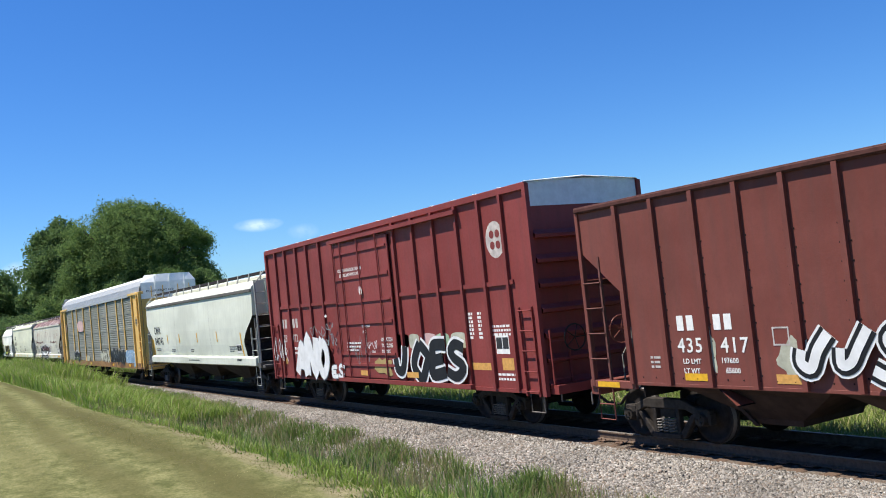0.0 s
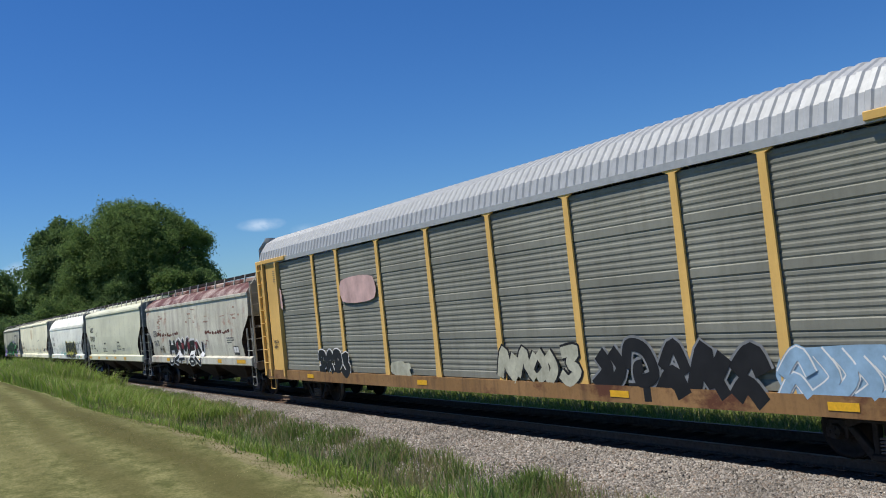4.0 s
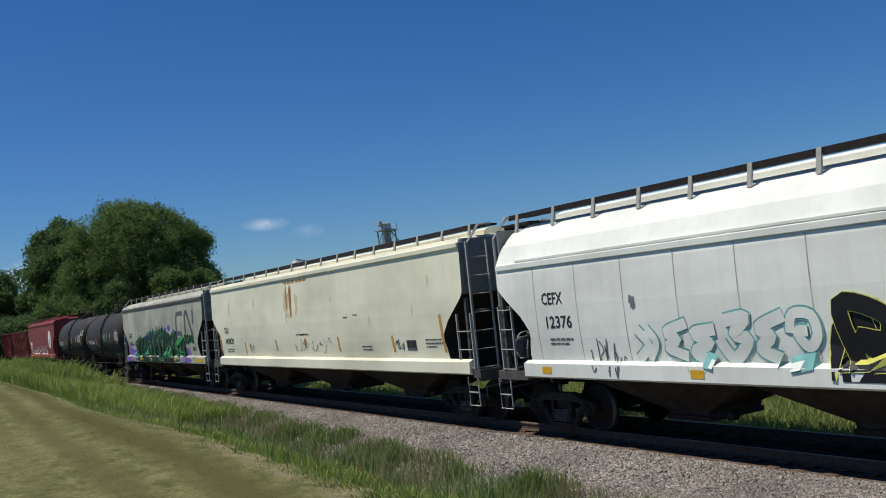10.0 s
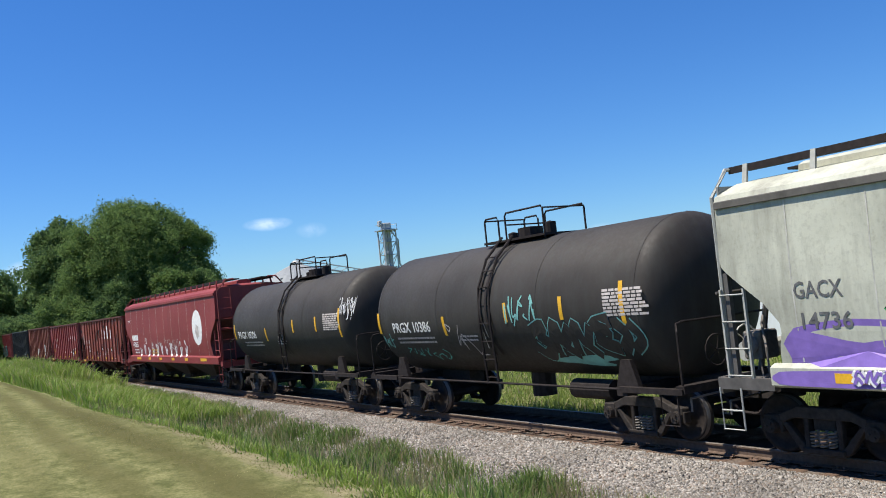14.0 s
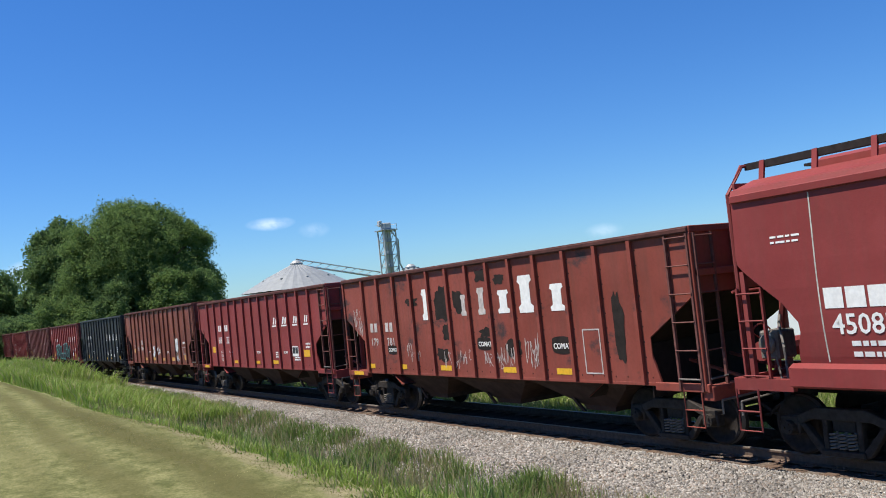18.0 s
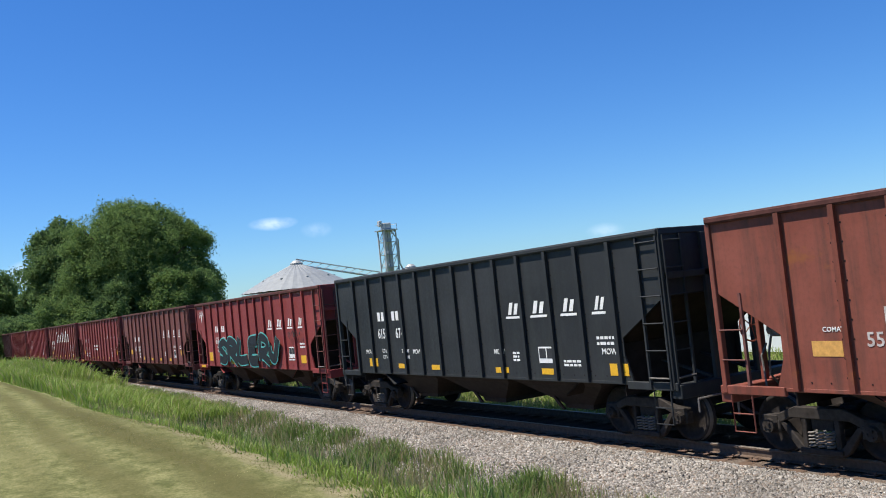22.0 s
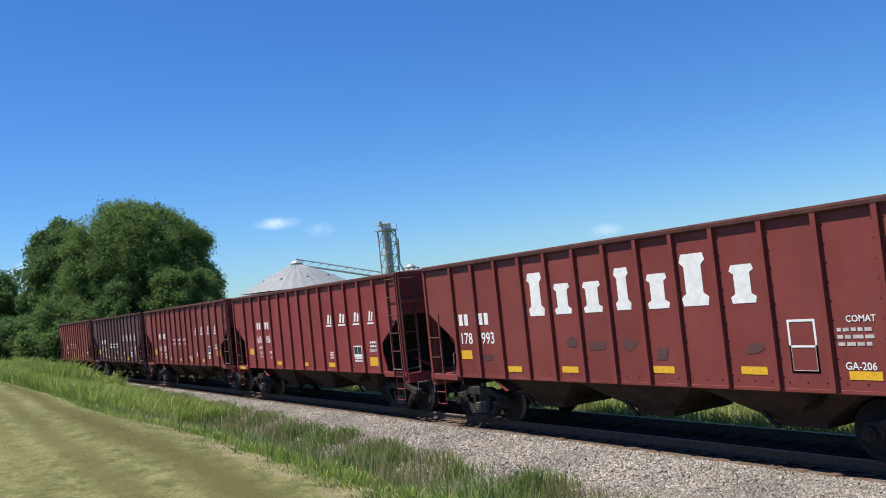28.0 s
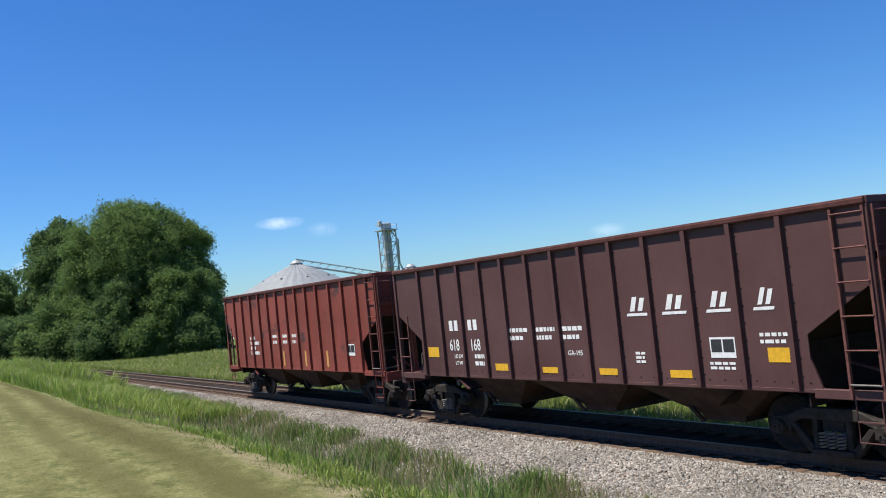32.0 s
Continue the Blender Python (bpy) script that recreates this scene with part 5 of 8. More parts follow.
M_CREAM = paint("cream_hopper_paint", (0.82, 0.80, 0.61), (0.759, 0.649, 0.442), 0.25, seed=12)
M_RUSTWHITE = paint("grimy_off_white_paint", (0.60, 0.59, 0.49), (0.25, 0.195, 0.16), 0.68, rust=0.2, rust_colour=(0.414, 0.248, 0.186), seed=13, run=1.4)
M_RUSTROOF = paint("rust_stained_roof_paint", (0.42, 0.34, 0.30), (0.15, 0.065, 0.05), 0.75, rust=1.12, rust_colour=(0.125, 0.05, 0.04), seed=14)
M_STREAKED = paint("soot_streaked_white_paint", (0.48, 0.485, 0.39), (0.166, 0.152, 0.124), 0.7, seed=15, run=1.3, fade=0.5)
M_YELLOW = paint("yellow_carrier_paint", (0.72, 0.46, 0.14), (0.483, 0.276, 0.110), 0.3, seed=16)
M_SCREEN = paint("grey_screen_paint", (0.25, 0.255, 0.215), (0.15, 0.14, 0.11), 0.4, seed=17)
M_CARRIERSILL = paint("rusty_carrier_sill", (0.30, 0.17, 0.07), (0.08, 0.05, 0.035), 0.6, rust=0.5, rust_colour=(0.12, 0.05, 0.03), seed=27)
M_GALV = plain("galvanised_roof", (0.4, 0.416, 0.42), 0.5, 0.25, 0.12, 5)
M_CAPWHITE = plain("white_door_paint", (0.84, 0.85, 0.83), 0.5, 0, 0.08, 5)
M_PALEGREY = plain("pale_grey_end_paint", (0.718, 0.759, 0.759), 0.55, 0, 0.1, 5)
M_PALESTEEL = plain("pale_painted_steel", (0.379, 0.379, 0.34), 0.6, 0.0, 0.2, 6)
# soot, plus the shadow line under the roof edge put into the colour
M_EAVE = plain("sooty_shadowed_eave_steel", (0.12, 0.112, 0.10), 0.75, 0, 0.3, 3)
# hopper end walls: body paint darkened to stand for their shade
M_ENDSHADE = plain("shaded_end_paint", (0.225, 0.237, 0.225), 0.65, 0, 0.2, 4)
# end-frame grey, taken darker to carry the shade between the cars
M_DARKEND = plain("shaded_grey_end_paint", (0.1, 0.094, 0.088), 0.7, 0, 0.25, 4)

CARS = []


def couple(build, front, back, *args, **keys):
    """Build a car between two coupling lines, given as places along the track at the start."""
    keys.setdefault("gap", 1.1)
    gap = keys.pop("gap")
    gap = back - front - keys.pop("body", back - front - gap)
    car = build(args[0], (front + back) / 2, (back - front - gap) / 2, back - front, *args[1:], **keys)
    CARS.append((car, (front + back) / 2))
    return car


C0 = couple(open_hopper, -0.4, 14.34, "hopper_car", 4.33, M_REDBROWN, "tall mineral red open hopper car with white graffiti", cut_z=(3.55, 2.6), gap=1.5)
C1 = couple(boxcar, 14.44, 31.11, "boxcar", M_RED3, M_PALEGREY, "mineral red boxcar with plug door and white graffiti", gap=1.32)
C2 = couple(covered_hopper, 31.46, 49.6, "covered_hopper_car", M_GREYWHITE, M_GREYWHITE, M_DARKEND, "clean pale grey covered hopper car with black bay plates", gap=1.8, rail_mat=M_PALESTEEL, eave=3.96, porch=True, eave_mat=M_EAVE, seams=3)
C3 = couple(autorack, 49.35, 77.02, "car_carrier", M_YELLOW, M_SCREEN, M_GALV, "yellow and grey enclosed car carrier with arched silver roof", gap=1.03)
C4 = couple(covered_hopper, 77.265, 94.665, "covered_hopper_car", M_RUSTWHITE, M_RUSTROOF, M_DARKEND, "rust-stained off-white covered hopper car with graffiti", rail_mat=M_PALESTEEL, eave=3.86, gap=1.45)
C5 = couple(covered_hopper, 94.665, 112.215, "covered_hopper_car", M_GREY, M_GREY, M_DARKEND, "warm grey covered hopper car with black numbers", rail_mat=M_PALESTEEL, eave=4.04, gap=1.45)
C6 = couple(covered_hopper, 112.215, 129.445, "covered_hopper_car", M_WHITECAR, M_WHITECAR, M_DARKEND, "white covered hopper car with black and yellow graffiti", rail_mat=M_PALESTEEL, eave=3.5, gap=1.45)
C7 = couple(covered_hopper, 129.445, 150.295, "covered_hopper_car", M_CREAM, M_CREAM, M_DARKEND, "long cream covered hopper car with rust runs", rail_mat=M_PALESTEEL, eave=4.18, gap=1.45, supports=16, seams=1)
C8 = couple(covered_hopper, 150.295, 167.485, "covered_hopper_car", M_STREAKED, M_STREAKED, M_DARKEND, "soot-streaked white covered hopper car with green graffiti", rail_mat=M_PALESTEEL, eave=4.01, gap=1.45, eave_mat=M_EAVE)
C9 = couple(tank_car, 167.5, 180.1, "tank_car", M_TANK, "matt black tank car with teal graffiti", gap=1.35)
C10 = couple(tank_car, 180.1, 192.65, "tank_car", M_TANK, "matt black tank car with white scrawl on its end", gap=1.35)
C11 = couple(covered_hopper, 192.625, 211.2, "covered_hopper_car", M_RED2, M_RED2, M_RED3, "oxide red covered hopper car with round white emblem", eave=4.06, gap=1.65, rail_mat=M_RED3, supports=18, slope=M_BROWN2)
C12 = couple(open_hopper, 210.76, 225.52, "hopper_car", 3.67, M_RUSTRED, "worn rust-red open hopper car with faded white lettering", body=13.60)
C13 = couple(open_hopper, 225.52, 240.34, "hopper_car", 3.67, M_RED2, "oxide red open hopper car with white lettering", body=13.60)
C14 = couple(open_hopper, 240.34, 254.85, "hopper_car", 3.75, M_OXIDE, "rusty brown-red open hopper car with white scrawls", body=13.78, rib_at=[5.75, 4.79, 3.88, 2.92, 2.04, 1.22, 0.19, -0.84, -1.7, -2.55, -3.61, -4.56, -5.6])
C15 = couple(open_hopper, 254.85, 269.73, "hopper_car", 3.71, M_BLACKCAR, "black open hopper car with white lettering", body=13.34, chord=M_BLACKCAR)
C16 = couple(open_hopper, 269.73, 284.31, "hopper_car", 3.65, M_RED2, "oxide red open hopper car with teal graffiti", body=13.60)
C17 = couple(open_hopper, 284.31, 299.28, "hopper_car", 3.67, M_BROWN, "brown-red open hopper car with white lettering", body=13.56)
C18 = couple(open_hopper, 299.28, 313.9, "hopper_car", 3.65, M_RED3, "dull red open hopper car with white lettering", body=13.60)
C19 = couple(open_hopper, 313.9, 328.98, "hopper_car", 3.67, M_RED, "mineral red open hopper car with large white letters", body=13.60)
C20 = couple(open_hopper, 328.98, 343.93, "hopper_car", 3.67, M_RED2, "oxide red open hopper car with white numbers", body=13.46)
C21 = couple(open_hopper, 343.93, 358.41, "hopper_car", 3.69, M_RED, "mineral red open hopper car with white numbers", body=13.70)
C22 = couple(open_hopper, 358.41, 373.07, "hopper_car", 3.7, M_BROWN2, "dark brown open hopper car with yellow markers", body=13.60)
C23 = couple(open_hopper, 373.07, 387.52, "hopper_car", 3.75, M_RUSTRED, "weathered red open hopper car at the train's end", body=13.2)
NUDGE = {13: 0.07, 17: 0.08, 19: 0.14, 20: 0.13, 21: -0.12}     # slack in the couplings
for i, dy in NUDGE.items():
    CARS[i] = (CARS[i][0], CARS[i][1] + dy)
# the warm grey hopper runs on bearings with blue caps
blue_cap = None
for truck in [o for o in C5.children if o.name.startswith("truck")]:
    for cap in [o for o in truck.children if o.name.startswith("bearing_cap")]:
        if blue_cap is None:
            blue_cap = cap.data.copy()
            blue_cap.materials[0] = M_CAPBLUE
        cap.data = blue_cap
for spare in (*TRUCK.children, TRUCK):
    bpy.data.objects.remove(spare)

# ---- paint on the cars: lettering, markers, graffiti ----
def flat(x):
    return lambda y, z, off: (-x - off, y, z)


def hopper_skin(y, z, off):
    """The bulging side of a covered hopper, with the sill proud of it."""
    return (-(1.622 if z < 1.43 else side_x(z)) - off, y, z)


def tank_skin(y, z, off, r=1.54, zc=2.57):
    q = max(-1.0, min(1.0, (z - zc) / r))
    a = math.asin(q)
    return (-(r + off) * math.cos(a), y, zc + (r + off) * math.sin(a))


def ribbon(bm, skin, pts, widths, off):
    """A painted stroke through points (y, z), pointed or blunt by its widths."""
    n = len(pts)
    rows = []
    for i, (y, z) in enumerate(pts):
        y0, z0 = pts[max(0, i - 1)]
        y1, z1 = pts[min(n - 1, i + 1)]
        d = math.hypot(y1 - y0, z1 - z0) or 1
        ny, nz = -(z1 - z0) / d, (y1 - y0) / d
        w = widths[i] / 2
        rows.append([bm.verts.new(skin(y + ny * w, z + nz * w, off + 0.0002 * i)), bm.verts.new(skin(y - ny * w, z - nz * w, off + 0.0002 * i))])
    for a, b in zip(rows, rows[1:]):
        bm.faces.new((a[0], a[1], b[1], b[0]))


def curve(pts, k=4):
    """A rounder line through points (Catmull-Rom)."""
    p = [pts[0]] + list(pts) + [pts[-1]]
    out = []
    for i in range(1, len(p) - 2):
        for j in range(k):
            t = j / k
            out.append(tuple(0.5 * (2 * p[i][a] + (p[i + 1][a] - p[i - 1][a]) * t + (2 * p[i - 1][a] - 5 * p[i][a] + 4 * p[i + 1][a] - p[i + 2][a]) * t * t + (3 * p[i][a] - p[i - 1][a] - 3 * p[i + 1][a] + p[i + 2][a]) * t ** 3) for a in (0, 1)))
    out.append(tuple(pts[-1]))
    return out


# skeletons of abstract spray-paint forms in a unit box, chevrons, hooks and zigzags
FORMS = [
    [[(0.05, 0.1), (0.3, 1.0), (0.55, 0.35), (0.95, 0.9)], [(0.6, 0.35), (0.9, 0.0)]],
    [[(0.85, 0.95), (0.15, 0.75), (0.6, 0.55), (0.2, 0.3), (0.9, 0.05)]],
    [[(0.1, 0.6), (0.2, 1.0), (0.7, 0.95), (0.85, 0.5), (0.5, 0.3), (0.35, 0.6), (0.6, 0.65)], [(0.1, 0.0), (0.8, 0.1)]],
    [[(0.05, 0.05), (0.45, 0.5), (0.1, 0.95)], [(0.45, 0.05), (0.85, 0.5), (0.5, 0.95)]],
    [[(0.1, 0.3), (0.5, 0.0), (0.9, 0.35), (0.5, 0.55), (0.75, 1.0), (0.15, 0.85)]],
    [[(0.15, 0.0), (0.5, 0.4), (0.85, 0.0)], [(0.15, 0.5), (0.5, 1.0), (0.85, 0.5)]],
]


BOLD = {
    "v": [[(0.05, 0.95), (0.2, 0.55), (0.45, 0.05), (0.75, 0.55), (0.95, 0.95)]],
    "j": [[(0.0, 0.62), (0.12, 0.3), (0.4, 0.25), (0.55, 0.6), (0.6, 0.98)]],
    "o": [[(0.5, 0.95), (0.15, 0.7), (0.15, 0.3), (0.5, 0.05), (0.85, 0.3), (0.85, 0.7), (0.5, 0.95)]],
    "e": [[(0.85, 0.92), (0.2, 0.88), (0.2, 0.5), (0.2, 0.1), (0.9, 0.08)], [(0.2, 0.5), (0.75, 0.52)]],
    "s": [[(0.9, 0.85), (0.5, 0.97), (0.15, 0.75), (0.45, 0.52), (0.85, 0.3), (0.55, 0.05), (0.08, 0.15)]],
    "a": [[(0.05, 0.0), (0.3, 0.6), (0.5, 0.98), (0.7, 0.6), (0.95, 0.0)], [(0.25, 0.35), (0.75, 0.35)]],
    "m": [[(0.05, 0.0), (0.12, 0.95), (0.5, 0.4), (0.88, 0.95), (0.95, 0.0)]],
    "h": [[(0.12, 0.0), (0.15, 1.0)], [(0.88, 0.0), (0.85, 1.0)], [(0.15, 0.5), (0.85, 0.55)]],
    "u": [[(0.12, 1.0), (0.12, 0.25), (0.5, 0.03), (0.88, 0.25), (0.88, 1.0)]],
    "n": [[(0.1, 0.0), (0.12, 0.95), (0.85, 0.08), (0.88, 1.0)]],
    "k": [[(0.12, 0.0), (0.15, 1.0)], [(0.9, 1.0), (0.2, 0.5), (0.92, 0.0)]],
    "r": [[(0.12, 0.0), (0.15, 0.95), (0.8, 0.8), (0.7, 0.5), (0.2, 0.48), (0.9, 0.0)]],
    "l": [[(0.2, 1.0), (0.15, 0.1), (0.9, 0.06)]],
    "i": [[(0.5, 0.0), (0.5, 1.0)]],
    "t": [[(0.02, 0.92), (0.98, 0.95)], [(0.5, 0.92), (0.48, 0.0)]],
}


def graffiti(car, skin, y, z, w, h, letters, materials, seed, weight=0.22, angular=False, halo=None, band=0.07, off=0.006, extra=None, forms="", second=None, lean=0.08):
    """A row of tangled abstract forms: a halo, an outline and a fill, stroke over stroke."""
    r = random.Random(seed)
    outline, fill = materials
    strokes = []
    for i in range(letters):
        fy = w / letters
        form = BOLD[forms[i]] if forms else FORMS[r.randrange(len(FORMS))]
        hh = h * r.uniform(0.78, 1.0)
        z0 = z + r.uniform(0, h - hh)
        for line in form:
            pts = [(y - fy * (i + 0.02 + px * 1.02 + r.uniform(-0.07, 0.07)) - lean * h * (pz - 0.5), z0 + hh * (0.1 + 0.8 * (pz + r.uniform(-0.06, 0.06)))) for px, pz in line]
            pts = pts if angular else curve(pts, 5)
            ww = [weight * h * r.uniform(0.8, 1.2)] * len(pts)
            if angular:
                ww = [weight * h * r.uniform(0.6, 1.5) for _ in pts]
                ww[-1] *= 0.15
            strokes.append((pts, ww, i))
    for name, material, grow, o in (("graffiti_halo", halo, 3.2 * band, 0.0), ("graffiti_outline", outline, 2 * band, 0.006), ("graffiti_fill", fill, 0.0, 0.013)):
        if material is None:
            continue
        bm = bmesh.new()
        for k, (pts, ww, i) in enumerate(strokes):
            if second and name == "graffiti_fill" and i in second[1]:
                continue
            ribbon(bm, skin, pts, [q + grow for q in ww], off + o + 0.00012 * k)
        tagged(part(name, bm, material, car), kind="stuff")
    if second:
        bm = bmesh.new()
        for k, (pts, ww, i) in enumerate(strokes):
            if i in second[1]:
                ribbon(bm, skin, pts, ww, off + 0.013 + 0.00012 * k)
        tagged(part("graffiti_fill", bm, second[0], car), kind="stuff")
    if extra:
        bm = bmesh.new()
        for k in range(letters * 2):
            a = y - r.uniform(0.05, 0.95) * w
            b = z + r.uniform(0.15, 0.85) * h
            ribbon(bm, skin, [(a, b), (a - r.uniform(0.05, 0.16), b + r.uniform(-0.1, 0.22)), (a - r.uniform(0.18, 0.3), b + r.uniform(-0.1, 0.1))], [0.02, 0.06, 0.01], off + 0.019 + 0.0001 * k)
        tagged(part("graffiti_accent", bm, extra, car), kind="stuff")


def burner(car, skin, y, z, w, h, rim, fill, shade, seed, strokes=24, rim_w=0.045, off=0.006, thick=0.3, dome=0.5, lean=0.5, sharp=False):
    """One dense interlocked piece: heavy leaning strokes, each with a bright rim, stroke over stroke."""
    r = random.Random(seed)
    n = 34

    def high(u):
        return h * (1 - dome + dome * math.sin(math.pi * (0.1 + 0.8 * u)) ** 1.2)
    rows, rim_rows = [], []
    for i in range(n + 1):
        u = i / n
        t = high(u) * r.uniform(0.68, 0.88)
        rows.append([skin(y - w * (0.03 + 0.94 * u), z + 0.06 * h + t * k / 6, off) for k in range(7)])
    bm = bmesh.new()
    quads(bm, rows)
    part("graffiti_body", bm, fill, car)
    edge, body, tone = bmesh.new(), bmesh.new(), bmesh.new()
    order = list(range(strokes))
    r.shuffle(order)
    for k, i in enumerate(order):
        u = (i + 0.5) / strokes
        hh = high(u)
        yy = y - w * u
        side_way = r.choice((1, 1, 1, -1))
        kind = r.choice((0, 2, 2, 0, 3, 3)) if sharp else r.randrange(4)
        run = lean * hh * r.uniform(0.4, 1.0) * side_way
        lo, up = z + hh * r.uniform(0.0, 0.18), z + hh * r.uniform(0.84, 1.0)
        if kind == 0:      # plain leaning bar, pointed
            pts = [(yy + run * 0.5, lo), (yy + run * 0.1, lo + 0.4 * hh), (yy - run * 0.1, lo + 0.6 * hh), (yy - run * 0.5, up)]
            ww = [0.25, 1.0, 0.9, 0.12]
        elif kind == 1:    # hook curling over
            pts = [(yy + run * 0.4, lo), (yy + run * 0.05, lo + 0.45 * hh), (yy - run * 0.15, up - 0.1 * hh), (yy - run * 0.55, up - 0.06 * hh), (yy - run * 0.8, up - 0.35 * hh)]
            ww = [0.2, 0.9, 1.0, 0.9, 0.15]
        elif kind == 2:    # zigzag arm
            pts = [(yy + run * 0.5, up), (yy + run * 0.1, lo + 0.5 * hh), (yy - run * 0.25, lo + 0.72 * hh), (yy - run * 0.7, lo)]
            ww = [0.15, 0.9, 0.9, 0.2]
        else:              # swash along the foot
            pts = [(yy + 0.45 * hh, lo + 0.12 * hh), (yy + 0.1 * hh, lo + 0.2 * hh), (yy - 0.3 * hh, lo + 0.34 * hh), (yy - 0.62 * hh, lo + 0.2 * hh)]
            ww = [0.1, 0.8, 0.9, 0.1]
        pts = [(min(max(a, y - w), y), min(b, z + hh)) for a, b in pts]
        pts = curve(pts, 5) if (kind == 1 or (k % 3 == 0 and not sharp)) else curve(pts, 1)
        m = len(pts) - 1
        wide = [thick * hh * 0.72 * float(np.interp(j / m * (len(ww) - 1), range(len(ww)), ww)) for j in range(m + 1)]
        o = off + 0.003 + 0.0005 * k
        ribbon(edge, skin, pts, [q + 2 * rim_w for q in wide], o)
        ribbon(body, skin, pts, wide, o + 0.00025)
        if shade is not None and k % 2:
            cut = 2 if len(pts) > 6 else 1
            ribbon(tone, skin, pts[cut:-cut], [q * 0.3 for q in wide[cut:-cut]], o + 0.0004 + 0.0002 * cut)
    tagged(part("graffiti_rim", edge, rim, car), kind="stuff")
    tagged(part("graffiti_fill", body, fill, car), kind="stuff")
    if shade is not None:
        tagged(part("graffiti_shade", tone, shade, car), kind="stuff")
    else:
        tone.free()


def scrawl(car, skin, y, z, w, h, n, material, seed, thick=0.025, off=0.006, loops=True):
    """A thin spray-can scribble."""
    r = random.Random(seed)
    bm = bmesh.new()
    for i in range(n):
        fy = w / n
        pts = [(y - fy * (i + r.uniform(-0.1, 1.1)), z + h * r.uniform(0, 1)) for _ in range(4)]
        pts = curve(pts, 5) if loops else pts
        ribbon(bm, skin, pts, [thick] * len(pts), off + 0.0002 * i)
    tagged(part("scrawl", bm, material, car), kind="stuff")


def spot(bm, skin, y, z, ry, rz, off, n=28):
    c = bm.verts.new(skin(y, z, off))
    ring = [bm.verts.new(skin(y + ry * math.cos(2 * math.pi * k / n), z + rz * math.sin(2 * math.pi * k / n), off)) for k in range(n)]
    for k in range(n):
        bm.faces.new((c, ring[k], ring[(k + 1) % n]))


def blotch(car, skin, y, z, w, h, material, seed, name="paint_patch", off=0.003, rough=0.25):
    """An uneven patch with a ragged rim."""
    r = random.Random(seed)
    bm = bmesh.new()
    n = 26
    c = bm.verts.new(skin(y - w / 2, z + h / 2, off))
    k0 = [1 - rough * r.random() for _ in range(n)]
    ring = []
    for k in range(n):
        a = 2 * math.pi * k / n
        q = (k0[k] + k0[k - 1]) / 2
        sq = 1 / max(abs(math.cos(a)), abs(math.sin(a))) ** 0.55
        ring.append(bm.verts.new(skin(y - w / 2 + w / 2 * q * math.cos(a) * sq, z + h / 2 + h / 2 * q * math.sin(a) * sq, off)))
    for k in range(n):
        bm.faces.new((c, ring[k], ring[(k + 1) % n]))
    return part(name, bm, material, car)


def marker(car, x, y, z, w=0.5, h=0.12, material=None, slant=0.0):
    return sign(car, "reflector", x, [rect(y, z, w, h, slant)], material or M_AMBER, "amber reflective marker strip")


def stencil_block(car, x, y, z, w=0.52, h=0.33, ink=None, field=None):
    """The lubrication stencil: a framed panel with two dark fields."""
    ink, field = ink or M_INK, field or M_WHITE
    sign(car, "stencil_panel", x, [rect(y, z, w, h)], field, proud=0.004)
    sign(car, "stencil_field", x, [rect(y - 0.05 * w, z + 0.28 * h, 0.42 * w, 0.62 * h), rect(y - 0.53 * w, z + 0.28 * h, 0.42 * w, 0.62 * h)], ink, proud=0.007)


def frame_sign(car, x, y, z, w, h, material, t=0.025):
    return sign(car, "stencil_frame", x, [rect(y, z, w, t), rect(y, z + h - t, w, t), rect(y, z + t, t, h - 2 * t), rect(y - w + t, z + t, t, h - 2 * t)], material)


def rail_mark(car, x, y, z, h=0.26, w=0.5, material=None):
    """Railway initials as two plain blocks of their size."""
    for q in (0.0, 0.17, 0.62, 0.79):
        sign(car, "initials_block", x, [rect(y - w * q, z, w * 0.11, h)], material or M_WHITE)


def italic_mark(car, x, places, z, h, material=None):
    """The road's italic emblem as plain slanted blocks, each over its bar."""
    for y, w in places:
        for dy, k, z0, z1 in ((0.06, 0.2, 0.0, 1.0), (0.06 + 0.36 * w, 0.2, 0.0, 0.9)):
            sign(car, "emblem_block", x, [rect(y - dy - 0.09 * z0, z + 0.085 + (h - 0.085) * z0, w * k, (h - 0.085) * (z1 - z0), 0.09 * (z1 - z0))], material or M_WHITE)
        sign(car, "emblem_bar", x, [rect(y + 0.03, z, w * 0.9, 0.05, 0.02)], material or M_WHITE)


def slab_letters(car, x, items, material):
    """The large display lettering as plain slab shapes of the letters' sizes."""
    for y, z, w, h in items:
        sign(car, "display_block", x, [[(y - 0.08 * w, z), (y - 0.88 * w, z), (y - 0.92 * w, z + 0.16 * h), (y - 0.76 * w, z + 0.24 * h), (y - 0.76 * w, z + 0.78 * h), (y - 0.9 * w, z + 0.86 * h), (y - 0.84 * w, z + h), (y - 0.14 * w, z + h), (y - 0.06 * w, z + 0.84 * h), (y - 0.2 * w, z + 0.76 * h), (y - 0.2 * w, z + 0.24 * h), (y - 0.04 * w, z + 0.16 * h)]], material)


M_SPRAYTAN = plain("sandy_yellow_spray_paint", (0.36, 0.27, 0.11), 0.6, 0, 0.2, 3)
M_SPRAYPINK = plain("dull_pink_spray_paint", (0.34, 0.17, 0.16), 0.6, 0, 0.2, 3)
M_SPRAYMINT = plain("pale_mint_spray_paint", (0.33, 0.48, 0.33), 0.6, 0, 0.2, 3)
M_SPRAYWHITE = plain("white_spray_paint", (0.72, 0.72, 0.71), 0.6, 0, 0.12, 3)
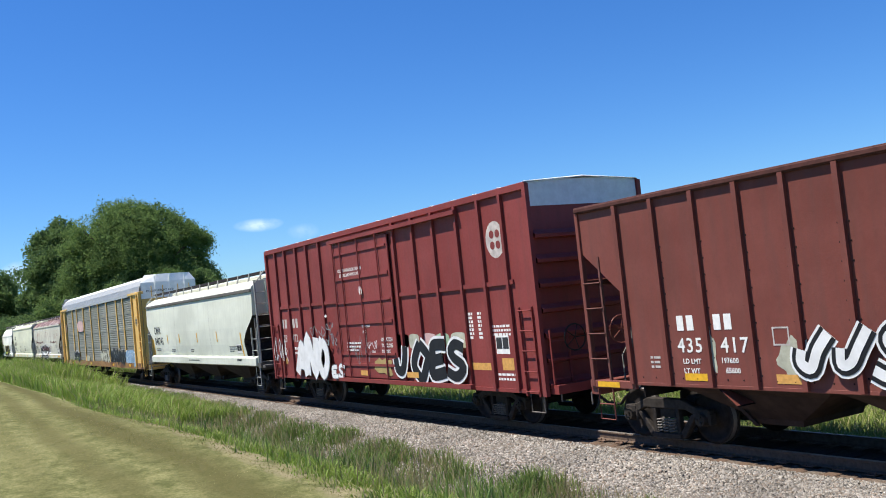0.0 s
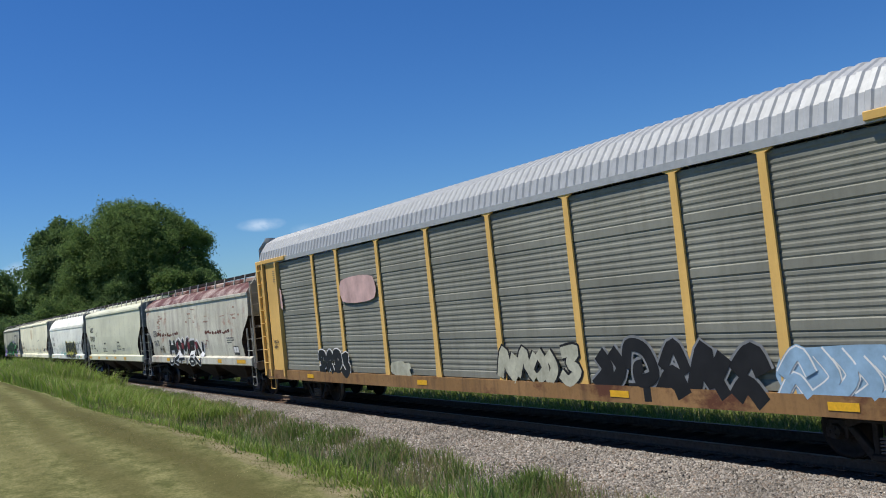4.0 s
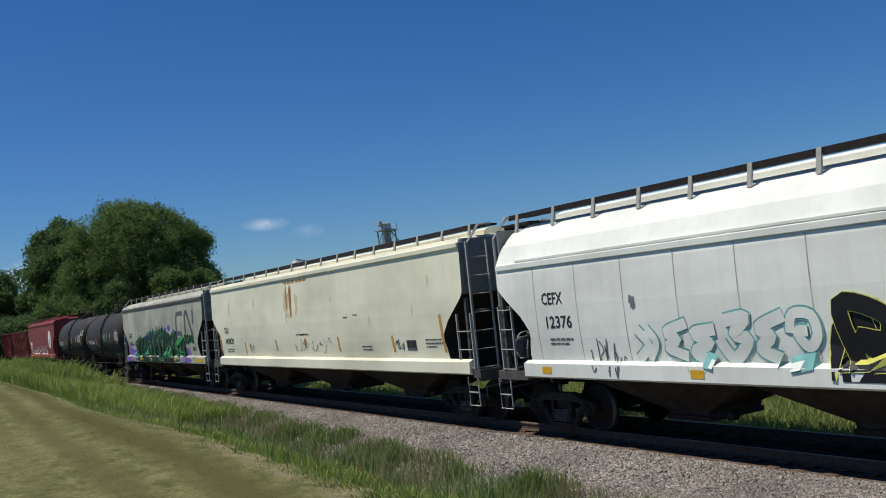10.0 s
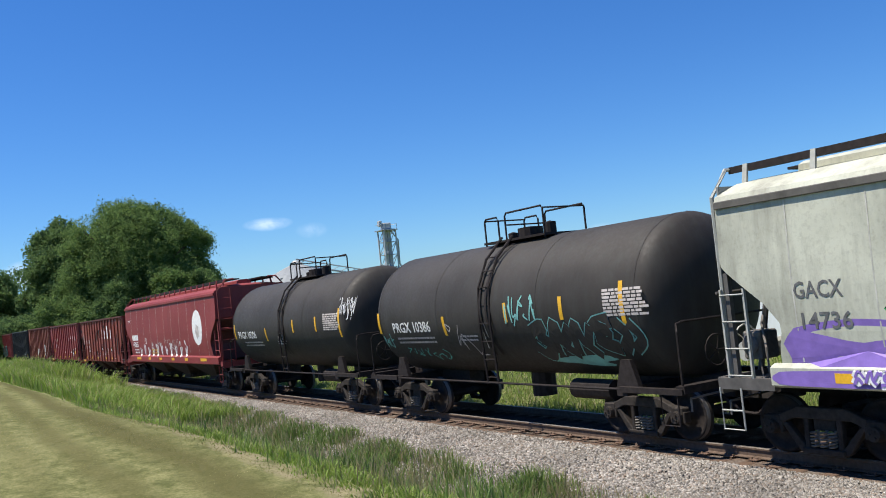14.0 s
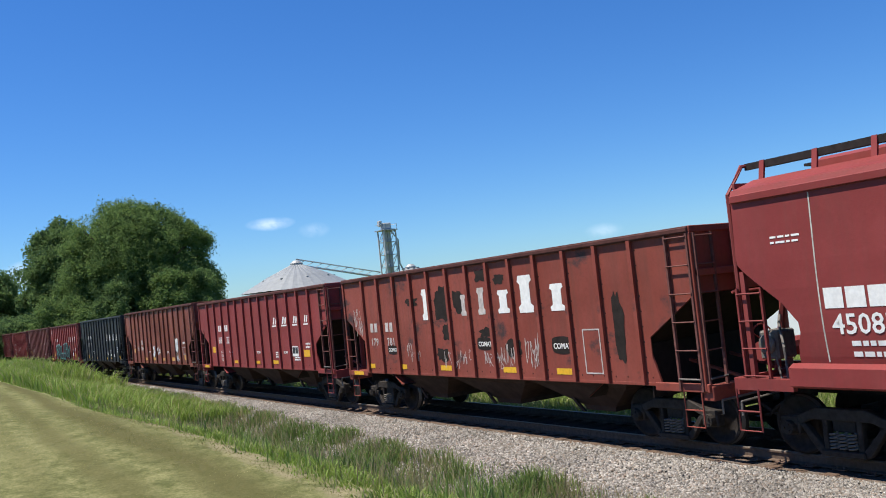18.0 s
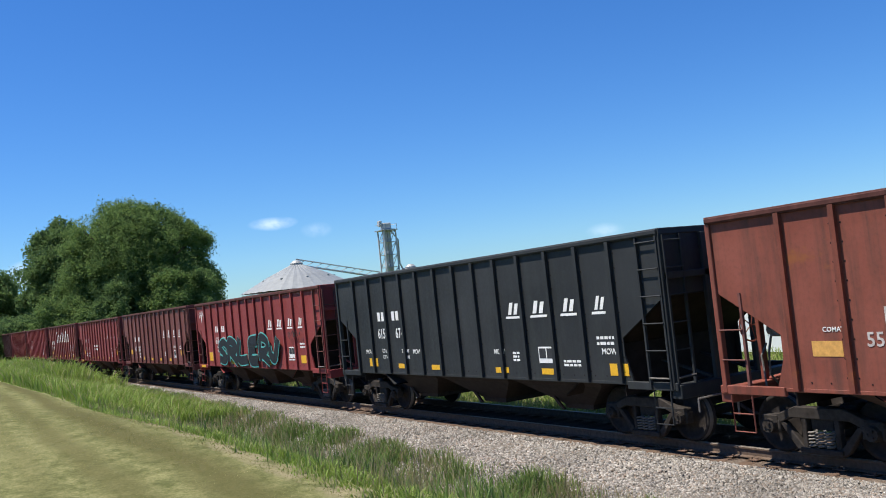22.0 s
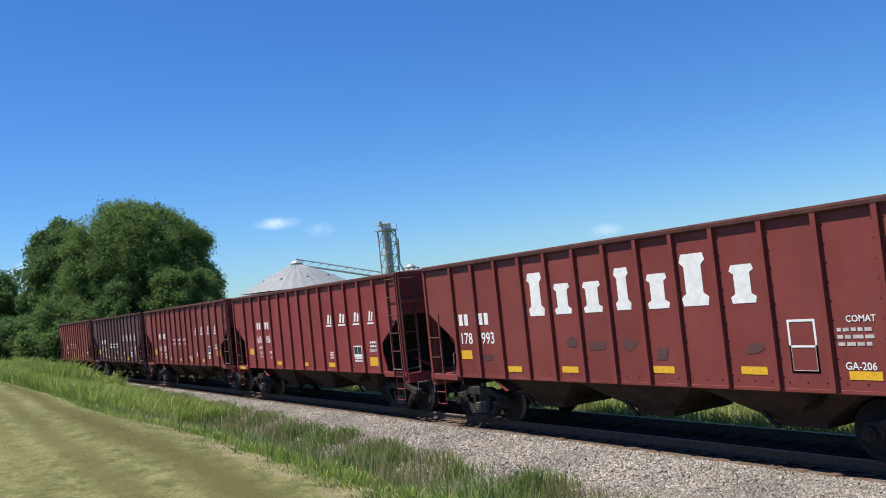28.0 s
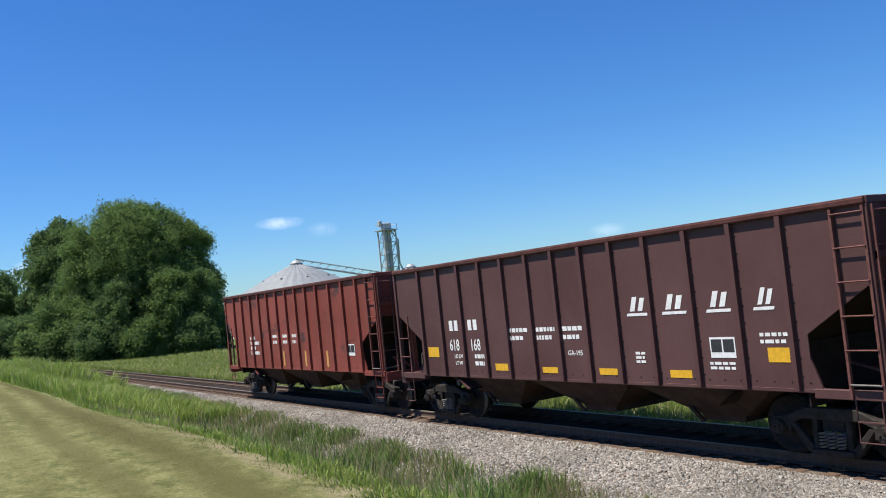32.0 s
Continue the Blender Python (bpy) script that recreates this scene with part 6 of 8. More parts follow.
M_SPRAYBLACK = plain("black_spray_paint", (0.014, 0.014, 0.016), 0.55, 0, 0.3, 3)
M_SPRAYGREY = plain("grey_spray_paint", (0.2, 0.211, 0.221), 0.6, 0, 0.25, 3)
M_SPRAYTEAL = plain("teal_spray_paint", (0.1, 0.42, 0.379), 0.5, 0, 0.2, 3)
M_SPRAYPALETEAL = plain("pale_teal_spray_paint", (0.20, 0.46, 0.43), 0.6, 0, 0.25, 3)
M_SPRAYGREEN = plain("green_spray_paint", (0.06, 0.36, 0.11), 0.5, 0, 0.3, 3)
M_SPRAYDEEP = plain("dark_green_spray_paint", (0.011, 0.026, 0.018), 0.55, 0, 0.4, 3)
M_SPRAYPURPLE = plain("purple_spray_paint", (0.221, 0.139, 0.439), 0.55, 0, 0.2, 3)
M_SPRAYBLUE = plain("blue_spray_paint", (0.04, 0.079, 0.36), 0.55, 0, 0.2, 3)
M_SPRAYYELLOW = plain("yellow_spray_paint", (0.72, 0.7, 0.139), 0.5, 0, 0.15, 3)
M_SPRAYRED = plain("dark_red_spray_paint", (0.2, 0.02, 0.04), 0.5, 0, 0.2, 3)
M_SPRAYSKY = plain("pale_blue_spray_paint", (0.26, 0.4, 0.54), 0.55, 0, 0.2, 3)
M_SPRAYPALE = plain("faded_pale_spray_paint", (0.42, 0.42, 0.33), 0.65, 0, 0.3, 3)
M_SPRAYPINK = plain("faded_pink_paint", (0.55, 0.379, 0.36), 0.65, 0, 0.25, 2)
M_SOOT = plain("black_overpaint", (0.026, 0.020, 0.017), 0.7, 0, 0.4, 4)
M_RUSTPATCH = plain("rust_patch", (0.126, 0.06, 0.048), 0.85, 0, 0.4, 6)
M_RUSTWASH = plain("faint_rust_wash", (0.36, 0.25, 0.2), 0.8, 0, 0.35, 5)
M_TANWASH = plain("tan_rust_wash", (0.66, 0.59, 0.40), 0.75, 0, 0.12, 9)
M_RUSTRUN = plain("rust_run", (0.379, 0.19, 0.07), 0.8, 0, 0.35, 6)
M_FADEDINK = plain("faded_black_lettering", (0.129, 0.129, 0.129), 0.65, 0, 0.3, 6)
M_FADEDWHITE = plain("faded_white_lettering", (0.5, 0.45, 0.42), 0.7, 0, 0.3, 6)
M_STENCILYELLOW = plain("yellow_lettering", (0.621, 0.42, 0.079), 0.6, 0, 0.15, 6)

SHEET = 1.512      # near face of a flat car side
side = flat(SHEET)


def dress_hopper_0(c):
    rail_mark(c, -SHEET, 4.51, 2.02, 0.25, 1.35)
    words(c, "435", -SHEET, 4.55, 1.66, 0.34, M_WHITE, spacing=1.15)
    words(c, "417", -SHEET, 3.57, 1.66, 0.34, M_WHITE, spacing=1.15)
    words(c, "LD LMT", -SHEET, 4.46, 1.47, 0.12, M_WHITE)
    words(c, "LT WT", -SHEET, 4.46, 1.31, 0.12, M_WHITE)
    words(c, "197600", -SHEET, 3.6, 1.49, 0.12, M_WHITE)
    words(c, "65600", -SHEET, 3.52, 1.33, 0.12, M_WHITE)
    blotch(c, side, 3.95, 1.25, 0.3, 0.95, M_SPRAYPALE, 5, rough=0.7)
    small_print(c, -SHEET, 5.25, 1.55, (0.25, 0.2, 0.2), 0.04, 0.04, M_FADEDWHITE)
    marker(c, -SHEET, 4.44, 1.19)
    marker(c, -SHEET, 2.5, 1.19, 0.5, 0.14, M_FADEDAMBER)
    frame_sign(c, -SHEET, 2.49, 1.76, 0.3, 0.28, M_FADEDWHITE)
    blotch(c, side, 2.5, 1.18, 0.8, 0.75, M_SPRAYPALE, 3, rough=0.6)
    graffiti(c, flat(1.58), 1.95, 1.14, 3.2, 0.94, 5, (M_SPRAYBLACK, M_SPRAYWHITE), 17, 0.17, band=0.07, halo=M_SPRAYWHITE, forms="jjsts", lean=0.3)
    graffiti(c, flat(1.58), -2.6, 1.14, 2.4, 0.9, 2, (M_SPRAYBLACK, M_SPRAYWHITE), 23, 0.24, band=0.06, forms="ks")


def dress_boxcar(c):
    bm = bmesh.new()
    spot(bm, side, -6.5, 4.1, 0.35, 0.4, 0.004)
    part("emblem_disc", bm, M_FADEDWHITE, c, "cream round road emblem")
    bm = bmesh.new()
    for y0, z0 in ((-6.61, 4.22), (-6.39, 4.22), (-6.61, 3.98), (-6.39, 3.98)):
        spot(bm, side, y0, z0, 0.09, 0.09, 0.008, 12)
    part("emblem_mark", bm, M_RED3, c)
    graffiti(c, flat(1.615), 5.75, 0.82, 2.5, 1.45, 3, (M_SPRAYGREY, M_SPRAYWHITE), 31, 0.24, band=0.03, forms="ano")
    graffiti(c, flat(1.615), 3.0, 0.86, 0.95, 0.5, 2, (M_SPRAYGREY, M_SPRAYWHITE), 32, 0.24, band=0.02, forms="es")
    blotch(c, side, 5.6, 1.0, 2.5, 1.1, M_SPRAYGREY, 33, rough=0.5)
    scrawl(c, flat(1.615), 7.9, 1.3, 1.3, 0.95, 6, M_SPRAYWHITE, 4, 0.03)
    scrawl(c, flat(1.615), 4.4, 2.05, 1.8, 0.5, 6, M_SPRAYGREY, 6, 0.035)
    scrawl(c, flat(1.615), 3.2, 1.85, 0.8, 0.4, 5, M_SPRAYGREY, 7, 0.04)
    for k, (m, w0) in enumerate(((M_SPRAYTAN, 0.75), (M_SPRAYPALE, 0.6), (M_SPRAYPINK, 0.8), (M_SPRAYMINT, 0.7), (M_SPRAYPALE, 0.8))):
        blotch(c, side, -1.25 - 0.72 * k, 1.72, w0, 0.42, m, 300 + k, rough=0.15, off=0.003 + 0.002 * k)
    graffiti(c, flat(1.615), -1.45, 0.86, 3.4, 1.16, 4, (M_SPRAYWHITE, M_SPRAYBLACK), 45, 0.26, band=0.065, forms="joes", lean=0.1)
    blotch(c, flat(1.61), 0.1, 0.98, 1.3, 0.6, M_SPRAYTAN, 9, rough=0.6)
    scrawl(c, flat(1.65), 1.3, 1.35, 1.2, 0.8, 6, M_SPRAYGREY, 11, 0.02)
    scrawl(c, flat(1.65), 0.2, 1.75, 0.55, 0.25, 4, M_SPRAYWHITE, 12, 0.025)
    marker(c, -SHEET, -6.3, 1.27, 0.45, 0.26, M_FADEDAMBER)
    marker(c, -SHEET, -5.0, 1.26, 0.8, 0.16, M_FADEDAMBER)
    marker(c, -1.635, -1.95, 1.03, 0.6, 0.14, M_FADEDAMBER)
    marker(c, -SHEET, 7.48, 1.26, 0.5, 0.18, M_FADEDAMBER)
    marker(c, -1.605, 0.95, 1.02, 0.5, 0.14, M_FADEDAMBER)
    stencil_block(c, -SHEET, -6.12, 1.62, 0.5, 0.4)
    rail_mark(c, -SHEET, 7.21, 2.45, 0.3, 1.6, M_FADEDWHITE)
    words(c, "728", -SHEET, 7.37, 2.0, 0.34, M_FADEDWHITE)
    words(c, "472", -SHEET, 6.36, 2.0, 0.34, M_FADEDWHITE)
    words(c, "LD LMT", -SHEET, 7.35, 1.72, 0.11, M_WHITE)
    words(c, "LT WT", -SHEET, 7.35, 1.56, 0.11, M_WHITE)
    small_print(c, -SHEET, 6.2, 1.74, (0.45, 0.4), 0.08, 0.07, M_WHITE)
    words(c, "CLOSE AND LOCK DOORS", -1.605, 1.92, 3.97, 0.13, M_WHITE)
    words(c, "BEFORE MOVING CAR", -1.605, 1.83, 3.83, 0.13, M_WHITE)
    words(c, "UNLATCH", -1.605, -0.55, 1.96, 0.14, M_WHITE)
    words(c, "TO CLOSE", -1.605, -0.55, 1.8, 0.14, M_WHITE)
    words(c, "DOORS", -1.605, -0.55, 1.64, 0.14, M_WHITE)
    words(c, "SEAL", -1.605, 0.1, 1.62, 0.13, M_WHITE)
    words(c, "OPEN CLOSE", -1.605, 0.6, 2.36, 0.085, M_WHITE)
    words(c, "ASO", -1.605, 0.58, 2.2, 0.12, M_WHITE)
    small_print(c, -1.605, 1.7, 1.9, (0.9, 0.9, 0.7), 0.05, 0.05, M_WHITE)
    for k in range(7):
        small_print(c, -SHEET, -5.05, 2.5 - 0.09 * k, (0.16,), 0.06, 0.05, M_WHITE)
        small_print(c, -SHEET, -5.45, 2.5 - 0.09 * k, (0.13,), 0.06, 0.05, M_WHITE)
    small_print(c, -SHEET, -6.0, 2.2, (0.8, 0.8, 0.7), 0.05, 0.04, M_WHITE)
    small_print(c, -SHEET, -6.1, 1.15, (0.8, 0.6), 0.05, 0.05, M_WHITE)
    bm = bmesh.new()
    spot(bm, flat(1.64), 0.46, 3.38, 0.09, 0.13, 0.004, 16)
    spot(bm, flat(1.6), 3.1, 2.75, 0.1, 0.06, 0.004, 4)
    part("white_placard", bm, M_WHITE, c)
    # end lettering
    t = words(c, "EXCESS HEIGHT CAR", -SHEET, 0, 0, 0.19, M_INK)
    t.matrix_basis = Matrix.Translation((-1.42, -7.87, 4.84)) @ Euler((math.pi / 2, 0, 0)).to_matrix().to_4x4()
    t = words(c, "728472", -SHEET, 0, 0, 0.2, M_INK)
    t.matrix_basis = Matrix.Translation((0.55, -7.87, 4.82)) @ Euler((math.pi / 2, 0, 0)).to_matrix().to_4x4()


def dress_covered(c, mark, number, y, z_mark, z_num, size, ink, ambers=(), sill=(), slant_h=0.45, printing=()):
    wide = 1.02 if c == C2 else 1.0
    words(c, mark, -1.585, y, z_mark, size, ink, spacing=wide, squeeze=0.84)
    words(c, number, -1.585, y - 0.02, z_num, size, ink, spacing=wide, squeeze=1.06)
    for yy, zz, hh in ambers:
        bm = bmesh.new()
        ribbon(bm, hopper_skin, [(yy - 0.06 + 0.045 * k * hh / 4, zz + hh * k / 8) for k in range(9)], [0.115] * 9, 0.006)
        part("reflector", bm, M_AMBER if c != C7 else M_FADEDAMBER, c, "slanted amber reflector strip")
    for yy, ww in sill:
        marker(c, -1.622, yy, 1.24, ww, 0.14)
    for yy, zz, rows in printing:
        small_print(c, -1.585, yy, zz, rows, 0.038, 0.05, M_FADEDINK)


def dress_covered_all():
    dress_covered(C2, "CMHX", "848743", 7.43, 2.55, 2.02, 0.5, M_INK, [(4.9, 2.07, 0.4), (2.7, 2.07, 0.42), (-0.31, 2.08, 0.42), (-3.29, 2.08, 0.42), (-6.47, 1.5, 0.9), (7.75, 1.55, 0.75)], (), printing=[(7.3, 1.8, (0.9, 0.8)), (4.3, 1.75, (0.7, 0.6)), (0.9, 1.75, (0.5, 0.4)), (-4.9, 1.85, (0.9, 0.9, 0.5)), (-5.7, 1.3, (0.2,))])
    stencil_block(C2, -1.59, -5.86, 1.62)
    small_print(C2, -1.622, -6.0, 1.33, (0.5,), 0.08, 0.05, M_INK)
    small_print(C2, -1.622, 1.0, 1.3, (1.6,), 0.04, 0.05, M_INK)
    dress_covered(C4, "CERX", "10475", 7.2, 2.42, 1.95, 0.42, M_FADEDINK, (), [(4.5, 0.5), (1.7, 0.5), (-1.05, 0.5), (-3.93, 0.5), (-6.49, 1.0)], printing=[(-5.2, 2.2, (0.9, 0.9, 0.6))])
    stencil_block(C4, -1.59, -5.96, 1.55, 0.6, 0.34, M_WHITE, M_INK)
    graffiti(C4, hopper_skin, 4.0, 1.36, 5.6, 0.98, 5, (M_SPRAYWHITE, M_SPRAYBLACK), 53, 0.27, band=0.06, forms="homen", lean=0.1, off=0.008, halo=M_SPRAYWHITE, extra=M_SPRAYRED)
    graffiti(C4, flat(1.625), 3.9, 1.1, 5.2, 0.36, 6, (M_SPRAYWHITE, M_SPRAYBLACK), 54, 0.4, band=0.03, forms="uktion", lean=0.1, off=0.004, halo=M_SPRAYWHITE)
    for k, y0 in enumerate((2.7, 1.75, 0.75, -0.55)):
        blotch(C4, hopper_skin, y0, 1.75, 0.42, 0.4, M_SPRAYRED, 56 + k, rough=0.4, off=0.03)
    scrawl(C4, hopper_skin, 6.0, 1.6, 0.9, 0.38, 5, M_SPRAYBLACK, 12, 0.04)
    scrawl(C4, hopper_skin, -1.6, 1.75, 1.0, 0.45, 3, M_SPRAYRED, 13, 0.03)
    r = random.Random(5)
    for k in range(12):
        y = 6.6 - 0.36 * k
        blotch(C4, hopper_skin, y, 2.4 + r.uniform(-0.03, 0.03), r.uniform(0.3, 0.5), r.uniform(0.12, 0.26), M_RUSTPATCH, 100 + k, "rust_patch", rough=0.55)
    for k in range(10):
        y = -2.1 - 0.36 * k
        blotch(C4, hopper_skin, y, 2.4 + r.uniform(-0.03, 0.03), r.uniform(0.3, 0.5), r.uniform(0.12, 0.24), M_RUSTPATCH, 130 + k, "rust_patch", rough=0.55)
    for k in range(26):
        blotch(C4, hopper_skin, r.choice((0.6, -0.2, -6.3, -5.4, -2.2, 5.9, 6.4, -4.2)) + r.uniform(-0.5, 0.5), r.uniform(2.65, 3.55), r.uniform(0.3, 0.9), r.uniform(0.05, 0.13), M_RUSTWASH, 160 + k, "rust_patch", rough=0.7)
    dress_covered(C5, "AOKX", "854269", 7.11, 2.92, 2.36, 0.48, M_INK, (), [(7.7, 0.9), (4.5, 0.5), (1.87, 0.5), (-0.81, 0.5), (-3.53, 0.5)], printing=[(2.9, 1.85, (0.8, 0.8, 1.1)), (-0.1, 1.75, (0.8, 0.8, 0.6)), (-1.5, 2.05, (0.9, 0.9, 0.9, 0.9)), (-2.9, 1.85, (0.6, 0.6)), (5.3, 1.75, (0.25, 0.25))])
    for text, y0, z0 in (("LD LMT", 7.12, 2.02), ("222800", 6.2, 2.02), ("LT WT", 7.09, 1.84), ("63200", 6.06, 1.84)):
        words(C5, text, -1.585, y0, z0, 0.16, M_INK)
    words(C5, "WARNING", -1.585, -1.56, 2.18, 0.14, M_INK)
    words(C5, "WARNING", -1.585, 2.59, 2.15, 0.12, M_INK)
    frame_sign(C5, -1.585, 4.95, 2.65, 0.22, 0.26, M_INK, 0.015)
    scrawl(C5, hopper_skin, 7.9, 3.25, 1.0, 0.25, 2, M_FADEDINK, 3, 0.012)
    dress_covered(C6, "CEFX", "12376", 7.06, 2.62, 2.15, 0.33, M_INK, (), [(-6.45, 0.45), (3.0, 0.3), (7.2, 0.3)], printing=[(6.9, 1.9, (0.7, 0.6)), (-5.8, 2.35, (0.9, 0.9)), (-5.2, 1.32, (0.6, 0.6))])
    for z in (3.42, 3.56):
        bm = bmesh.new()
        box(bm, -side_x(z) - 0.012, -side_x(z) + 0.02, -7.6, 7.6, z - 0.02, z + 0.02)
        part("side_ridge", bm, M_WHITECAR, C6)
    graffiti(C6, hopper_skin, 4.3, 1.4, 3.9, 0.95, 6, (M_SPRAYPALETEAL, M_WHITECAR), 61, 0.2, band=0.03)
    blotch(C6, hopper_skin, 3.1, 1.3, 0.5, 0.3, M_SPRAYTEAL, 62)
    blotch(C6, hopper_skin, 0.1, 1.22, 4.3, 1.22, M_SPRAYYELLOW, 60, rough=0.35, off=0.003)
    burner(C6, hopper_skin, 0.1, 1.18, 4.5, 1.36, M_SPRAYYELLOW, M_SPRAYBLACK, None, 65, 24, 0.014, off=0.006, thick=0.26, dome=0.15, lean=0.45, sharp=True)
    graffiti(C6, hopper_skin, -0.1, 1.2, 4.1, 1.3, 5, (M_SPRAYYELLOW, M_SPRAYBLACK), 64, 0.2, band=0.014, forms="rnuks", lean=-0.15, off=0.03)
    graffiti(C6, hopper_skin, -4.5, 1.75, 1.2, 0.62, 5, (M_SPRAYBLACK, M_SPRAYWHITE), 71, 0.14, band=0.035, halo=M_SPRAYTEAL)
    scrawl(C6, hopper_skin, -6.0, 1.65, 0.55, 0.4, 4, M_SPRAYBLACK, 15, 0.03)
    scrawl(C6, hopper_skin, 5.7, 1.2, 1.0, 0.75, 7, M_FADEDINK, 16, 0.025)
    graffiti(C6, hopper_skin, -4.96, 1.18, 0.7, 0.26, 4, (M_SPRAYBLACK, M_SPRAYWHITE), 73, 0.18, band=0.03)
    blotch(C6, hopper_skin, -5.6, 1.2, 0.9, 0.24, M_SPRAYTEAL, 63, off=0.002, rough=0.6)
    blotch(C6, hopper_skin, 4.42, 2.35, 0.2, 0.4, M_SPRAYGREY, 66, rough=0.6)
    dress_covered(C7, "TILX", "649820", 8.86, 2.4, 1.98, 0.32, M_INK, [(6.44, 1.6, 0.44), (3.08, 1.7, 0.38), (0.37, 1.8, 0.3), (-2.33, 1.68, 0.44), (-5.94, 1.66, 0.44), (-8.66, 1.65, 0.92), (9.5, 1.6, 0.8)], (), printing=[(8.7, 1.75, (0.8, 0.7)), (-4.0, 1.8, (0.6, 0.6)), (-7.8, 1.95, (0.9, 0.9, 0.5)), (-2.9, 2.65, (0.3,)), (-3.6, 2.7, (0.25,))])
    words(C7, "DO NOT HAMMER ON CAR", -1.585, 1.05, 2.2, 0.085, M_INK)
    for k, (y, z, w, h) in enumerate(((2.1, 2.6, 0.7, 1.2), (1.0, 2.75, 0.4, 0.9), (-2.0, 3.1, 0.14, 0.3), (-8.1, 3.2, 0.16, 0.4), (-7.2, 2.5, 0.1, 0.5), (5.2, 3.2, 0.2, 0.5), (8.2, 2.9, 0.25, 0.8), (-4.6, 2.2, 0.12, 0.6))):
        blotch(C7, hopper_skin, y, z, w, h, M_TANWASH, 180 + k, "rust_wash", rough=0.7, off=0.002)
    stencil_block(C7, -1.59, -6.76, 1.7, 0.5, 0.27, M_INK, M_FADEDINK)
    for k, (y, w, h) in enumerate(((1.75, 0.16, 1.0), (1.45, 0.22, 1.35), (1.3, 0.1, 0.8))):
        blotch(C7, hopper_skin, y, 3.98 - h, w, h, M_RUSTRUN, 80 + k, "rust_run", rough=0.4)
    for k in range(6):
        blotch(C7, hopper_skin, 1.9 - 0.35 * k, 3.9, 0.4, 0.12, M_RUSTRUN, 85 + k, "rust_run", rough=0.6)
    scrawl(C7, hopper_skin, 1.2, 1.6, 3.0, 0.5, 9, M_FADEDINK, 18, 0.02)
    scrawl(C7, hopper_skin, 5.9, 1.6, 0.5, 0.4, 3, M_SPRAYBLACK, 19, 0.03)
    scrawl(C7, hopper_skin, -6.1, 1.65, 0.6, 0.35, 4, M_FADEDINK, 20, 0.03)
    dress_covered(C8, "GACX", "14736", 7.2, 2.45, 2.0, 0.34, M_FADEDINK, (), [(4.49, 0.6), (2.15, 0.5), (-0.28, 0.45), (-2.62, 0.52), (-6.44, 1.15), (6.6, 0.6)], printing=())
    blotch(C8, hopper_skin, 7.5, 1.2, 2.8, 0.95, M_SPRAYPURPLE, 90, rough=0.12)
    blotch(C8, hopper_skin, -3.6, 1.2, 1.8, 0.7, M_SPRAYPURPLE, 91, rough=0.12)
    for k, (y0, z0) in enumerate(((3.45, 2.38), (2.3, 2.6), (1.65, 2.62), (0.6, 2.62), (-0.4, 2.72), (-1.0, 2.72), (-1.75, 2.82), (-2.65, 2.6), (-3.0, 2.52))):
        blotch(C8, hopper_skin, y0, z0 - 0.16, 0.4, 0.3, M_SPRAYBLUE, 92 + k, rough=0.1, off=0.004 + 0.001 * k)
    blotch(C8, hopper_skin, 5.3, 1.17, 8.9, 0.25, M_SPRAYDEEP, 111, rough=0.06, off=0.003)
    blotch(C8, hopper_skin, 7.75, 1.17, 2.4, 0.25, M_SPRAYPURPLE, 112, rough=0.1, off=0.002)
    blotch(C8, hopper_skin, -3.5, 1.17, 2.3, 0.25, M_SPRAYPURPLE, 113, rough=0.1, off=0.002)
    burner(C8, hopper_skin, 5.5, 1.18, 10.1, 1.8, M_SPRAYGREEN, M_SPRAYDEEP, M_SPRAYGREY, 95, 36, 0.016, off=0.012, thick=0.31, dome=0.42, lean=0.9, sharp=True)
    ribbon_bm = bmesh.new()
    ribbon(ribbon_bm, hopper_skin, [(-3.0, 2.0), (-3.7, 2.15), (-4.6, 2.36)], [0.06, 0.3, 0.1], 0.045)
    ribbon(ribbon_bm, hopper_skin, [(-2.9, 1.9), (-3.6, 1.72), (-4.6, 1.6)], [0.05, 0.14, 0.04], 0.048)
    tagged(part("graffiti_swash", ribbon_bm, M_SPRAYGREEN, C8), kind="stuff")
    graffiti(C8, hopper_skin, -4.7, 2.02, 1.5, 0.45, 4, (M_SPRAYGREEN, M_SPRAYBLACK), 101, 0.22, band=0.03)
    graffiti(C8, hopper_skin, -3.9, 1.2, 0.9, 0.3, 4, (M_SPRAYWHITE, M_SPRAYPURPLE), 102, 0.16, band=0.04, off=0.02)
    graffiti(C8, hopper_skin, 6.3, 1.2, 0.8, 0.26, 4, (M_SPRAYWHITE, M_SPRAYPURPLE), 103, 0.16, band=0.04, off=0.02)
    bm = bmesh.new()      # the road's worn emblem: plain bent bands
    band_w = 0.2
    path = curve([(-4.6, 3.42), (-3.75, 3.42), (-3.5, 3.34), (-3.45, 3.1), (-3.45, 2.75), (-3.45, 2.5)], 5)
    ribbon(bm, hopper_skin, path, [band_w] * len(path), 0.005)
    ribbon(bm, hopper_skin, [(-3.45, 2.52), (-4.3, 2.52)], [band_w] * 2, 0.0052)
    path = curve([(-4.95, 2.5), (-4.95, 3.2), (-5.05, 3.4), (-5.25, 3.44), (-5.4, 3.36), (-5.95, 2.62), (-6.1, 2.5)], 5)
    ribbon(bm, hopper_skin, path, [band_w] * len(path), 0.0094)
    ribbon(bm, hopper_skin, [(-6.25, 2.9), (-6.25, 3.5)], [band_w] * 2, 0.0056)
    part("road_emblem", bm, M_FADEDINK, C8, "worn dark grey road emblem bands")
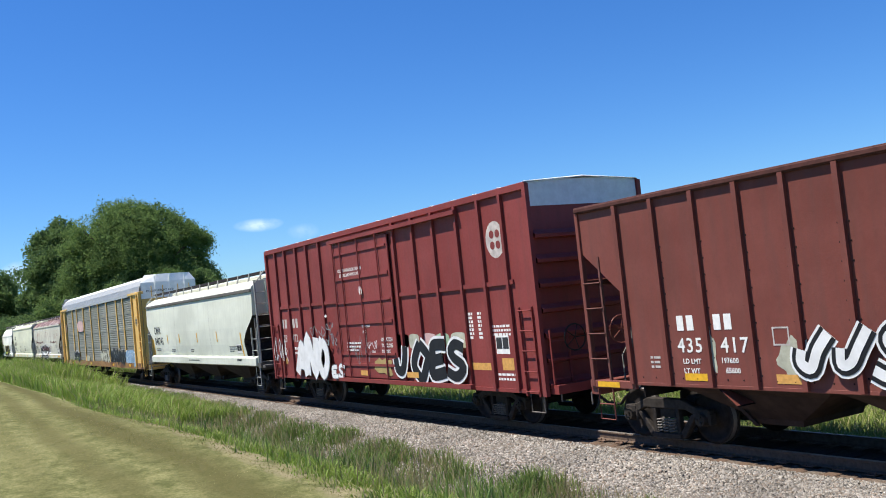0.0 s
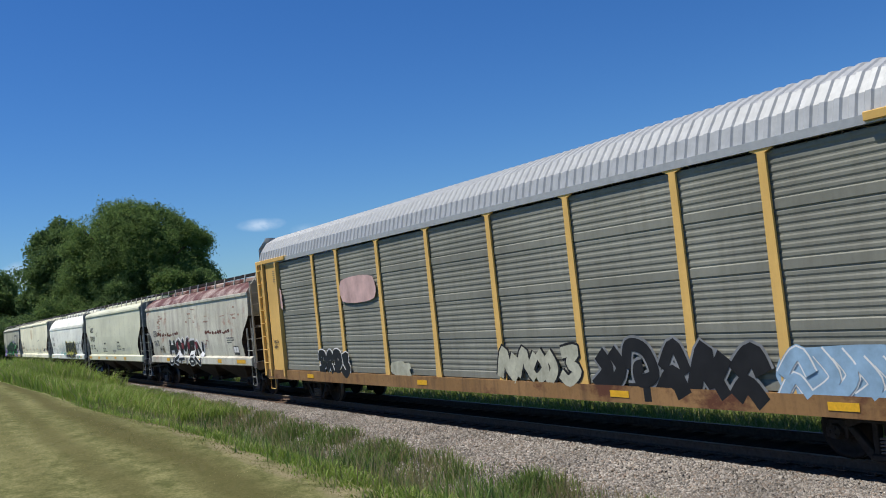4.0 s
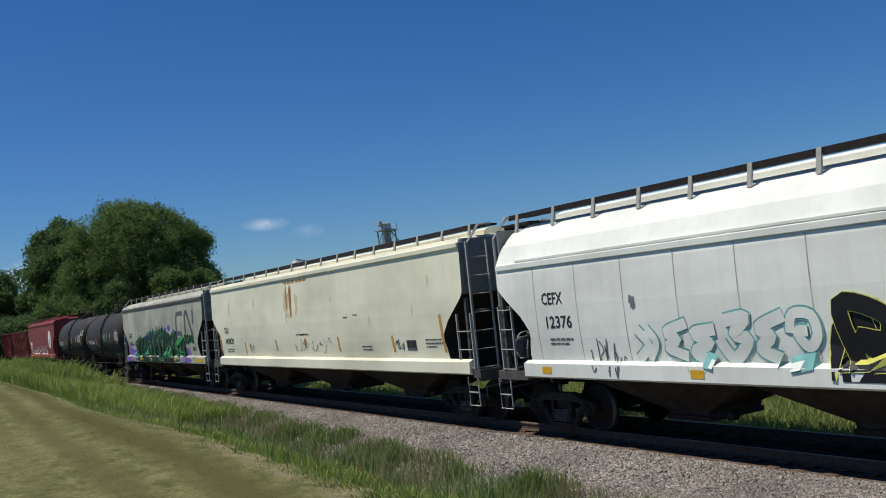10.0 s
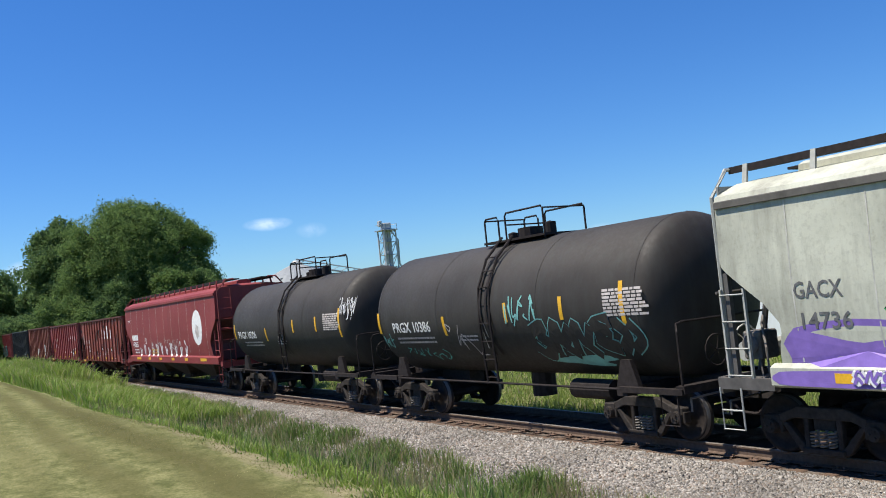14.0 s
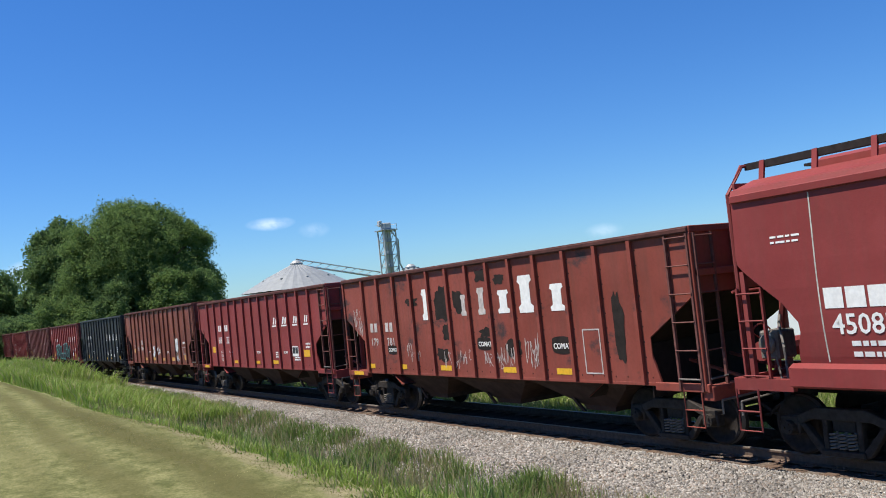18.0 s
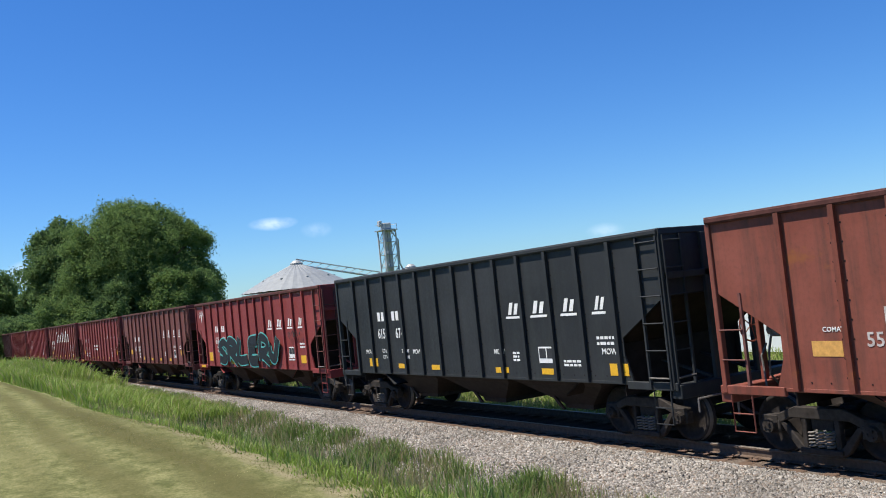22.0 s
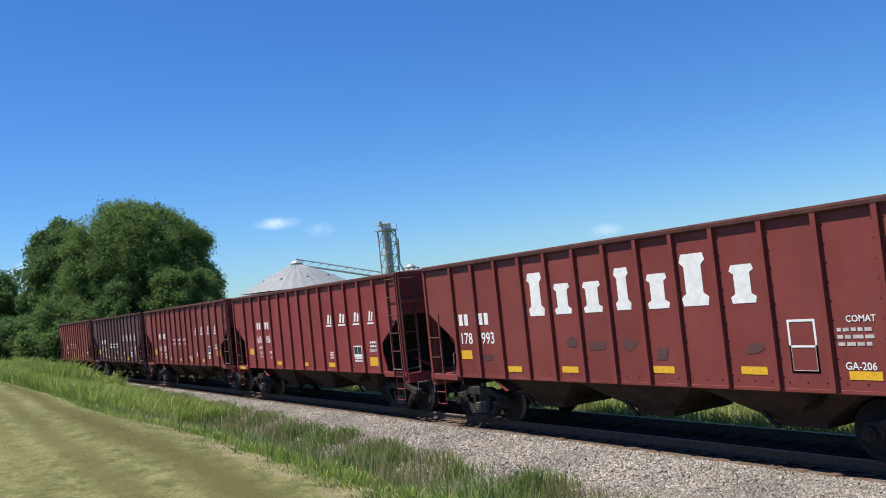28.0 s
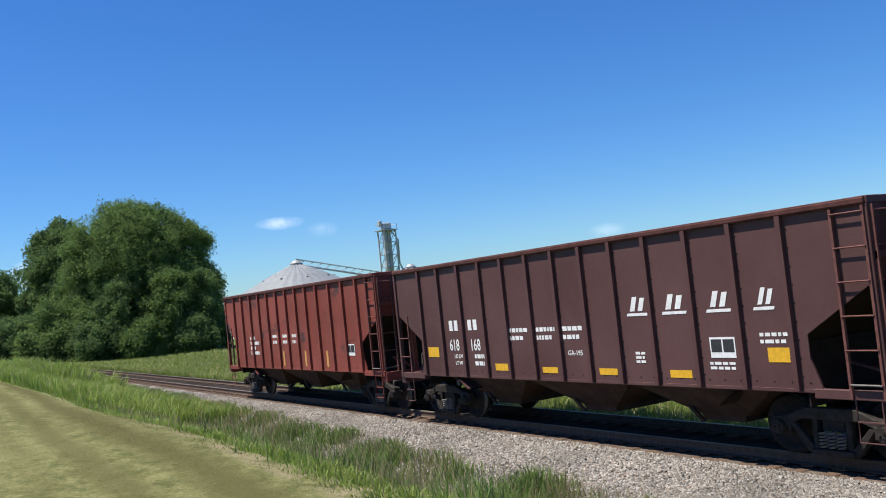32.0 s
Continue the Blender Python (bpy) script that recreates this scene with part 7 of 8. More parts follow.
    stencil_block(C8, -1.59, -5.86, 1.62, 0.5, 0.3, M_FADEDINK, M_FADEDWHITE)
    # oxide red hopper
    for k, (y, w) in enumerate(((7.36, 0.3), (7.0, 0.3), (6.64, 0.3), (6.28, 0.3))):
        sign(C11, "initials_block", -1.585, [rect(y, 2.28, w, 0.29)], M_WHITE)
    words(C11, "450835", -1.585, 7.29, 1.92, 0.4, M_WHITE)
    small_print(C11, -1.585, 7.0, 1.75, (0.9, 0.9), 0.07, 0.08, M_WHITE)
    for y, w in ((6.28, 0.94), (3.58, 0.46), (1.22, 0.49), (-1.2, 0.5), (-3.6, 0.5), (-6.2, 0.9)):
        marker(C11, -1.622, y, 1.28, w, 0.12)
    words(C11, "OPEN HATCH COVERS", -1.585, 3.1, 1.72, 0.13, M_STENCILYELLOW)
    words(C11, "BEFORE LOADING CAR", -1.585, 3.12, 1.56, 0.13, M_STENCILYELLOW)
    bm = bmesh.new()
    spot(bm, hopper_skin, -5.85, 2.72, 0.74, 0.76, 0.006)
    part("emblem_disc", bm, M_WHITE, C11, "large white round emblem")
    bm = bmesh.new()
    spot(bm, hopper_skin, -5.85, 2.55, 0.3, 0.34, 0.011, 5)
    part("emblem_mark", bm, M_FADEDWHITE, C11)
    r = random.Random(3)
    for k in range(11):
        y = 5.6 - 0.92 * k
        bm = bmesh.new()
        hh = r.uniform(0.35, 0.75)
        ribbon(bm, hopper_skin, [(y, 1.46 + hh), (y - 0.02, 1.6), (y - r.uniform(0.1, 0.25), 1.44)], [r.uniform(0.08, 0.2), 0.16, 0.04], 0.006)
        ribbon(bm, hopper_skin, [(y - 0.3, 1.46 + hh * r.uniform(0.5, 1.0)), (y - 0.14, 1.6)], [0.16, 0.03], 0.0064)
        part("white_tag", bm, M_SPRAYWHITE, C11)
    scrawl(C11, hopper_skin, 2.8, 1.85, 2.2, 0.35, 6, M_FADEDWHITE, 22, 0.022)
    scrawl(C11, hopper_skin, 0.2, 1.7, 2.6, 0.6, 6, M_FADEDWHITE, 24, 0.022)
    frame_sign(C11, -1.585, 4.25, 2.1, 0.26, 0.28, M_WHITE)
    small_print(C11, -1.585, 8.2, 3.35, (0.5, 0.5), 0.03, 0.05, M_WHITE)


def dress_carrier(c):
    skin = flat(1.55)
    blotch(c, skin, 7.35, 3.05, 2.4, 0.78, M_SPRAYPINK, 41, "faded_flag", rough=0.04)
    graffiti(c, skin, -8.6, 0.8, 2.6, 0.98, 4, (M_SPRAYWHITE, M_SPRAYSKY), 42, 0.2, band=0.025, halo=M_SPRAYSKY)
    blotch(c, skin, -8.5, 0.82, 2.7, 0.98, M_SPRAYSKY, 43, rough=0.12)
    graffiti(c, skin, -4.3, 0.8, 4.0, 1.05, 5, (M_SPRAYGREY, M_SPRAYBLACK), 44, 0.28, band=0.05)
    graffiti(c, skin, -0.9, 0.95, 2.8, 0.85, 4, (M_SPRAYBLACK, M_SPRAYPALE), 46, 0.26, band=0.05)
    graffiti(c, skin, 9.4, 0.98, 2.2, 0.75, 4, (M_SPRAYWHITE, M_SPRAYBLACK), 47, 0.3, band=0.035)
    blotch(c, skin, 4.6, 1.0, 1.4, 0.5, M_SPRAYPALE, 48, rough=0.5)
    words(c, "NKCR", -1.56, 13.4, 1.97, 0.17, M_INK)
    words(c, "6653", -1.56, 13.38, 1.8, 0.17, M_INK)
    small_print(c, -1.56, 12.9, 4.4, (0.4, 0.4, 0.3, 0.4, 0.4, 0.35), 0.03, 0.04, M_FADEDINK)
    small_print(c, -1.56, -11.9, 3.4, (0.5, 0.5, 0.5, 0.4), 0.05, 0.03, M_FADEDINK)
    frame_sign(c, -1.56, -11.85, 3.1, 0.62, 0.45, M_FADEDINK, 0.02)
    small_print(c, -1.56, -12.3, 1.9, (0.3,) * 5, 0.03, 0.04, M_FADEDINK)
    blotch(c, flat(1.56), 12.6, 3.0, 0.5, 0.9, M_SPRAYPINK, 49, rough=0.7)
    for y in (10.5, 3.0, -4.6, -9.4):
        marker(c, -1.575, y, 0.85, 0.5, 0.12)
    t = words(c, "EXCESS HEIGHT CAR", -SHEET, 0, 0, 0.15, M_INK)
    t.matrix_basis = Matrix.Translation((-1.25, -13.62, 4.78)) @ Euler((math.pi / 2, 0, -0.35)).to_matrix().to_4x4()


def dress_tank(c, number, kind):
    t = words(c, "PRGX " + number, -1.515, 4.75 if kind == 9 else 5.14, 2.16, 0.37, M_WHITE)
    for v in t.data.vertices:
        v.co.z += -1.519 - tank_skin(0, 2.16 + v.co.y, 0.006)[0]
    small = [small_print(c, -1.50, 4.6, 1.98, (1.9, 1.9), 0.05, 0.06, M_FADEDWHITE), small_print(c, -1.50, 1.0 if kind == 10 else 1.4, 2.0, (0.8, 0.7), 0.04, 0.05, M_FADEDWHITE)]
    for v in [v for t in small for v in t.data.vertices]:
        v.co.x += 1.5 + tank_skin(0, v.co.z, 0.006)[0]
    for y, z, h in ((5.5, 2.15, 0.55), (2.0, 2.05, 0.46), (-0.75, 2.3, 0.42), (-2.75, 2.3, 0.46), (-4.6, 2.1, 0.85)):
        bm = bmesh.new()
        ribbon(bm, tank_skin, [(y, z + h * k / 6) for k in range(7)], [0.11] * 7, 0.006)
        part("reflector", bm, M_AMBER, c, "curved amber reflector strip")
    y = -3.4 if kind == 10 else -4.1
    bm = bmesh.new()
    r = random.Random(kind)
    for k in range(8):
        x = y
        while x > y - 1.0:
            w = r.uniform(0.08, 0.25)
            ribbon(bm, tank_skin, [(x, 2.8 - 0.065 * k), (x - w, 2.8 - 0.065 * k)], [0.045, 0.045], 0.006)
            x -= w + 0.03
    part("data_stencil", bm, M_FADEDWHITE, c)
    if kind == 9:
        scrawl(c, tank_skin, -0.75, 2.2, 1.1, 0.65, 8, M_SPRAYPALETEAL, 31, 0.035)
        graffiti(c, tank_skin, -1.5, 1.45, 3.4, 0.95, 5, (M_SPRAYPALETEAL, M_TANK), 33, 0.26, band=0.025)
        blotch(c, tank_skin, -1.4, 1.3, 2.6, 0.3, M_SPRAYPALETEAL, 34, rough=0.6)
        scrawl(c, tank_skin, 2.0, 1.5, 1.8, 0.85, 5, M_FADEDWHITE, 35, 0.025)
        scrawl(c, tank_skin, 4.4, 1.4, 2.0, 0.35, 9, M_SPRAYTEAL, 36, 0.02)
        scrawl(c, tank_skin, 5.5, 1.75, 0.6, 0.4, 4, M_SPRAYPALETEAL, 37, 0.03)
    else:
        scrawl(c, tank_skin, -4.5, 2.5, 1.25, 0.85, 5, M_SPRAYWHITE, 40, 0.022, 0.008, False)
        scrawl(c, tank_skin, -4.7, 2.75, 1.1, 0.5, 9, M_SPRAYWHITE, 42, 0.018, 0.012)
        scrawl(c, tank_skin, 0.9, 1.95, 0.5, 0.4, 3, M_FADEDWHITE, 39, 0.025)


def dress_hopper(c, number, z_mark=2.16, logo_z=2.3, logo_h=0.34, mark_y=4.47, amb=None, st=(-3.94, 1.57), num_z=1.7, ink=None, second=0.94, loads=None):
    ink = ink or M_WHITE
    rail_mark(c, -SHEET, mark_y, z_mark, 0.24, 1.38, ink)
    words(c, number[:3], -SHEET, mark_y + 0.06, num_z, 0.37, ink, squeeze=0.78)
    words(c, number[3:], -SHEET, mark_y + 0.06 - second, num_z, 0.37, ink, squeeze=0.78)
    drop = num_z - (0.38 if loads else 0.18)
    words(c, "LD LMT", -SHEET, mark_y - 0.12, drop, 0.13, ink)
    words(c, "LT WT", -SHEET, mark_y - 0.14, drop - 0.16, 0.13, ink)
    if loads:
        words(c, loads[0], -SHEET, mark_y - second - 0.2, drop, 0.13, ink)
        words(c, loads[1], -SHEET, mark_y - second - 0.28, drop - 0.16, 0.13, ink)
    else:
        small_print(c, -SHEET, mark_y - second - 0.1, drop, (0.42, 0.36), 0.09, 0.07, ink)
    italic_mark(c, -SHEET, ((-2.01, 0.58), (-2.93, 0.62), (-3.97, 0.56), (-4.96, 0.43)), logo_z, logo_h, ink)
    stencil_block(c, -SHEET, st[0], st[1])
    for y, z, h in amb or ((5.6, 1.54, 0.24), (2.59, 1.26, 0.15), (0.81, 1.24, 0.12), (-1.03, 1.24, 0.12), (-2.94, 1.23, 0.13), (-5.12, 1.51, 0.22)):
        marker(c, -SHEET, y, z, 0.5, h)
    small_print(c, -SHEET, -2.1, 1.62, (0.22, 0.2, 0.22), 0.045, 0.03, ink)
    small_print(c, -SHEET, -5.0, 1.9, (0.5, 0.45), 0.055, 0.05, ink)
    small_print(c, -SHEET, -3.9, 1.46, (0.5, 0.5), 0.045, 0.03, ink)


def dress_open_all():
    # worn display lettering with overpaint
    c = C12
    slab_letters(c, -SHEET, ((2.37, 2.45, 0.5, 0.76), (-1.11, 2.5, 0.5, 0.5), (-1.92, 2.48, 0.6, 0.78), (-3.05, 2.48, 0.52, 0.54)), M_WHITE)
    slab_letters(c, -SHEET, ((0.47, 2.5, 0.26, 0.48), (-0.28, 2.5, 0.34, 0.6)), M_FADEDWHITE)
    for k, (y, z, w, h) in enumerate(((1.75, 2.3, 0.75, 1.0), (0.85, 2.5, 0.6, 0.7), (-0.2, 3.2, 0.6, 0.35), (-1.0, 3.1, 0.5, 0.3), (3.3, 2.8, 0.8, 0.25), (1.5, 1.9, 0.5, 0.5), (-0.2, 1.95, 0.6, 0.3), (1.9, 1.4, 0.7, 0.4), (-4.9, 1.3, 0.4, 1.7), (-1.2, 1.5, 0.7, 0.5))):
        blotch(c, side, y, z, w, h, M_SOOT, 200 + k, "overpaint_patch", rough=0.55)
    for y, z, w, h, s in ((-0.11, 1.7, 0.62, 0.3, 0.15), (-2.97, 1.62, 0.66, 0.36, 0.16), (4.5, 1.6, 0.56, 0.24, 0.13)):
        blotch(c, side, y, z, w, h, M_SOOT, 220, "black_panel", off=0.005, rough=0.05)
        words(c, "COMAT", -SHEET - 0.004, y - 0.05, z + h * 0.3, s, M_WHITE)
    frame_sign(c, -SHEET, -4.0, 1.25, 0.5, 0.85, M_FADEDWHITE)
    for y, w in ((1.69, 0.5), (-1.09, 0.5), (-3.05, 0.5), (3.9, 0.4), (5.9, 0.5)):
        marker(c, -SHEET, y, 1.22, w, 0.12)
    rail_mark(c, -SHEET, 5.47, 2.2, 0.24, 1.5, M_FADEDWHITE)
    words(c, "179", -SHEET, 5.5, 1.84, 0.28, M_FADEDWHITE, spacing=1.1)
    words(c, "781", -SHEET, 4.5, 1.84, 0.28, M_FADEDWHITE, spacing=1.1)
    for k, (y, z, w, h) in enumerate(((3.4, 1.4, 0.7, 0.5), (-0.3, 1.3, 0.8, 0.4), (-1.1, 1.35, 0.6, 0.5), (-2.0, 1.3, 0.6, 0.8), (6.5, 2.1, 0.5, 0.8), (1.4, 1.25, 1.2, 0.5))):
        scrawl(c, side, y, z, w, h, 8, M_FADEDWHITE, 230 + k, 0.015)
    dress_hopper(C13, "618355", 2.48, 2.53, 0.32, 4.5, ((5.49, 1.63, 0.24), (2.68, 1.23, 0.11), (0.16, 1.24, 0.1), (-1.78, 1.25, 0.12), (-4.78, 1.51, 0.22)), (-3.75, 1.52), 2.0, second=1.04, loads=("201600", "61400"))
    words(C13, "MOW", -SHEET, 4.3, 1.31, 0.13, M_WHITE)
    words(C13, "MOW", -SHEET, -0.1, 1.6, 0.14, M_WHITE)
    words(C13, "MOW", -SHEET, -2.9, 1.6, 0.14, M_WHITE)
    c = C14
    rail_mark(c, -SHEET, 3.97, 2.04, 0.23, 0.95, M_FADEDWHITE)
    words(c, "55", -SHEET, 4.3, 1.74, 0.28, M_FADEDWHITE)
    words(c, "316", -SHEET, 3.45, 1.74, 0.28, M_WHITE)
    words(c, "COMAT", -SHEET, -5.07, 2.02, 0.15, M_WHITE)
    words(c, "COMAT", -SHEET, -2.11, 1.6, 0.14, M_WHITE)
    words(c, "COMAT", -SHEET, 1.8, 1.62, 0.11, M_WHITE)
    words(c, "COMAT", -SHEET, 5.0, 1.95, 0.1, M_WHITE)
    graffiti(c, side, -3.7, 1.55, 0.55, 0.7, 2, (M_SPRAYWHITE, M_SPRAYWHITE), 240, 0.3, band=0.02)
    scrawl(c, side, -3.7, 1.2, 0.65, 0.4, 6, M_SPRAYWHITE, 241, 0.04)
    scrawl(c, side, -0.05, 1.5, 0.85, 0.42, 7, M_SPRAYWHITE, 242, 0.04)
    graffiti(c, side, 0.75, 1.42, 0.34, 0.62, 1, (M_SPRAYWHITE, M_SPRAYWHITE), 243, 0.2, band=0.02)
    frame_sign(c, -SHEET, -5.07, 1.55, 0.5, 0.33, M_FADEDWHITE)
    for y, z, h in ((5.2, 1.6, 0.22), (2.6, 1.24, 0.12), (0.8, 1.24, 0.14), (-1.2, 1.24, 0.12), (-3.0, 1.24, 0.16), (-5.3, 1.3, 0.22)):
        marker(c, -SHEET, y, z, 0.5, h, M_FADEDAMBER)
    dress_hopper(C15, "615674", 2.49, 2.37, 0.34, 4.38, ((5.13, 1.27, 0.22), (3.37, 1.24, 0.12), (1.57, 1.23, 0.12), (-1.36, 1.21, 0.12), (-3.11, 1.21, 0.12), (-5.3, 1.23, 0.22)), (-3.06, 1.44), 2.03, second=1.06, loads=("205700", "57300"))
    for y in (5.3, 2.5, -1.35, -5.1):
        words(C15, "MOW", -SHEET, y, 1.62, 0.16, M_WHITE)
    dress_hopper(C16, "617032", 2.46, 2.44, 0.34, 4.42, ((5.5, 1.3, 0.35), (2.6, 1.2, 0.13), (0.4, 1.2, 0.12), (-1.6, 1.2, 0.12), (-5.0, 1.3, 0.25)), (-3.95, 1.5), 2.0)
    graffiti(C16, flat(1.59), 3.75, 1.12, 7.1, 1.16, 6, (M_SPRAYTEAL, M_SPRAYBLACK), 254, 0.3, band=0.045, forms="srlerj", lean=0.05)
    scrawl(C16, flat(1.59), -4.2, 2.1, 1.2, 0.3, 8, M_SPRAYBLACK, 255, 0.03)
    scrawl(C16, side, 6.6, 2.9, 0.7, 0.5, 6, M_SPRAYWHITE, 251, 0.04)
    dress_hopper(C17, "618302", 2.22, 2.36, 0.34, 4.47, None, (-3.92, 1.42), second=0.84)
    words(C17, "COMAT", -SHEET, -3.85, 1.85, 0.15, M_WHITE)
    dress_hopper(C18, "617541", 2.3, 2.5, 0.3, 5.2)
    small_print(C18, -SHEET, 1.8, 2.0, (1.6, 1.4), 0.12, 0.1, M_WHITE)
    c = C19
    slab_letters(c, -SHEET, ((2.39, 2.4, 0.6, 0.88), (1.49, 2.41, 0.6, 0.6), (0.56, 2.41, 0.62, 0.58), (-0.40, 2.42, 0.46, 0.76), (-1.25, 2.41, 0.6, 0.6), (-2.1, 2.42, 0.68, 0.86), (-3.19, 2.42, 0.57, 0.6)), M_WHITE)
    rail_mark(c, -SHEET, 5.28, 2.27, 0.26, 1.4, M_WHITE)
    words(c, "178", -SHEET, 5.31, 1.85, 0.36, M_WHITE)
    words(c, "993", -SHEET, 4.37, 1.85, 0.36, M_WHITE)
    frame_sign(c, -SHEET, -4.24, 1.36, 0.48, 0.78, M_WHITE, 0.035)
    frame_sign(c, -SHEET, -4.24, 1.36, 0.48, 0.4, M_WHITE, 0.03)
    words(c, "COMAT", -SHEET, -5.25, 2.08, 0.13, M_WHITE)
    words(c, "GA-206", -SHEET, -5.16, 1.42, 0.15, M_WHITE)
    small_print(c, -SHEET, -5.1, 1.95, (0.55, 0.55, 0.5), 0.05, 0.05, M_FADEDWHITE)
    for y, z in ((3.39, 1.24), (1.44, 1.26), (-1.23, 1.3), (-3.25, 1.32), (-5.22, 1.28)):
        marker(c, -SHEET, y, z)
    marker(c, -SHEET, 5.3, 1.5, 0.45, 0.2)
    for k, (y, z, w, h) in enumerate(((1.3, 1.7, 0.5, 0.3), (0.6, 1.65, 0.6, 0.25), (-0.4, 1.65, 0.5, 0.28), (-3.3, 1.6, 0.5, 0.25), (-1.3, 1.5, 0.4, 0.3), (4.4, 1.45, 0.5, 0.2))):
        blotch(c, side, y, z, w, h, M_BROWN2, 260 + k, "grime_patch", rough=0.6)
    dress_hopper(C20, "618106", 2.47, 2.43, 0.36, 4.52, ((5.5, 1.56, 0.22), (2.65, 1.21, 0.13), (0.3, 1.21, 0.12), (-1.92, 1.21, 0.13), (-4.89, 1.28, 0.24)), (-3.87, 1.51), 1.98, loads=("202800", "60200"))
    words(C20, "COMAT", -SHEET, -4.92, 1.66, 0.13, M_WHITE)
    words(C20, "COMAT", -SHEET, 4.44, 1.77, 0.15, M_WHITE)
    dress_hopper(C21, "618323", 2.3, 2.4, 0.34, 4.6)
    words(C21, "OUTLETGATE", -SHEET, 1.9, 2.18, 0.12, M_WHITE)
    words(C21, "SCRAP TIE", -SHEET, 1.86, 2.0, 0.12, M_WHITE)
    words(C21, "DISABLED", -SHEET, 0.88, 2.18, 0.12, M_WHITE)
    words(C21, "SERVICE", -SHEET, 0.84, 2.0, 0.12, M_WHITE)
    words(C21, "PER 8843", -SHEET, 0.05, 2.18, 0.12, M_WHITE)
    words(C21, "ONLY", -SHEET, -0.1, 2.0, 0.12, M_WHITE)
    words(C21, "GA-201", -SHEET, -0.86, 1.36, 0.16, M_WHITE)
    dress_hopper(C22, "618168")
    for y, w in ((1.95, 0.7), (0.9, 0.6), (0.0, 0.6)):
        small_print(C22, -SHEET, y, 2.08, (w, w * 0.8), 0.085, 0.08, M_WHITE)
    words(C22, "GA-195", -SHEET, -0.1, 1.6, 0.14, M_WHITE)
    c = C23
    small_print(c, -SHEET, 4.35, 2.1, (0.5, 0.9, 0.5, 0.9), 0.12, 0.06, M_WHITE)
    small_print(c, -SHEET, 1.9, 2.15, (0.5, 0.4), 0.1, 0.1, M_WHITE)
    small_print(c, -SHEET, 0.9, 2.15, (0.6, 0.6), 0.1, 0.1, M_WHITE)
    small_print(c, -SHEET, 0.0, 2.15, (0.5, 0.3), 0.1, 0.1, M_WHITE)
    stencil_block(c, -SHEET, -4.41, 1.56)
    for y in (1.0, -1.0, -2.8):
        marker(c, -SHEET, y, 1.2, 0.13, 0.5, M_FADEDAMBER)
    # amber plates on the end platforms
    for c in (C0, C12, C13, C16, C18, C20):
        sign(c, "end_marker", -1.545, [rect(6.75, 1.02, 0.6, 0.1)], M_AMBER, "amber end marker strip")


ALL = [C0, C1, C2, C3, C4, C5, C6, C7, C8, C9, C10, C11, C12, C13, C14, C15, C16, C17, C18, C19, C20, C21, C22, C23]
BARE = {c: set(c.children) for c in ALL}
dress_hopper_0(C0)
dress_boxcar(C1)
dress_covered_all()
dress_carrier(C3)
dress_tank(C9, "10386", 9)
dress_tank(C10, "10206", 10)
dress_open_all()
# where the paint sits along each car, against its middle
SHIFT = [-0, -0.13, -0.43, -0.5, -0.185, -0.205, -0.425, -0.305, -0.355, -0.21, -0.47, -0.095, 0.02, -0.03, 0.2, 0, 0.02, -0.08, -0.2, 0.31, -0.05, -0.14, 0, -0.18]
for c, dy in zip(ALL, SHIFT):
    for ob in set(c.children) - BARE[c]:
        span = [v.co.y for v in ob.data.vertices] if not ob.name.startswith("lettering") else [0.0]
        ob.location.y += dy - 0.04 * (ob.location.y + (min(span) + max(span)) / 2)

# ---- trees ----
M_LEAF = island("tree_leaves", (0.118, 0.20, 0.062), (0.20, 0.28, 0.092), 0.85, 0.12, 0.55)
M_LEAF2 = island("dark_tree_leaves", (0.10, 0.175, 0.062), (0.165, 0.24, 0.088), 0.85, 0.12, 0.55)
M_BARK = plain("tree_bark", (0.13, 0.10, 0.075), 0.9, 0, 0.35, 5)


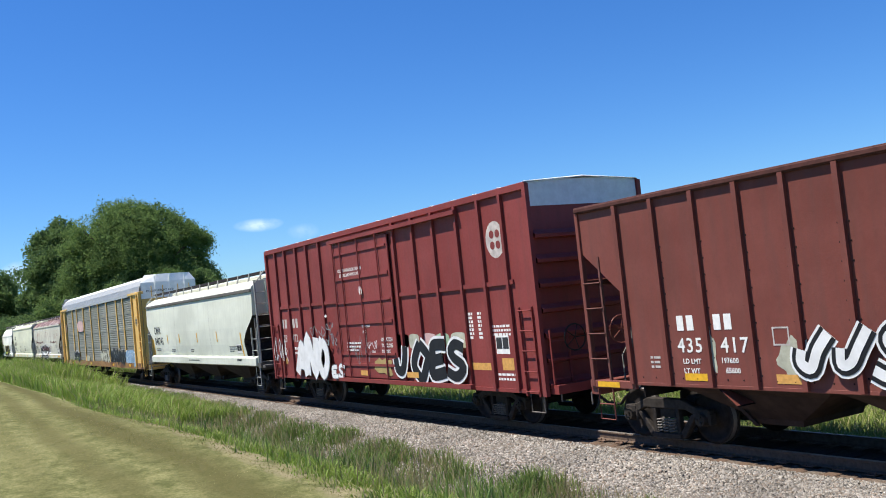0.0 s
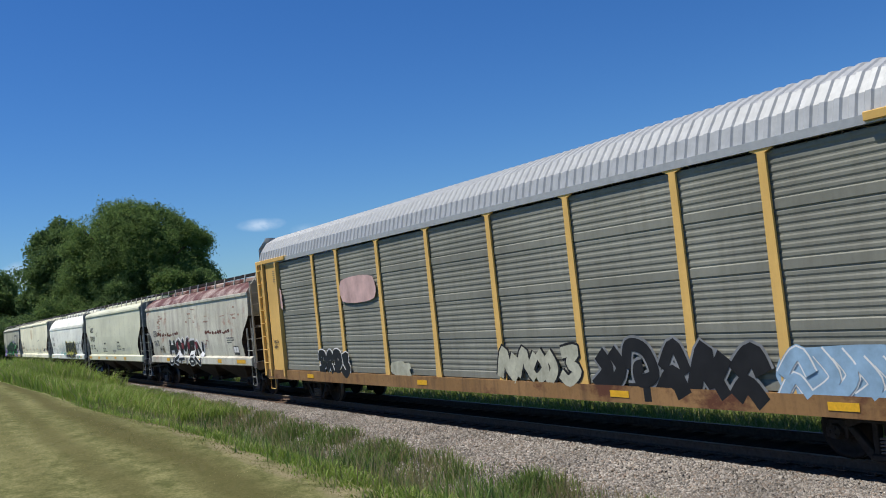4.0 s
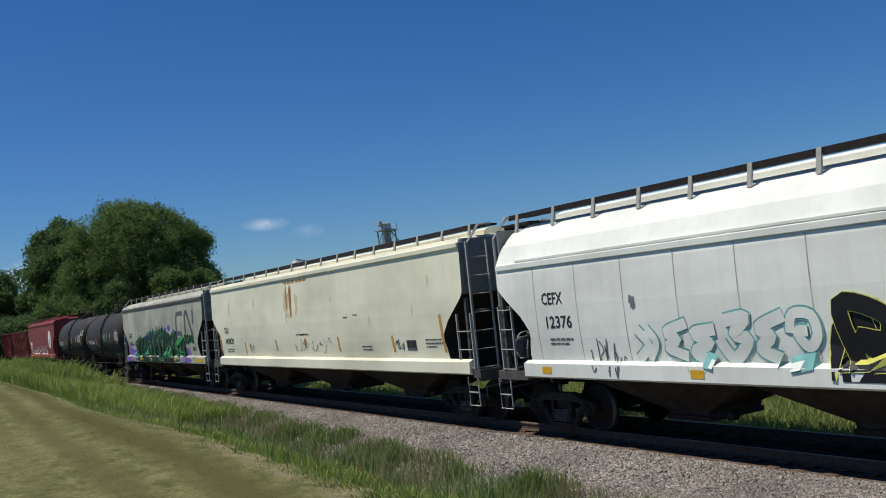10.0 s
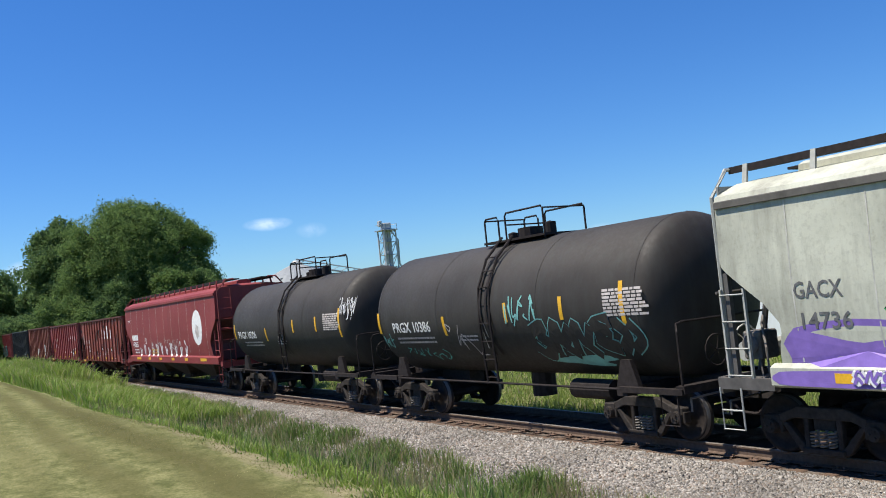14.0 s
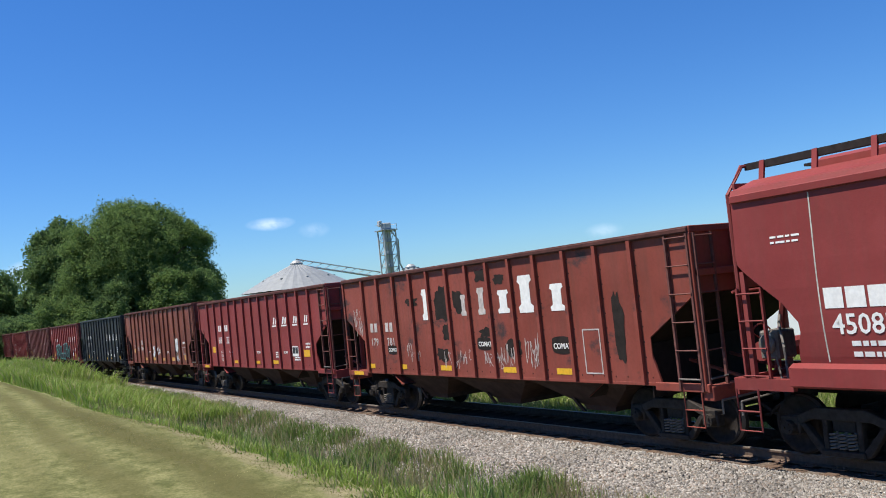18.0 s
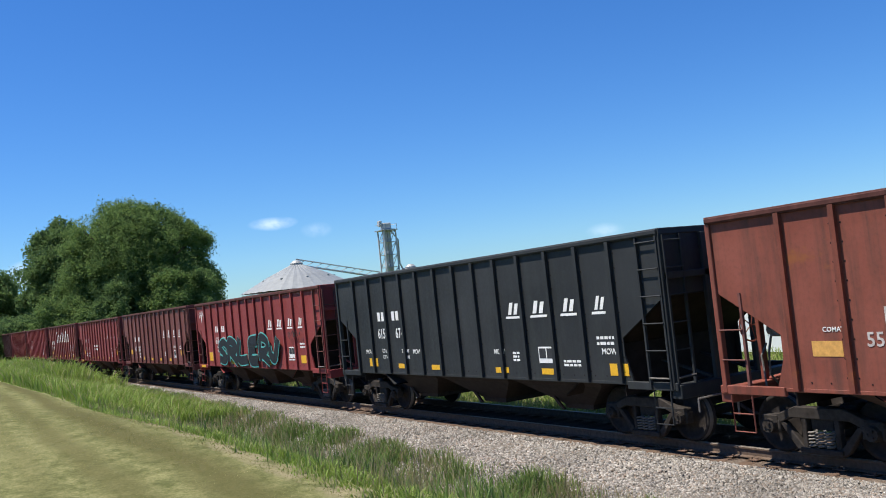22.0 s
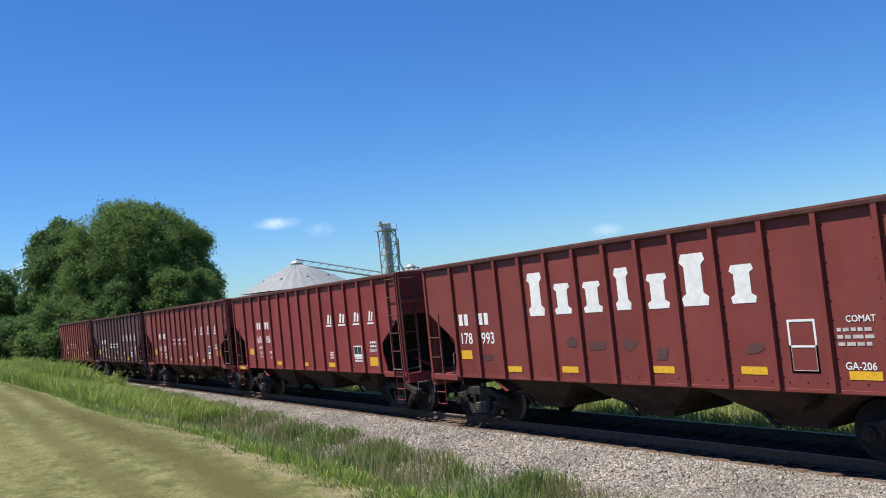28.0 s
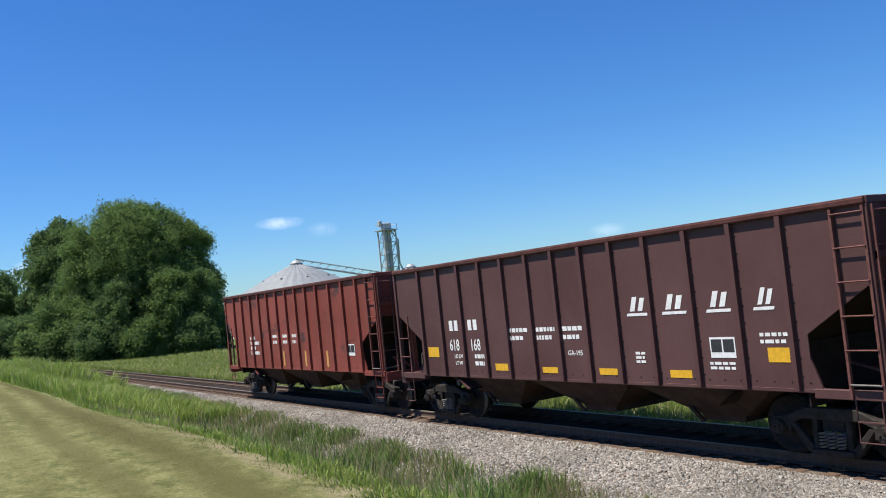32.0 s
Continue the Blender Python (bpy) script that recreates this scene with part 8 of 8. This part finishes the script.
def tree(name, x, y, lobes, trunk_r, material, label, leaf=0.2, count=75000, shrink=0.9):
    """A trunk with limbs to the lobes of the crown, and sprays of leaves round the lobes."""
    z0 = land(x, y) - 0.1
    t = empty(name, x, y, z0, label, "tree" if name == "tree" else "shrub")
    bm = bmesh.new()
    top = max(l[2] for l in lobes) * 0.7
    rows = []
    for h, k in ((0, 1.35), (0.6, 1.0), (top * 0.4, 0.8), (top * 0.75, 0.5), (top, 0.25)):
        rows.append([(trunk_r * k * math.cos(a) + 0.15 * math.sin(h), trunk_r * k * math.sin(a), h) for a in [2 * math.pi * i / 10 for i in range(10)]])
    quads(bm, rows, True)
    part("trunk", bm, M_BARK, t)
    for lx, ly, lz, r in lobes[::5]:
        bm = bmesh.new()
        s = min(lz * 0.55, top * 0.8)
        tube(bm, [(0, 0, s), (lx * 0.45, ly * 0.45, s + (lz - s) * 0.6), (lx * 0.9, ly * 0.9, lz)], trunk_r * 0.25, 6)
        part("limb", bm, M_BARK, t)
    w = np.array([l[3] ** 2 for l in lobes])
    spray = 7
    which = RNG.choice(len(lobes), count // spray, p=w / w.sum())
    L = np.array(lobes)[which]
    d = RNG.normal(size=(len(L), 3))
    d /= np.linalg.norm(d, axis=1)[:, None]
    rad = L[:, 3] * (0.35 + 0.75 * RNG.random(len(L)) ** 0.7 + 0.2 * np.sin(d[:, 0] * 7 + L[:, 0]) * np.cos(d[:, 2] * 6 + L[:, 1]))
    c = L[:, :3] + d * rad[:, None] * np.array((1, 1, shrink))
    c = np.repeat(c, spray, axis=0) + RNG.normal(0, 0.34, (len(c) * spray, 3))
    c = c[c[:, 2] > 0.2]
    n = len(c)
    a = RNG.normal(size=(n, 3))
    a /= np.linalg.norm(a, axis=1)[:, None]
    b = np.cross(a, RNG.normal(size=(n, 3)))
    b /= np.linalg.norm(b, axis=1)[:, None]
    nrm = np.cross(a, b)
    s = leaf * (0.6 + 0.8 * RNG.random(n))[:, None]
    v = np.stack([c - a * s, c - b * s * 0.55 + nrm * s * 0.15, c + a * s, c + b * s * 0.55 + nrm * s * 0.15], 1).reshape(-1, 3)
    tri = np.array([(0, 1, 2), (0, 2, 3)])
    tr = (tri[None] + 4 * np.arange(n)[:, None, None]).reshape(-1, 3)
    crown = np_mesh("crown", v, tr, material)
    crown.parent = t
    return t


def lobes_in(width, height, n, seed, low=0.08, depth=None, size=(0.09, 0.16), square=2.0, core=0.30):
    """Lobes that fill a rounded crown, small ones near its rim."""
    r = random.Random(seed)
    depth = depth or width
    out = [(0.12 * width * math.cos(a), 0.12 * depth * math.sin(a), height * k, core * width) for a, k in ((0, 0.38), (2, 0.5), (4, 0.62))]
    while len(out) < n:
        u, v, h = r.uniform(-1, 1), r.uniform(-1, 1), r.uniform(low, 0.94)
        edge = 1 - (max(0, h - 0.35) / 0.62) ** square if h > 0.35 else 1 - 0.25 * ((0.35 - h) / 0.35) ** 2
        if u * u + v * v < edge * 0.82:
            out.append((u * width / 2, v * depth / 2, h * height, r.uniform(*size) * width))
    return out


def away(bearing, d):
    """A place on the ground at a distance from the camera, bearing in degrees from +y towards +x."""
    return d * math.sin(radians(bearing)), d * math.cos(radians(bearing))


def plant():
    x, y = away(12.75, 132)
    tree("tree", x, y, lobes_in(24.0, 22.0, 600, 3, 0.03, depth=16, size=(0.02, 0.055), square=2.8), 0.6, M_LEAF, "broad rounded deciduous tree with dense green crown", leaf=0.14, count=400000)
    x, y = away(8.5, 148)
    tree("tree", x, y, lobes_in(13.5, 22.0, 120, 8, 0.16, size=(0.04, 0.09)), 0.4, M_LEAF2, "dark tall tree standing behind the others", count=75000)
    x, y = away(5.4, 161.6)
    tree("tree", x, y, lobes_in(11, 17, 40, 9, size=(0.07, 0.14)), 0.35, M_LEAF2, "smaller dark tree at the edge of the field", count=36000)
    x, y = away(0.3, 174)
    tree("tree", x, y, lobes_in(14, 16.5, 24, 10), 0.35, M_LEAF2, "smaller dark tree at the edge of the field", count=26000)
    for b, d, w, h, seed in ((6.0, 128.6, 9, 7.5, 21), (8.4, 125, 9, 9.5, 22), (11.3, 124, 9, 11, 23), (14.2, 123.4, 9, 12, 24), (16.3, 125, 6.5, 11, 25), (3.5, 132, 9, 8.5, 26), (9.8, 121, 7, 5, 27), (12.8, 120.5, 7, 5.5, 28), (15.5, 120.5, 6, 5, 29), (7.2, 123, 7, 5, 30), (4.8, 126, 8, 6, 31)):
        x, y = away(b, d)
        tree("shrub", x, y, lobes_in(w, h, 110, seed, 0.02, size=(0.05, 0.1), square=1.6, core=0.14), 0.12, M_LEAF2 if seed % 2 else M_LEAF, "leafy green undergrowth at the foot of the trees", leaf=0.15, count=32000)


plant()

# ---- grain silo, conveyor and elevator tower ----
M_ZINC = plain("galvanised_silo_steel", (0.25, 0.265, 0.27), 0.55, 0.15, 0.14, 1.5)
M_PALEZINC = plain("bright_galvanised_steel", (0.44, 0.45, 0.45), 0.55, 0.1, 0.15, 2)
M_ZINCDARK = plain("weathered_galvanised_steel", (0.34, 0.35, 0.35), 0.55, 0.35, 0.2, 2)


def silo(x, y, r, eave, apex):
    s = empty("grain_silo", x, y, 0, "galvanised steel grain silo with ribbed conical roof", "silo")
    bm = bmesh.new()
    n = 64
    rows = []
    z = -0.5
    while z < eave:
        rows += [[((r + d) * math.cos(2 * math.pi * k / n), (r + d) * math.sin(2 * math.pi * k / n), zz) for k in range(n)] for zz, d in ((z, 0), (z + 0.5, 0.06))]
        z += 1.0
    quads(bm, rows, True)
    part("wall", bm, M_ZINC, s, smooth=False)
    bm = bmesh.new()
    rows = [[(q * math.cos(2 * math.pi * k / n) , q * math.sin(2 * math.pi * k / n), z + (0.05 if k % 2 else 0.0)) for k in range(n)] for q, z in ((r + 0.25, eave - 0.1), (r * 0.55, eave + (apex - eave) * 0.5), (0.9, apex - 0.35))]
    made = quads(bm, rows, True)
    part("roof", bm, M_ZINC, s)
    bm = bmesh.new()
    rows = [[(q * math.cos(2 * math.pi * k / 16), q * math.sin(2 * math.pi * k / 16), z) for k in range(16)] for q, z in ((1.0, apex - 0.4), (1.0, apex - 0.1), (0.5, apex + 0.3), (0.01, apex + 0.4))]
    quads(bm, rows, True)
    part("roof_cap", bm, M_ZINCDARK, s)
    for k in range(9):
        a = 2 * math.pi * k / 9
        for f in (0.4,):
            q = r * (1 - f * 0.75) - 0.4
            zz = eave + (apex - eave) * (1 - q / r)
            bm = bmesh.new()
            cx, cy = q * math.cos(a + f), q * math.sin(a + f)
            box(bm, cx - 0.16, cx + 0.16, cy - 0.16, cy + 0.16, zz - 0.2, zz + 0.3)
            part("roof_vent", bm, M_ZINC, s)


def conveyor(a, b):
    c = empty("conveyor", *a, "thin galvanised conveyor gantry between silo and tower", "conveyor")
    a, b = Vector(a), Vector(b)
    d = b - a
    for dz, r in ((0, 0.16), (0.9, 0.1)):
        bm = bmesh.new()
        tube(bm, [(0, 0, dz), (d.x, d.y, d.z + dz)], r, 6)
        part("chord", bm, M_PALEZINC, c)
    for k in range(10):
        p, q = d * (k / 10), d * ((k + 1) / 10)
        bm = bmesh.new()
        tube(bm, [p, q + Vector((0, 0, 0.9))], 0.05, 4)
        part("brace", bm, M_PALEZINC, c)


def tower(x, y, w, top):
    t = empty("elevator_tower", x, y, 0, "slim lattice grain elevator tower with spouts", "tower")
    for sx in (-1, 1):
        for sy in (-1, 1):
            bm = bmesh.new()
            box(bm, sx * w / 2 - 0.1, sx * w / 2 + 0.1, sy * w / 2 - 0.1, sy * w / 2 + 0.1, 0, top - 1.6)
            part("leg", bm, M_PALEZINC, t)
    z = 0.0
    while z < top - 3:
        for sy in (-1, 1):
            bm = bmesh.new()
            tube(bm, [(-w / 2, sy * w / 2, z), (w / 2, sy * w / 2, z + 2.2)], 0.07, 4)
            part("brace", bm, M_PALEZINC, t)
            bm = bmesh.new()
            tube(bm, [(sy * w / 2, w / 2, z), (sy * w / 2, -w / 2, z + 2.2)], 0.07, 4)
            part("brace", bm, M_PALEZINC, t)
        bm = bmesh.new()
        box(bm, -w / 2, w / 2, -w / 2, w / 2, z + 2.15, z + 2.25)
        part("landing", bm, M_ZINCDARK, t)
        z += 2.2
    for dx in (-0.45, 0.35):
        bm = bmesh.new()
        box(bm, dx - 0.28, dx + 0.28, -0.3, 0.3, 0, top - 0.8)
        part("elevator_leg", bm, M_PALEZINC, t)
    bm = bmesh.new()
    box(bm, -w / 2 - 0.5, w / 2 + 0.3, -w / 2 - 0.3, w / 2 + 0.3, top - 1.7, top - 1.55)
    part("top_platform", bm, M_ZINCDARK, t)
    bm = bmesh.new()
    box(bm, -0.9, 0.75, -0.6, 0.6, top - 1.5, top - 0.3)
    part("head_housing", bm, M_PALEZINC, t, bevel=0.15)
    bm = bmesh.new()
    box(bm, -1.5, -0.95, -0.4, 0.4, top - 0.9, top + 0.1)
    part("drive_motor", bm, M_PALEZINC, t, bevel=0.08)
    for sx in (-1, 1):
        bm = bmesh.new()
        tube(bm, [(sx * (w / 2 + 0.3), -w / 2, top - 1.6), (sx * (w / 2 + 0.3), -w / 2, top - 0.6), (sx * (w / 2 + 0.3), w / 2, top - 0.6)], 0.05, 4)
        part("guard_rail", bm, M_PALEZINC, t)
    bm = bmesh.new()
    tube(bm, [(0.6, -0.2, top - 1.6), (w / 2 + 0.8, -0.3, top - 3.4), (w / 2 + 0.7, -0.3, top - 7.5), (w / 2 + 1.5, -0.4, top - 9.5)], 0.16, 6)
    part("spout", bm, M_PALEZINC, t)


sx_, sy_ = away(22.0, 147.7)
silo(sx_, sy_, 8.8, 6.36, 10.55)
tx_, ty_ = away(27.74, 160.7)
tower(tx_, ty_, 2.3, 16.9)
conveyor((sx_, sy_, 10.2), (tx_ - 2.0, ty_, 7.2))
bx_, by_ = away(29.0, 165)
silo(bx_, by_, 2.6, 7.7, 8.8)


def shed(x, y):
    """White metal shed beyond the trees."""
    s = empty("shed", x, y, 0, "white metal shed beyond the trees", "shed")
    m = plain("white_shed_metal", (0.62, 0.64, 0.66), 0.6, 0.0, 0.1, 2)
    bm = bmesh.new()
    box(bm, -1.2, 6, -4, 4, -0.5, 4.2)
    part("wall", bm, m, s)
    bm = bmesh.new()
    slab(bm, [(-4.3, 4.2), (4.3, 4.2), (0, 5.6)], -1.4, 6.2)
    part("roof", bm, M_ZINC, s)


def white_barn(x, y, long, deep):
    """A long low white metal building beyond the line."""
    b = empty("metal_building", x, y, 0, "long low white metal building beyond the track", "building")
    m = plain("white_wall_metal", (0.66, 0.70, 0.71), 0.55, 0.0, 0.06, 1.2)
    for nm, x0, x1, y0, y1 in (("wall", 0, 0.15, -long / 2, long / 2), ("wall", deep - 0.15, deep, -long / 2, long / 2), ("wall", 0.16, deep - 0.16, -long / 2, -long / 2 + 0.15), ("wall", 0.16, deep - 0.16, long / 2 - 0.15, long / 2)):
        bm = bmesh.new()
        box(bm, x0, x1, y0, y1, -0.6, 3.3)
        part(nm, bm, m, b)
    bm = bmesh.new()
    extrude_y(bm, [(-0.3, 3.25), (deep / 2, 4.6), (deep + 0.3, 3.25), (deep + 0.3, 3.35), (deep / 2, 4.72), (-0.3, 3.35)], -long / 2 - 0.3, long / 2 + 0.3)
    part("roof", bm, M_ZINC, b)
    for k in range(int(long / 0.9)):
        bm = bmesh.new()
        box(bm, -0.03, 0.0, -long / 2 + 0.9 * k + 0.2, -long / 2 + 0.9 * k + 0.26, 0.1, 3.24)
        part("wall_rib", bm, m, b)


white_barn(30.0, 23.1, 12.4, 9.0)
px_, py_ = away(18.43, 152)
shed(px_, py_)


# ---- small fair-weather clouds, far off ----
def cloud_material(seed, strength):
    n = Nodes("cloud_vapour")
    v = n.mapped((1, 0, 1), (0, 0.5, 0), "Generated")
    off = n.node("ShaderNodeVectorMath")
    off.operation = "SUBTRACT"
    n.link(v, off.inputs[0])
    off.inputs[1].default_value = (0.5, 0.5, 0.5)
    ln = n.node("ShaderNodeVectorMath")
    ln.operation = "LENGTH"
    n.link(off.outputs[0], ln.inputs[0])
    fall = n.ramp(ln.outputs["Value"], 0.12, 0.5, 1.0, 0.0)
    wisp = n.noise(n.mapped((2.4, 0.3, 1.1), (seed, seed, seed), "Generated"), 1.5, 5, 0.6)
    fac = n.math("MULTIPLY", fall, n.ramp(wisp, 0.3, 0.6, 0.1, 1.0))
    clear = n.tree.nodes.new("ShaderNodeBsdfTransparent")
    # the cloud's sunlit white is put in as emission
    glow = n.tree.nodes.new("ShaderNodeEmission")
    glow.inputs[0].default_value = (0.78, 0.88, 1.0, 1)
    glow.inputs[1].default_value = 1.0
    mix = n.tree.nodes.new("ShaderNodeMixShader")
    n.link(n.math("MULTIPLY", fac, strength), mix.inputs[0])
    n.link(clear.outputs[0], mix.inputs[1])
    n.link(glow.outputs[0], mix.inputs[2])
    n.link(mix.outputs[0], n.out.inputs[0])
    return n.mat


CLOUDS = []


def cloud(bearing, height, w, h, seed, strength, drift):
    x, y = away(bearing, 2500)
    bm = bmesh.new()
    quads(bm, [[(-w / 2 + w * i / 8, 0.12 * w * math.sin(i * 0.4), -h / 2), (-w / 2 + w * i / 8, 0.12 * w * math.sin(i * 0.4), h / 2)] for i in range(9)])
    c = tagged(ob_from("cloud", bm, cloud_material(seed, strength)), label="small thin white fair-weather cloud in blue sky", category="cloud")
    c.visible_shadow = False
    CLOUDS.append((c, bearing, height, drift))


cloud(19.95, 241.6, 138, 39, 1.3, 0.46, 1.28)
cloud(22.63, 214.5, 92, 46, 4.1, 0.16, 1.2)
cloud(40.85, 131, 109, 46, 2.7, 0.22, 0.55)
cloud(6.39, 157.7, 104, 80, 6.4, 0.7, 0.4)


# ---- what moves ----
def gone(t):
    """Metres that the train has rolled by t seconds; it slows slightly."""
    return 11.33185 * t - 0.010150 * t * t - 0.00002680 * t ** 3


def motions():
    for car, y in CARS:
        walk(car, [(t, pose(TRACK_X, y - gone(t), 0)) for t in range(0, 33, 2)])
    for c, bearing, height, drift in CLOUDS:
        walk(c, [(t, pose(*away(bearing + drift * t / 32, 2500), height, 0, 0, -bearing)) for t in (0, 16, 32)])
    for wheel, car in SPINNERS:
        y0 = wheel.parent.matrix_basis.translation.y + wheel.matrix_basis.translation.y + dict(PLACES)[car.name]
        here = wheel.matrix_basis.translation.copy()
        # each wheel turns frame by frame from when it is near enough to be seen until it has passed
        rows = []
        for f in range(0, 32 * FPS + 1):
            y = y0 - gone(f / FPS)
            if -2 < y < 62 or f in (0, 32 * FPS):
                a = (gone(f / FPS)) / 0.457
                rows.append((f / FPS, y, a))
        start = rows[1][2] if len(rows) > 2 else 0.0
        keys = []
        for t, y, a in rows:
            a = a - start
            if t == 0 and not -2 < y < 62:
                a = 0.0
            if t == 32 and not -2 < y < 62 and len(keys):
                a = keys[-1][1]
            keys.append((t, a))
        walk(wheel, [(t, Matrix.Translation(here) @ Matrix.Rotation(a, 4, "X")) for t, a in keys])


PLACES = [(car.name, y) for car, y in CARS]
motions()
